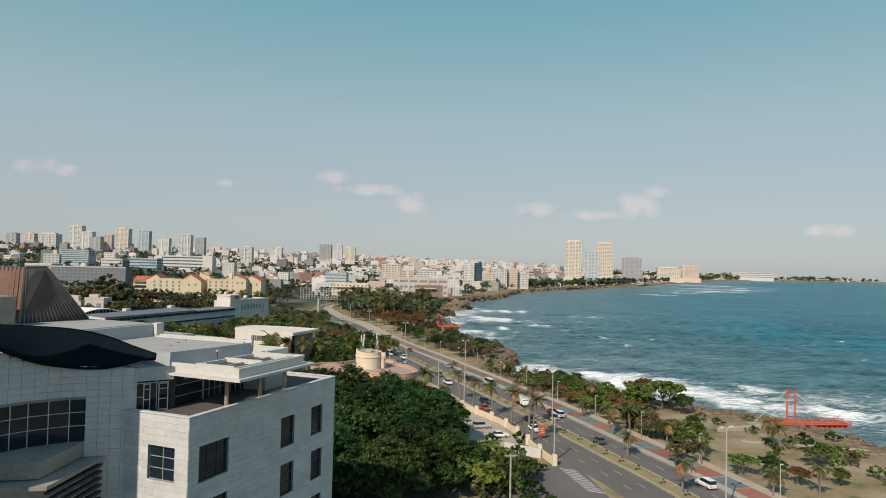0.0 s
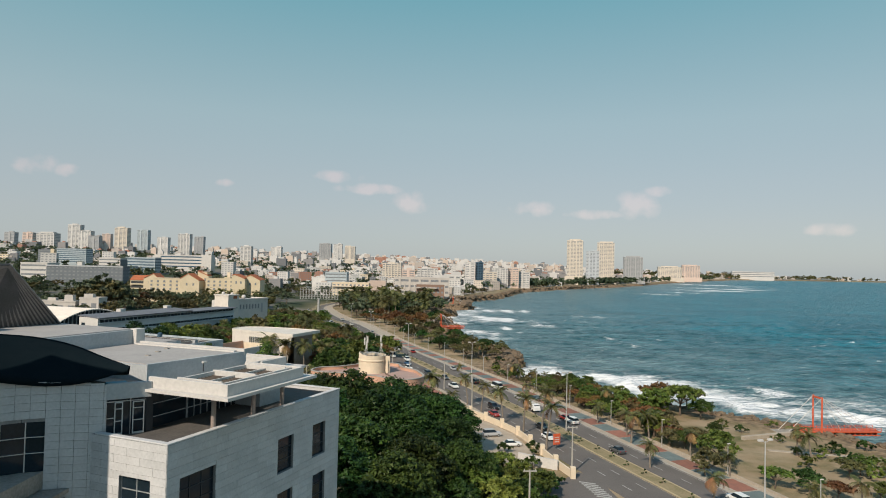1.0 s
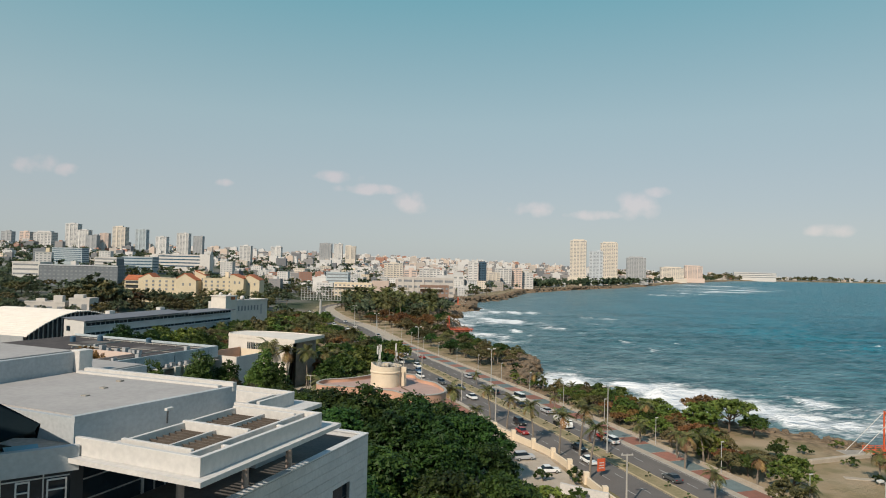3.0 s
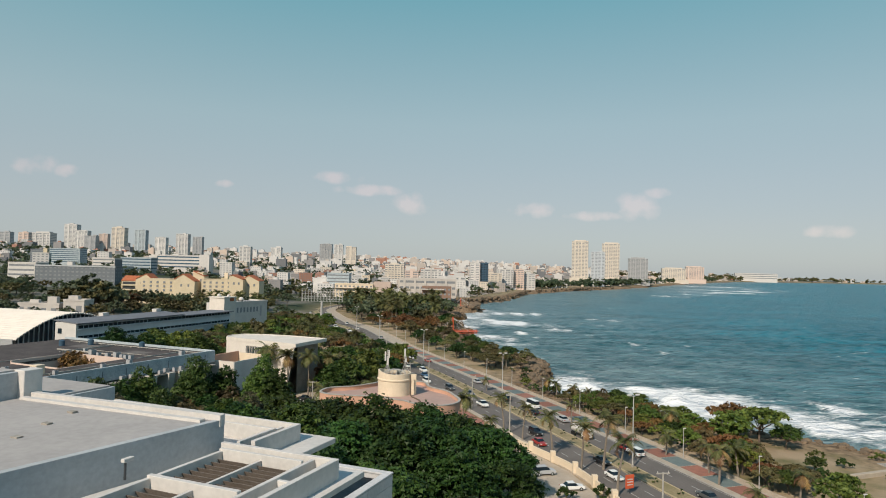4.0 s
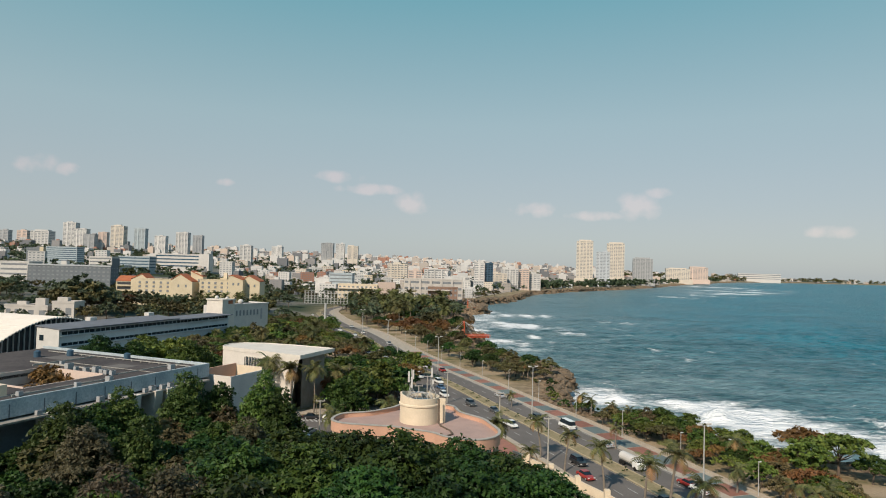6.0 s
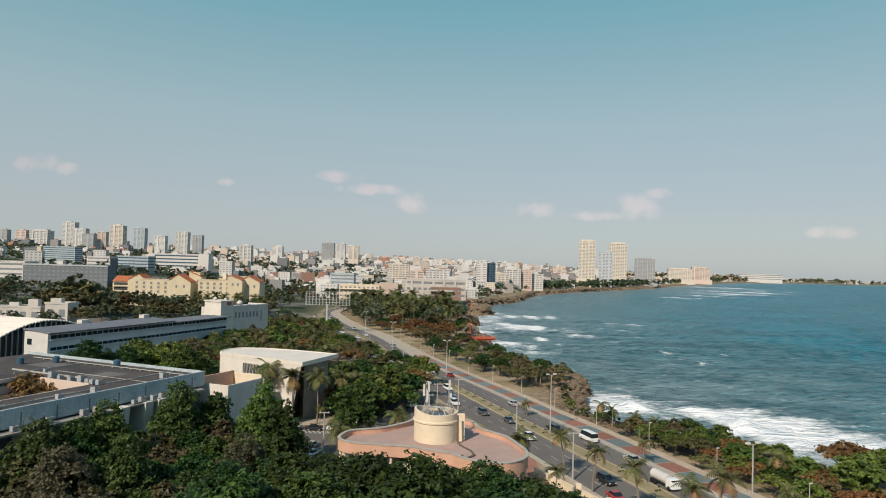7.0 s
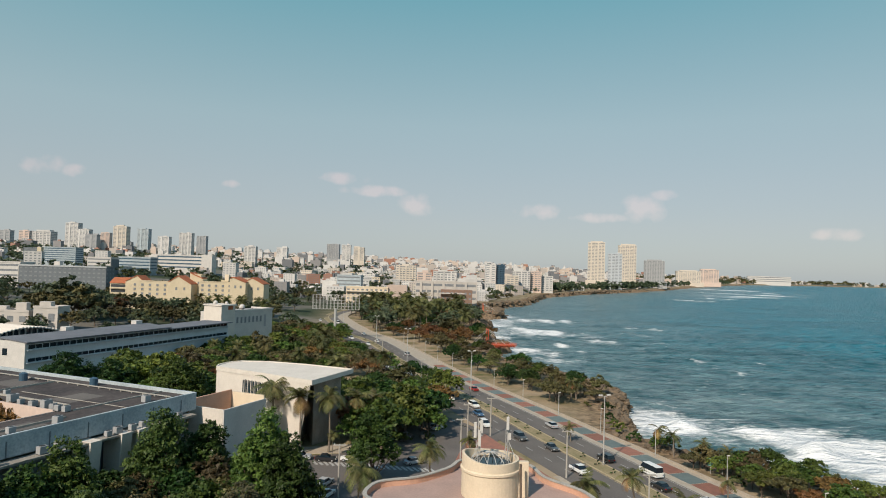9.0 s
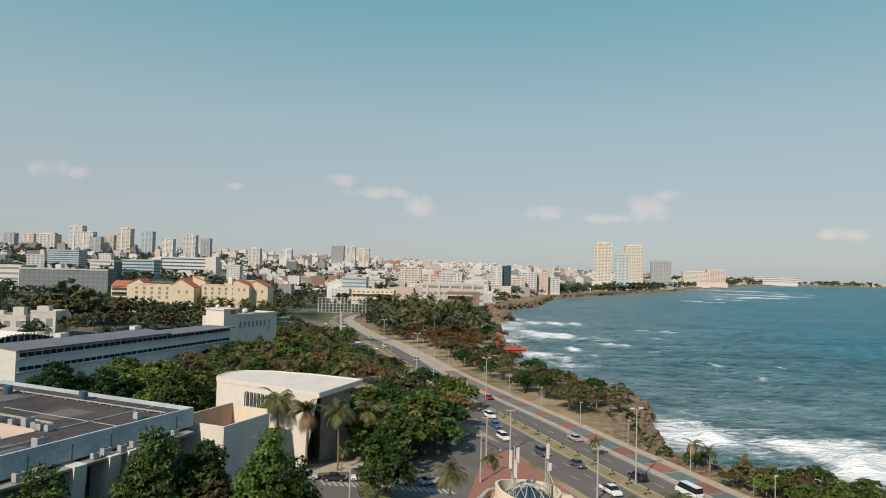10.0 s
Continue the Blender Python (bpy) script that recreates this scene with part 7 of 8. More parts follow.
for ob in FULL_TREES + NEAR_TREES + MID_TREES + MID_BRIGHT + FLAT_TREES + FAR_TREES + PALMS + PALM_SHORT + [RUST, OLIVE, GREY, BUSH, BUSH_B, PALM_DRY, PALM_FAR]:
    drop_model(ob)

# ---------------------------------------------------------------- road markings, paving, crossings
def road_point(s, off):
    """A place and heading on the road: s metres along the median line, off metres to its right."""
    i = min(int(s / 4.0), len(axis_line) - 2)
    a, b = axis_line[i], axis_line[i + 1]
    d = (b - a).normalized()
    p = a + d * (s - 4.0 * i)
    return p.x + d.y * off, p.y - d.x * off, math.degrees(math.atan2(d.y, d.x))


def s_of(y):
    return min(range(len(axis_line)), key=lambda i: abs(axis_line[i].y - y)) * 4.0


dash_me = bpy.data.meshes.new("lane_dash")
bm = boxes((-1.5, 1.5, -0.09, 0.09, 0, 0.006))
bm.to_mesh(dash_me)
bm.free()
dash_me.materials.append(M["marking"])
for off in (5.6, -4.9, -8.1):
    for k in range(50):
        x, y, a = road_point(70 + 8.5 * k, off)
        ob = part_mesh("lane_dash", dash_me, None, road)
        ob.matrix_basis = pose(x, y, 0.022, 0, 0, a)
part("edge_line", ribbon(bmesh.new(), axis_line, 8.75, 8.88, 0.0, 0.026), "marking", road)
part("edge_line", ribbon(bmesh.new(), axis_line, 2.25, 2.37, 0.0, 0.026), "yellowpaint", road)
part("edge_line", ribbon(bmesh.new(), axis_line, -2.27, -2.15, 0.0, 0.026), "yellowpaint", road)
for k in range(46):   # red and teal promenade panels
    s = 60 + 6.4 * k
    pts = [Vector(road_point(s + 0.2 + 1.55 * j, 0)[:2]) for j in range(5)]
    bm = ribbon(bmesh.new(), pts, 11.1, 15.6, 0.1, 0.163)
    part("paving_panel", bm, "redpave" if k % 2 else "tealpave", promenade, "red paving panel" if k % 2 else "teal paving panel")

side_street = part("side_street", prism(bmesh.new(), [(-13, 238), (-9, 250), (-24, 272), (-30, 268), (-34, 250), (-46, 232), (-66, 226), (-64, 208), (-50, 198), (-45, 186), (-36, 186), (-34, 204), (-24, 216)], -0.3, 0.035), "asphalt")
tagged(side_street, "grey asphalt side street and parking by the pavilion", "road", kind="structure")
side_street_b = part("entry_road", prism(bmesh.new(), [(31, 134), (28, 137), (22, 130), (6, 108), (-2, 92), (8, 92), (17, 104), (33, 112)], -0.3, 0.03), "asphalt")
tagged(side_street_b, "asphalt entry road joining the carriageway", "road", kind="structure")
# Pale ground out of view, added to bounce light up the stone walls.
forecourt = part("forecourt", prism(bmesh.new(), [(-60, -30), (30, -30), (22, 60), (2, 78), (-12, 82), (-34, 60)], -0.3, 0.05), "path")
tagged(forecourt, "unseen pale paving added to bounce light onto the stone building", "pavement", kind="structure")
pavement = part("pavement", prism(bmesh.new(), [(-2.3, 221), (-5.8, 231), (-13, 252), (-19.7, 236), (-22.5, 219), (-32, 204), (-33, 186), (-12, 184), (4, 190), (3.5, 206)], -0.3, 0.14), "redpave")
tagged(pavement, "worn red paving in front of the terrace house", "pavement", kind="structure")
parking = part("parking_yard", prism(bmesh.new(), [(23, 139), (18, 165), (9, 186), (4, 180), (9, 150), (14, 140)], -0.3, 0.03), "path")
tagged(parking, "dusty concrete yard behind a low wall", "yard", kind="structure")
pav_walk = part("garden_path", prism(bmesh.new(), [(-64, 229), (-38, 234), (-34, 240), (-40, 241), (-60, 234)], -0.3, 0.12), "path")
tagged(pav_walk, "pale footpath in front of the pavilion", "path", kind="structure")
lawn = part("lawn", prism(bmesh.new(), [(-60, 234.5), (-40, 241.5), (-44, 252), (-52, 246), (-62, 239)], -0.3, 0.06), "drygrass")
tagged(lawn, "mown lawn beside the pavilion", "lawn", kind="structure")


def crossing(x0, y0, x1, y1, n, length, turn, parent):
    for k in range(n):
        f = k / (n - 1)
        ob = part("crossing_stripe", boxes((-0.28, 0.28, -length / 2, length / 2, 0, 0.008)), "marking", parent)
        ob.matrix_basis = pose(x0 + (x1 - x0) * f, y0 + (y1 - y0) * f, 0.038, 0, 0, turn)


crossing(-50, 225.2, -25.5, 222.5, 22, 2.8, 28, side_street)
crossing(-20.5, 265, -14.3, 251.5, 13, 3.0, 20, side_street)
crossing(28.3, 130.5, 31.0, 117.5, 13, 3.2, 70, side_street_b)

# low boundary wall with piers beside the yard
wall_pts = [(26.0, 133), (24.2, 140), (20.6, 158), (17.8, 167.3), (12.2, 178.5), (6.0, 190), (1.0, 199)]
yard_wall = part("yard_wall", ribbon(bmesh.new(), spline(wall_pts, 3.0), -0.2, 0.2, -0.3, 1.5), "cream")
tagged(yard_wall, "low cream boundary wall with piers along the road", "wall", kind="structure")
for p in spline(wall_pts, 8.0):
    part("pier", boxes((p.x - 0.5, p.x + 0.5, p.y - 0.5, p.y + 0.5, -0.3, 2.3), bev=0.04), "cream", yard_wall)
white_wall = part("white_wall", ribbon(bmesh.new(), spline([(16.5, 143), (20, 140.5), (24.8, 137.5)], 1.5), -0.25, 0.25, -0.3, 2.0), "white")
tagged(white_wall, "curved white garden wall end", "wall", kind="structure")
sign = thing("road_sign", "small orange-red roadside sign board on a post", "sign", pose(26.6, 153.5, 0, 0, 0, 20))
part("post", boxes((-0.06, 0.06, -0.06, 0.06, -0.2, 1.0)), "darkframe", sign)
part("board", boxes((-0.9, 0.9, -0.08, 0.08, 0.9, 3.4), bev=0.03), "orange", sign)
for z in (1.5, 2.0, 2.5):
    part("text_bar", boxes((-0.6, 0.6, -0.1, -0.08, z, z + 0.18)), "white", sign)
sign = thing("road_sign", "pale green sign board beside the promenade", "sign", pose(33.5, 226, 0, 0, 0, -10))
part("post", boxes((-1.2, -1.1, -0.05, 0.05, -0.2, 2.6), (1.1, 1.2, -0.05, 0.05, -0.2, 2.6)), "lampmetal", sign)
part("board", boxes((-1.8, 1.8, -0.06, 0.06, 1.6, 3.2), bev=0.02), material("green_board", (0.22, 0.50, 0.42), (0.18, 0.42, 0.36), 1), sign)

# ---------------------------------------------------------------- street lamps and poles
def lamp_model():
    ob = thing("street_lamp", "tall grey twin-headed street lamp on the median", "street lamp", group="median street lamps")
    bm = bmesh.new()
    cyl(bm, (0, 0, -0.3), (0, 0, 14.6), 0.17, 0.09, 8)
    part("pole", bm, "lampmetal", ob)
    for s in (-1, 1):
        bm = bmesh.new()
        cyl(bm, (0, 0, 14.4), (s * 1.0, 0, 14.75), 0.05, 0.05, 6)
        arm = part("arm", bm, "lampmetal", ob)
        part("lamp_head", boxes((s * 1.0 - 0.42, s * 1.0 + 0.42, -0.25, 0.25, 14.65, 14.95), bev=0.05), "white", arm)
    bm = bmesh.new()
    cyl(bm, (0, 0, -0.1), (0, 0, 0.5), 0.3, 0.3, 8)
    part("base", bm, "concrete", ob)
    return ob


def pole_model():
    ob = thing("utility_pole", "pale concrete roadside pole with a short crossarm", "pole", group="roadside poles")
    bm = bmesh.new()
    cyl(bm, (0, 0, -0.3), (0, 0, 9.4), 0.2, 0.13, 8)
    part("pole", bm, "kerb", ob)
    part("crossarm", boxes((-1.1, 1.1, -0.07, 0.07, 9.1, 9.3)), "kerb", ob)
    for s in (-0.9, 0.9):
        bm = bmesh.new()
        cyl(bm, (s, 0, 9.3), (s, 0, 9.55), 0.05, 0.05, 6)
        part("insulator", bm, "white", ob)
    return ob


def small_lamp_model():
    ob = thing("promenade_lamp", "slim grey promenade lamp with a single head", "street lamp", group="promenade lamps")
    bm = bmesh.new()
    cyl(bm, (0, 0, -0.3), (0, 0, 6.3), 0.1, 0.06, 6)
    part("pole", bm, "lampmetal", ob)
    part("lamp_head", boxes((-0.6, 0.1, -0.12, 0.12, 6.25, 6.42), bev=0.03), "white", ob)
    return ob


lm, pm, sm = lamp_model(), pole_model(), small_lamp_model()
for y in (106, 167.5, 229.9, 296, 362, 430, 500):
    x, y, a = road_point(s_of(y), 1.3)
    copy_thing(lm, pose(x, y, 0.15, 0, 0, 20))
for x, y in ((26.5, 136.2), (9.2, 194.5), (-11.8, 250.6), (-17.8, 242.7), (-31.2, 312.4), (-50, 366), (-19.8, 227.8), (1.2, 220.5), (13.8, 108), (-56.3, 234.8), (-42, 206)):
    copy_thing(pm, pose(x, y, 0, 0, 0, 8))
for k in range(17):
    x, y, a = road_point(s_of(112) + 21 * k, 16.4)
    copy_thing(sm, pose(x, y, 0.12, 0, 0, a + 90))
for ob in (lm, pm, sm):
    drop_model(ob)

# ---------------------------------------------------------------- orange cable-stayed lookouts
def lookout(x, y, z, turn, label):
    ob = thing("lookout_platform", label, "lookout", pose(x, y, z, 0, 0, turn), group="orange lookouts")
    part("deck", boxes((-3, 19, -1.6, 1.6, 0.0, 0.3), bev=0.03), "orange", ob, "orange walkway deck")
    for s in (-1.55, 1.55):
        for h in (0.75, 1.2):
            bm = bmesh.new()
            cyl(bm, (-3, s, h), (19, s, h), 0.06, 0.06, 5)
            part("rail", bm, "orange", ob)
        for k in range(15):
            part("rail_post", boxes((-3 + 22 * k / 14 - 0.05, -3 + 22 * k / 14 + 0.05, s - 0.05, s + 0.05, 0.3, 1.22)), "orange", ob)
        bm = bmesh.new()
        cyl(bm, (2.5, s * 1.15, -3.5), (2.5, s * 1.15, 9.2), 0.24, 0.2, 8)
        part("mast", bm, "orange", ob, "orange steel mast")
        for q in (8, 13, 18.5):
            bm = bmesh.new()
            cyl(bm, (2.5, s * 1.15, 9.0), (q, s, 0.4), 0.06, 0.06, 5)
            part("stay_cable", bm, "white", ob, "pale stay cable")
        bm = bmesh.new()
        cyl(bm, (2.5, s * 1.15, 9.0), (-7.5, s * 1.2, -0.6), 0.07, 0.07, 5)
        part("back_stay", bm, "white", ob)
    part("crossbeam", boxes((2.3, 2.7, -1.8, 1.8, 8.6, 9.0)), "orange", ob)
    part("truss", boxes((-3, 19, -1.4, -1.2, -0.9, -0.7), (-3, 19, 1.2, 1.4, -0.9, -0.7), *[(-3 + 1.5 * k, -2.9 + 1.5 * k, -1.35, 1.35, -0.9, 0.0) for k in range(15)]), "orange", ob)
    part("abutment", boxes((-9, -2, -2.4, 2.4, -4, -0.1), bev=0.1), "concrete", ob, "concrete abutment")
    return ob


lookout(96.5, 174.0, 0.2, 4, "orange steel cable-stayed lookout over the sea")
lookout(-2.0, 444, -0.6, 12, "orange cable-stayed lookout on the rocks")
lookout(12, 712, -1.0, 10, "far orange lookout on the point")

# masonry by the lookout
ruin = thing("sea_wall", "pale broken concrete sea wall on the rocks", "wall", pose(84, 168, -0.5, 0, 0, 20))
part("wall", boxes((-10, 9, -0.5, 0.5, -1, 1.4), bev=0.08), "path", ruin)
part("slab", boxes((-8, 10, -5, -1.2, -1, 0.3), bev=0.08), "path", ruin)
ramp = thing("concrete_ramp", "pale concrete steps and ramp near the shore", "ramp", pose(90, 152, -0.4, 0, 0, -12))
for k in range(4):
    part("step", boxes((-14, 14, -1.6 * k, -1.6 * k + 1.5, -1, 0.5 - 0.14 * k), bev=0.04), "path", ramp)

def rocks(name, label, mat, n, yr, size, band, seed):
    """Broken coral rocks along the water's edge, past counting."""
    rr = np.random.default_rng(seed)
    ball = bmesh.new()
    bmesh.ops.create_icosphere(ball, subdivisions=1, radius=1.0)
    bv = np.array([v.co[:] for v in ball.verts])
    bf = np.array([[v.index for v in f.verts] for f in ball.faces])
    ball.free()
    V, F, got = [], [], 0
    while got < n:
        i = rr.integers(0, len(SHORE) - 1)
        a, b = SHORE_NP[i], SHORE_NP[i + 1]
        p = a + (b - a) * rr.random()
        d = (b - a) / np.hypot(*(b - a))
        off = rr.uniform(*band)
        p = p + np.array([-d[1], d[0]]) * off
        if not yr[0] < p[1] < yr[1]:
            continue
        z = float(ground_z(p[:1], p[1:])[0])
        s = rr.uniform(*size)
        v = bv * (0.75 + 0.5 * rr.random((len(bv), 1))) * s * np.array([1, 1, 0.6])
        F.append(bf + got * len(bv))
        V.append(v + np.array([p[0], p[1], z + 0.1 * s]))
        got += 1
    me_r = bpy.data.meshes.new(name)
    me_r.from_pydata(np.concatenate(V).tolist(), [], np.concatenate(F).tolist())
    tagged(part_mesh(name, me_r, mat), label, "rocks", kind="stuff")


rocks("shore_rocks", "broken brown coral rocks along the water's edge", "rock", 900, (100, 460), (0.4, 1.5), (-1.0, 9.0), 4)
rocks("shore_boulders", "brown weathered boulders on the low cliffs", "rock", 320, (230, 700), (0.7, 1.9), (-1.5, 5.0), 5)
rocks("shore_boulders", "low brown rocks along the far shore", "rock", 420, (700, 1700), (2.0, 6.0), (-7.0, 6.0), 6)

# ---------------------------------------------------------------- bare billboard frame
bill = thing("billboard_frame", "empty steel billboard frame on a round post", "billboard", pose(-84.5, 446.5, 0))
bm = bmesh.new()
cyl(bm, (0, 0, -1), (0, 0, 17.2), 0.8, 0.7, 12)
part("post", bm, "lampmetal", bill)
for z in (16.6, 18.2, 19.8, 21.4, 23.0, 24.5):
    part("rail", boxes((-13.2, 13.2, -0.15, 0.15, z, z + 0.16)), "lampmetal", bill)
for k in range(14):
    x = -13 + 2 * k
    part("upright", boxes((x - 0.07, x + 0.07, -0.15, 0.15, 16.6, 24.8)), "lampmetal", bill)
    part("brace", boxes((x - 0.1, x + 0.1, 0.15, 2.2, 16.6, 16.8), (x - 0.1, x + 0.1, 2.0, 2.2, 16.6, 24.0)), "lampmetal", bill)

# ---------------------------------------------------------------- vehicles
def paint_material():
    m = bpy.data.materials.new("car_paint")
    m.use_nodes = True
    n, l = m.node_tree.nodes, m.node_tree.links
    info = n.new("ShaderNodeObjectInfo")
    b = n["Principled BSDF"]
    l.new(info.outputs["Color"], b.inputs["Base Color"])
    b.inputs["Roughness"].default_value, b.inputs["Coat Weight"].default_value = 0.35, 0.4
    return m


M["paint"] = paint_material()
M["headlight"] = material("lamp_glass", (0.75, 0.75, 0.72), None, 3, 0.15)
M["taillight"] = material("red_lamp", (0.40, 0.02, 0.02), None, 3, 0.2)


def profile_mesh(prof, w, taper=0.12):
    """A body from a side outline (x, z), narrowed towards its top."""
    bm = bmesh.new()
    zs = [z for _, z in prof]
    lo, hi = min(zs), max(zs)
    sides = []
    for s in (-1, 1):
        sides.append([bm.verts.new((x, s * (w / 2) * (1 - taper * (z - lo) / (hi - lo)), z)) for x, z in prof])
    k = len(prof)
    bm.faces.new(sides[0])
    bm.faces.new(sides[1][::-1])
    for i in range(k):
        j = (i + 1) % k
        bm.faces.new((sides[0][j], sides[0][i], sides[1][i], sides[1][j]))
    bmesh.ops.recalc_face_normals(bm, faces=bm.faces)
    bmesh.ops.bevel(bm, geom=list(bm.edges), offset=0.06, segments=1, affect="EDGES")
    return bm


def car_model(kind):
    ob = thing(kind, "", "car")
    if kind == "sedan":
        L, W = 4.5, 1.75
        body = [(-2.2, 0.3), (-2.25, 0.85), (-1.5, 0.95), (1.0, 0.92), (2.1, 0.78), (2.2, 0.3)]
        cab = [(-1.55, 0.92), (-1.0, 1.42), (0.25, 1.44), (0.95, 0.92)]
    elif kind == "suv":
        L, W = 4.6, 1.85
        body = [(-2.25, 0.35), (-2.3, 1.05), (1.1, 1.08), (2.15, 0.98), (2.25, 0.35)]
        cab = [(-2.2, 1.05), (-1.95, 1.72), (0.4, 1.74), (1.1, 1.06)]
    elif kind == "hatchback":
        L, W = 3.8, 1.65
        body = [(-1.85, 0.3), (-1.9, 0.9), (0.9, 0.92), (1.8, 0.78), (1.88, 0.3)]
        cab = [(-1.8, 0.9), (-1.45, 1.45), (0.2, 1.47), (0.9, 0.9)]
    elif kind == "minibus":
        L, W = 5.6, 2.0
        body = [(-2.8, 0.35), (-2.8, 1.25), (2.5, 1.25), (2.8, 1.0), (2.8, 0.35)]
        cab = [(-2.78, 1.24), (-2.7, 2.3), (1.7, 2.32), (2.45, 1.24)]
    else:
        L, W = 5.2, 1.9
        body = [(-2.6, 0.45), (-2.6, 1.05), (0.2, 1.08), (1.4, 1.1), (2.5, 1.0), (2.6, 0.45)]
        cab = [(-0.5, 1.08), (-0.3, 1.75), (0.9, 1.77), (1.5, 1.1)]
    part("body", profile_mesh(body, W, 0.06), "paint", ob)
    part("cabin_glass", profile_mesh(cab, W * 0.93, 0.16), "glass", ob)
    top = max(z for _, z in cab)
    xs = [x for x, z in cab if z > top - 0.1]
    part("roof_panel", boxes((min(xs) - 0.05, max(xs) + 0.05, -W * 0.38, W * 0.38, top - 0.03, top + 0.03), bev=0.02), "paint", ob)
    for x in (-L * 0.30, L * 0.31):
        for s in (-1, 1):
            bm = bmesh.new()
            cyl(bm, (x, s * (W / 2 - 0.2), 0.33), (x, s * (W / 2 + 0.02), 0.33), 0.33, 0.33, 12)
            wh = part("wheel", bm, "tyre", ob)
            bm = bmesh.new()
            cyl(bm, (x, s * (W / 2), 0.33), (x, s * (W / 2 + 0.035), 0.33), 0.19, 0.19, 8)
            part("rim", bm, "frame", wh)
    for s in (-1, 1):
        x1, x0 = max(x for x, _ in body), min(x for x, _ in body)
        part("headlight", boxes((x1 - 0.12, x1 + 0.01, s * W * 0.36 - 0.18, s * W * 0.36 + 0.18, 0.62, 0.78)), "headlight", ob)
        part("tail_light", boxes((x0 + 0.0, x0 + 0.06, s * W * 0.38 - 0.14, s * W * 0.38 + 0.14, 0.68, 0.86)), "taillight", ob)
    if kind == "pickup":
        part("load_bed", boxes((-2.4, -0.6, -0.75, 0.75, 1.02, 1.1)), "darkframe", ob)
    return ob


CARS = {k: car_model(k) for k in ("sedan", "suv", "hatchback", "minibus", "pickup")}
PAINTS = {"white": (0.72, 0.72, 0.70), "silver": (0.40, 0.41, 0.42), "black": (0.02, 0.02, 0.022), "dark grey": (0.07, 0.075, 0.08), "red": (0.30, 0.025, 0.02), "blue": (0.04, 0.10, 0.20)}


def park(kind, color, x, y, turn, group="traffic on the road", what="on the carriageway", z=0.03):
    ob = copy_thing(CARS[kind], pose(x, y, z, 0, 0, turn))
    tagged(ob, f"{color} {kind} {what}", "car", group)
    for o in ob.children:
        if o.name.startswith(("body", "roof_panel")):
            o.color = (*PAINTS[color], 1)
    return ob


rc = random.Random(77)
TRAFFIC = [(118, 7.3, "suv", "white"), (176, 7.3, "suv", "white"), (181, 7.3, "sedan", "red"), (150, 3.7, "sedan", "dark grey"), (163, -6.5, "sedan", "white"), (172, -3.4, "sedan", "black"), (186, -9.8, "sedan", "red"), (196, -6.5, "suv", "black"), (205, 7.3, "sedan", "silver"), (212, 3.7, "sedan", "black"), (222, 7.3, "minibus", "white"), (226, -6.5, "pickup", "white"), (233, 3.7, "suv", "black"), (241, -3.4, "sedan", "dark grey"), (252, -6.5, "suv", "dark grey"), (262, -9.8, "suv", "white"), (258, 7.3, "sedan", "silver"), (275, -6.5, "sedan", "blue"), (284, -3.4, "suv", "white"), (297, -6.5, "minibus", "white"), (306, 7.3, "sedan", "red"), (315, 3.7, "sedan", "white"), (318, -3.4, "sedan", "black"), (332, -6.5, "sedan", "white"), (340, 7.3, "sedan", "white"), (352, 3.7, "sedan", "dark grey"), (356, -9.8, "sedan", "silver"), (371, -6.5, "minibus", "white"), (379, -3.4, "sedan", "white"), (388, 7.3, "suv", "silver"), (402, -6.5, "sedan", "red"), (411, -9.8, "sedan", "black"), (424, -3.4, "sedan", "white"), (436, 3.7, "sedan", "white"), (452, -6.5, "suv", "white"), (470, 7.3, "sedan", "white"), (490, -6.5, "sedan", "silver"), (512, -3.4, "sedan", "white"), (540, 3.7, "minibus", "white"), (560, -6.5, "sedan", "white")]
for y, off, kind, color in TRAFFIC:
    x, yy, a = road_point(s_of(y) + rc.uniform(-1.5, 1.5), off)
    park(kind, color, x, yy, a if off > 0 else a + 180)
for x, y, a, kind, color in ((-53.5, 227.2, 2, "suv", "silver"), (-48.0, 226.6, 0, "sedan", "black"), (-43.2, 227.3, 182, "hatchback", "white"), (-37.2, 229.5, 20, "pickup", "dark grey"), (-25.0, 255.5, 62, "suv", "white"), (-33, 246, 40, "suv", "dark grey"), (-45.5, 212, 70, "sedan", "silver"), (-44.2, 206, 70, "sedan", "white"), (-50, 205.5, 75, "sedan", "blue"), (-29.5, 226.5, 30, "sedan", "silver"), (16.4, 154.7, 10, "sedan", "white"), (12.5, 163, 15, "suv", "silver"), (33, 106, 50, "suv", "blue"), (-31, 262, 60, "suv", "black")):
    park(kind, color, x, y, a, "parked cars", "parked at the kerb")
for ob in CARS.values():
    drop_model(ob)


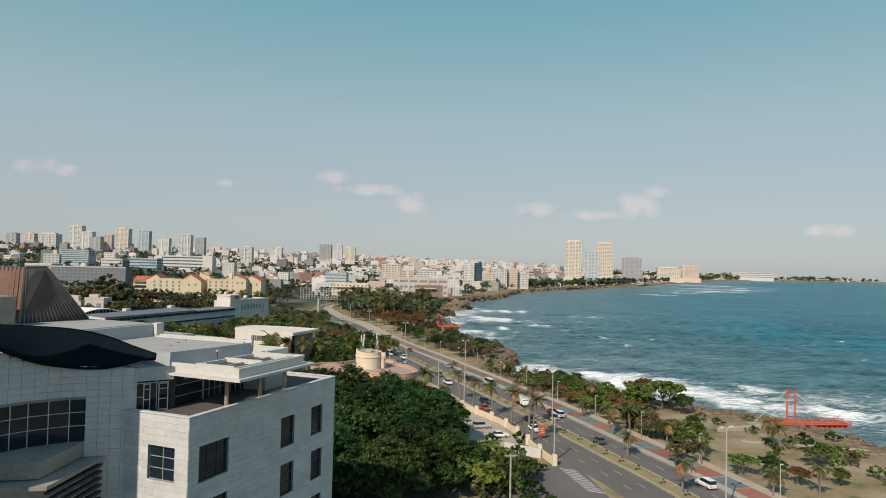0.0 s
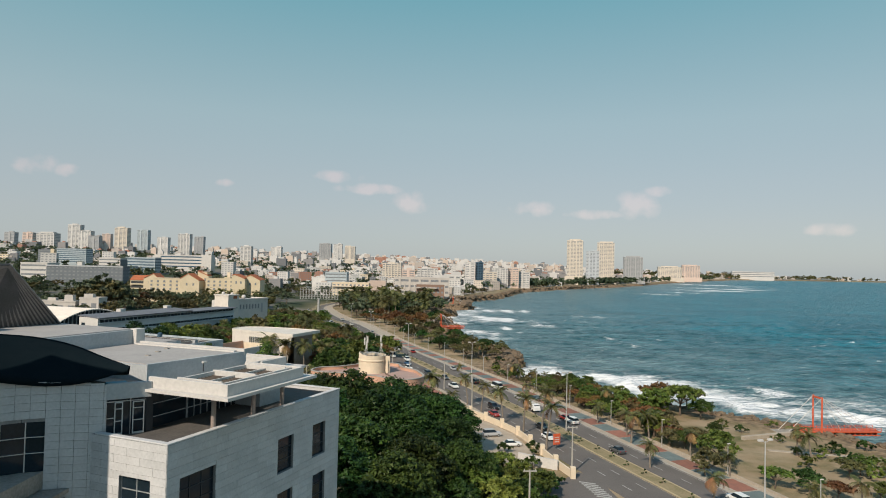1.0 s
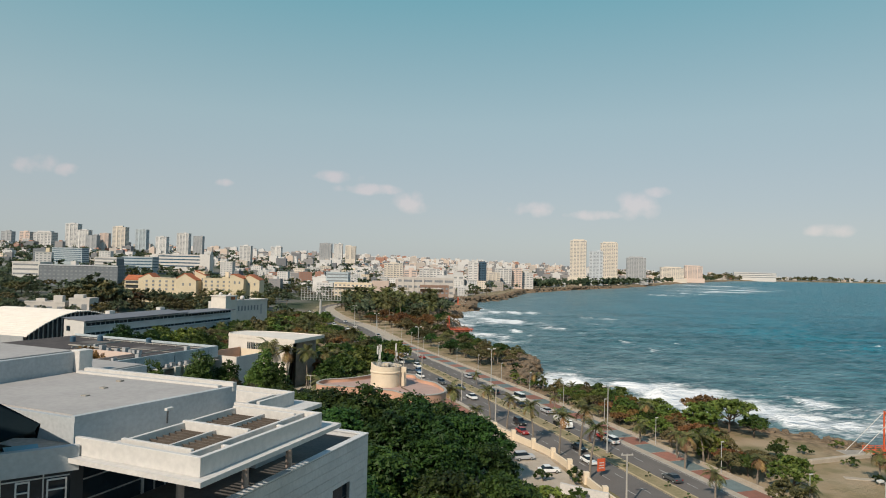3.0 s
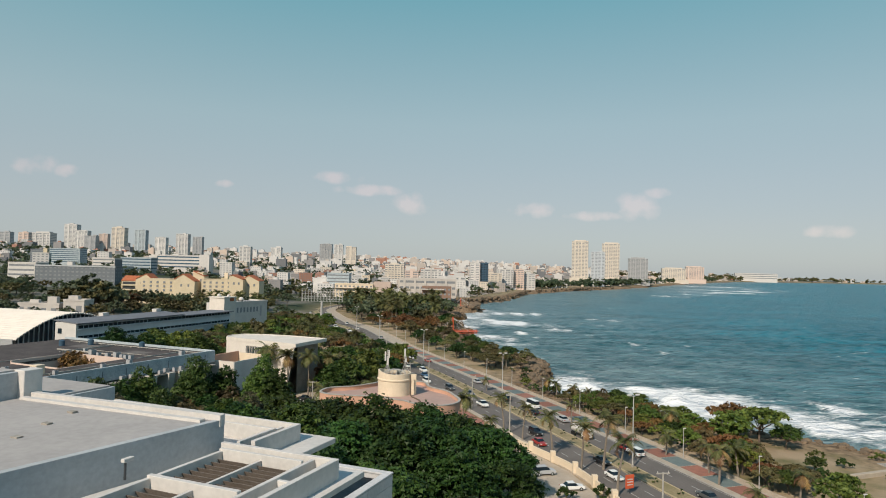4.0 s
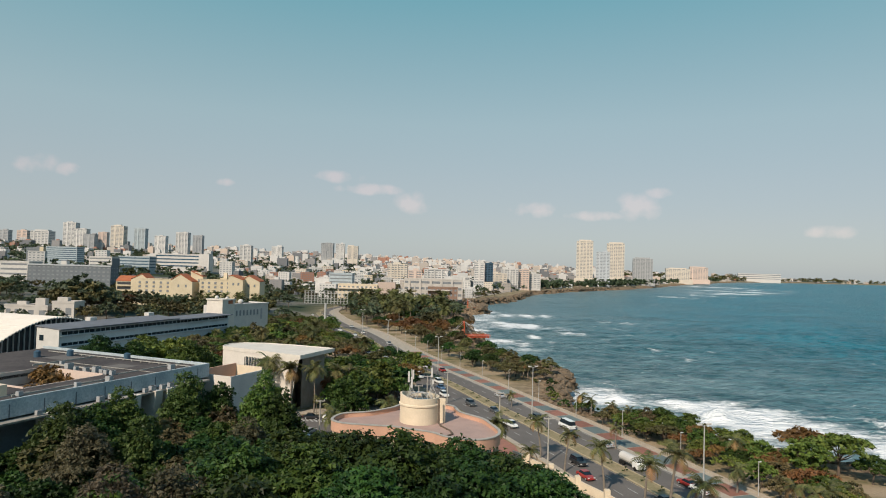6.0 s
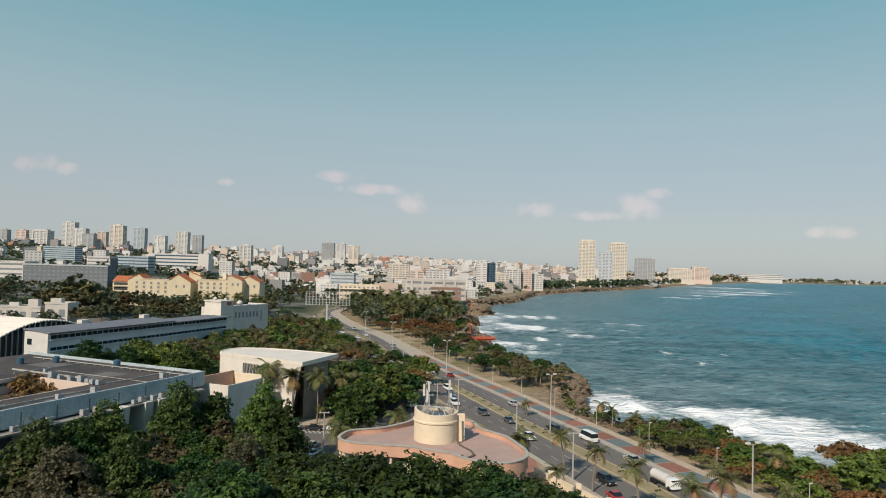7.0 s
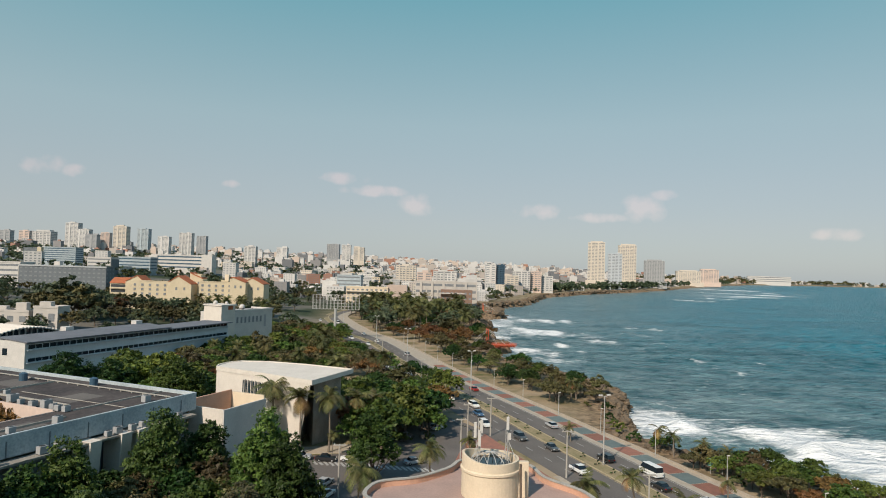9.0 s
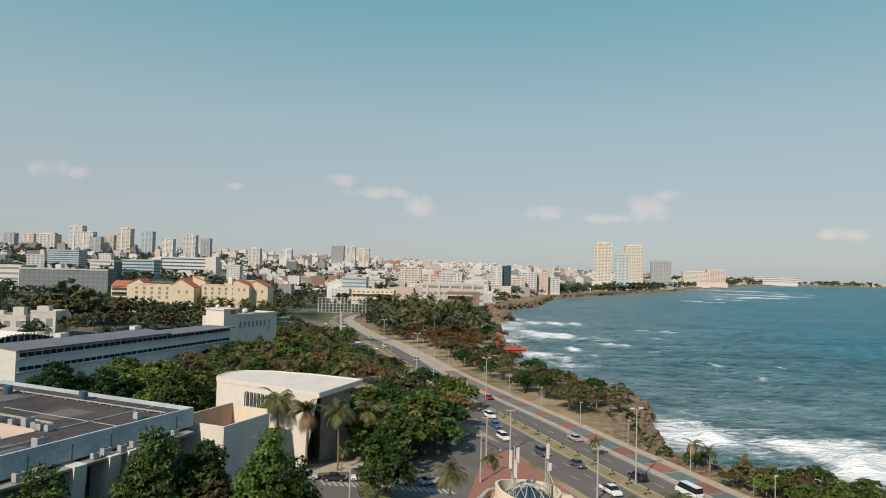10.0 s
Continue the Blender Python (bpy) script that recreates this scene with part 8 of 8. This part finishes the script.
def lorry(x, y, a, label, color):
    ob = thing("lorry", label, "lorry", pose(x, y, 0.03, 0, 0, a))
    o = part("cab", profile_mesh([(1.6, 0.5), (1.6, 2.2), (2.9, 2.2), (3.5, 1.4), (3.6, 0.5)], 2.1, 0.05), "paint", ob)
    o.color = (*color, 1)
    part("windscreen", boxes((3.05, 3.2, -0.85, 0.85, 1.45, 2.05)), "glass", ob)
    bm = bmesh.new()
    cyl(bm, (-3.2, 0, 1.6), (1.3, 0, 1.6), 0.95, 0.95, 14)
    part("tank", bm, "white", ob, "white tank body")
    part("chassis", boxes((-3.3, 3.2, -0.5, 0.5, 0.55, 0.75)), "darkframe", ob)
    for q in (-2.6, -1.6, 2.5):
        for s in (-1, 1):
            bm = bmesh.new()
            cyl(bm, (q, s * 0.75, 0.45), (q, s * 1.05, 0.45), 0.45, 0.45, 12)
            part("wheel", bm, "tyre", ob)
    return ob


x, y, a = road_point(s_of(192), 3.7)
lorry(x, y, a + 180, "white tanker lorry on the carriageway", (0.7, 0.7, 0.68))


def bus(x, y, a, label):
    ob = thing("bus", label, "bus", pose(x, y, 0.03, 0, 0, a))
    part("body", boxes((-5, 5, -1.2, 1.2, 0.5, 2.9), bev=0.15), "white", ob)
    for s in (-1, 1):
        part("side_window", boxes((-4.6, 4.4, s * 1.2 - 0.03, s * 1.2 + 0.03, 1.6, 2.5)), "glass", ob)
        for q in (-3.2, 3.2):
            bm = bmesh.new()
            cyl(bm, (q, s * 0.9, 0.5), (q, s * 1.22, 0.5), 0.5, 0.5, 12)
            part("wheel", bm, "tyre", ob)
    part("windscreen", boxes((4.97, 5.03, -1.05, 1.05, 1.3, 2.6)), "glass", ob)
    part("roof_unit", boxes((-2, 1, -0.7, 0.7, 2.9, 3.1), bev=0.04), "fascia", ob)
    return ob


x, y, a = road_point(s_of(325), -9.6)
bus(x, y, a + 180, "white city bus at the kerb")

# median planting
bush_rng = random.Random(3)
for k in range(60):
    x, y, a = road_point(80 + 6.2 * k + bush_rng.uniform(-1.5, 1.5), bush_rng.uniform(-0.4, 0.4))
    ob = thing("median_shrub", "small dark clipped shrub on the median", "shrub", pose(x, y, 0.17), group="median shrubs")
    if k == 0:
        shrub_me = leaf_mesh("shrub_leaves", [(0, 0, 0.35, 0.5, 0.5, 0.4), (0.2, 0.1, 0.6, 0.35, 0.35, 0.3)], 0.14, [70, 50], 3, "leaf")
    part_mesh("leaves", shrub_me, None, ob)
    part("stem", boxes((-0.05, 0.05, -0.05, 0.05, -0.05, 0.4)), "bark", ob)
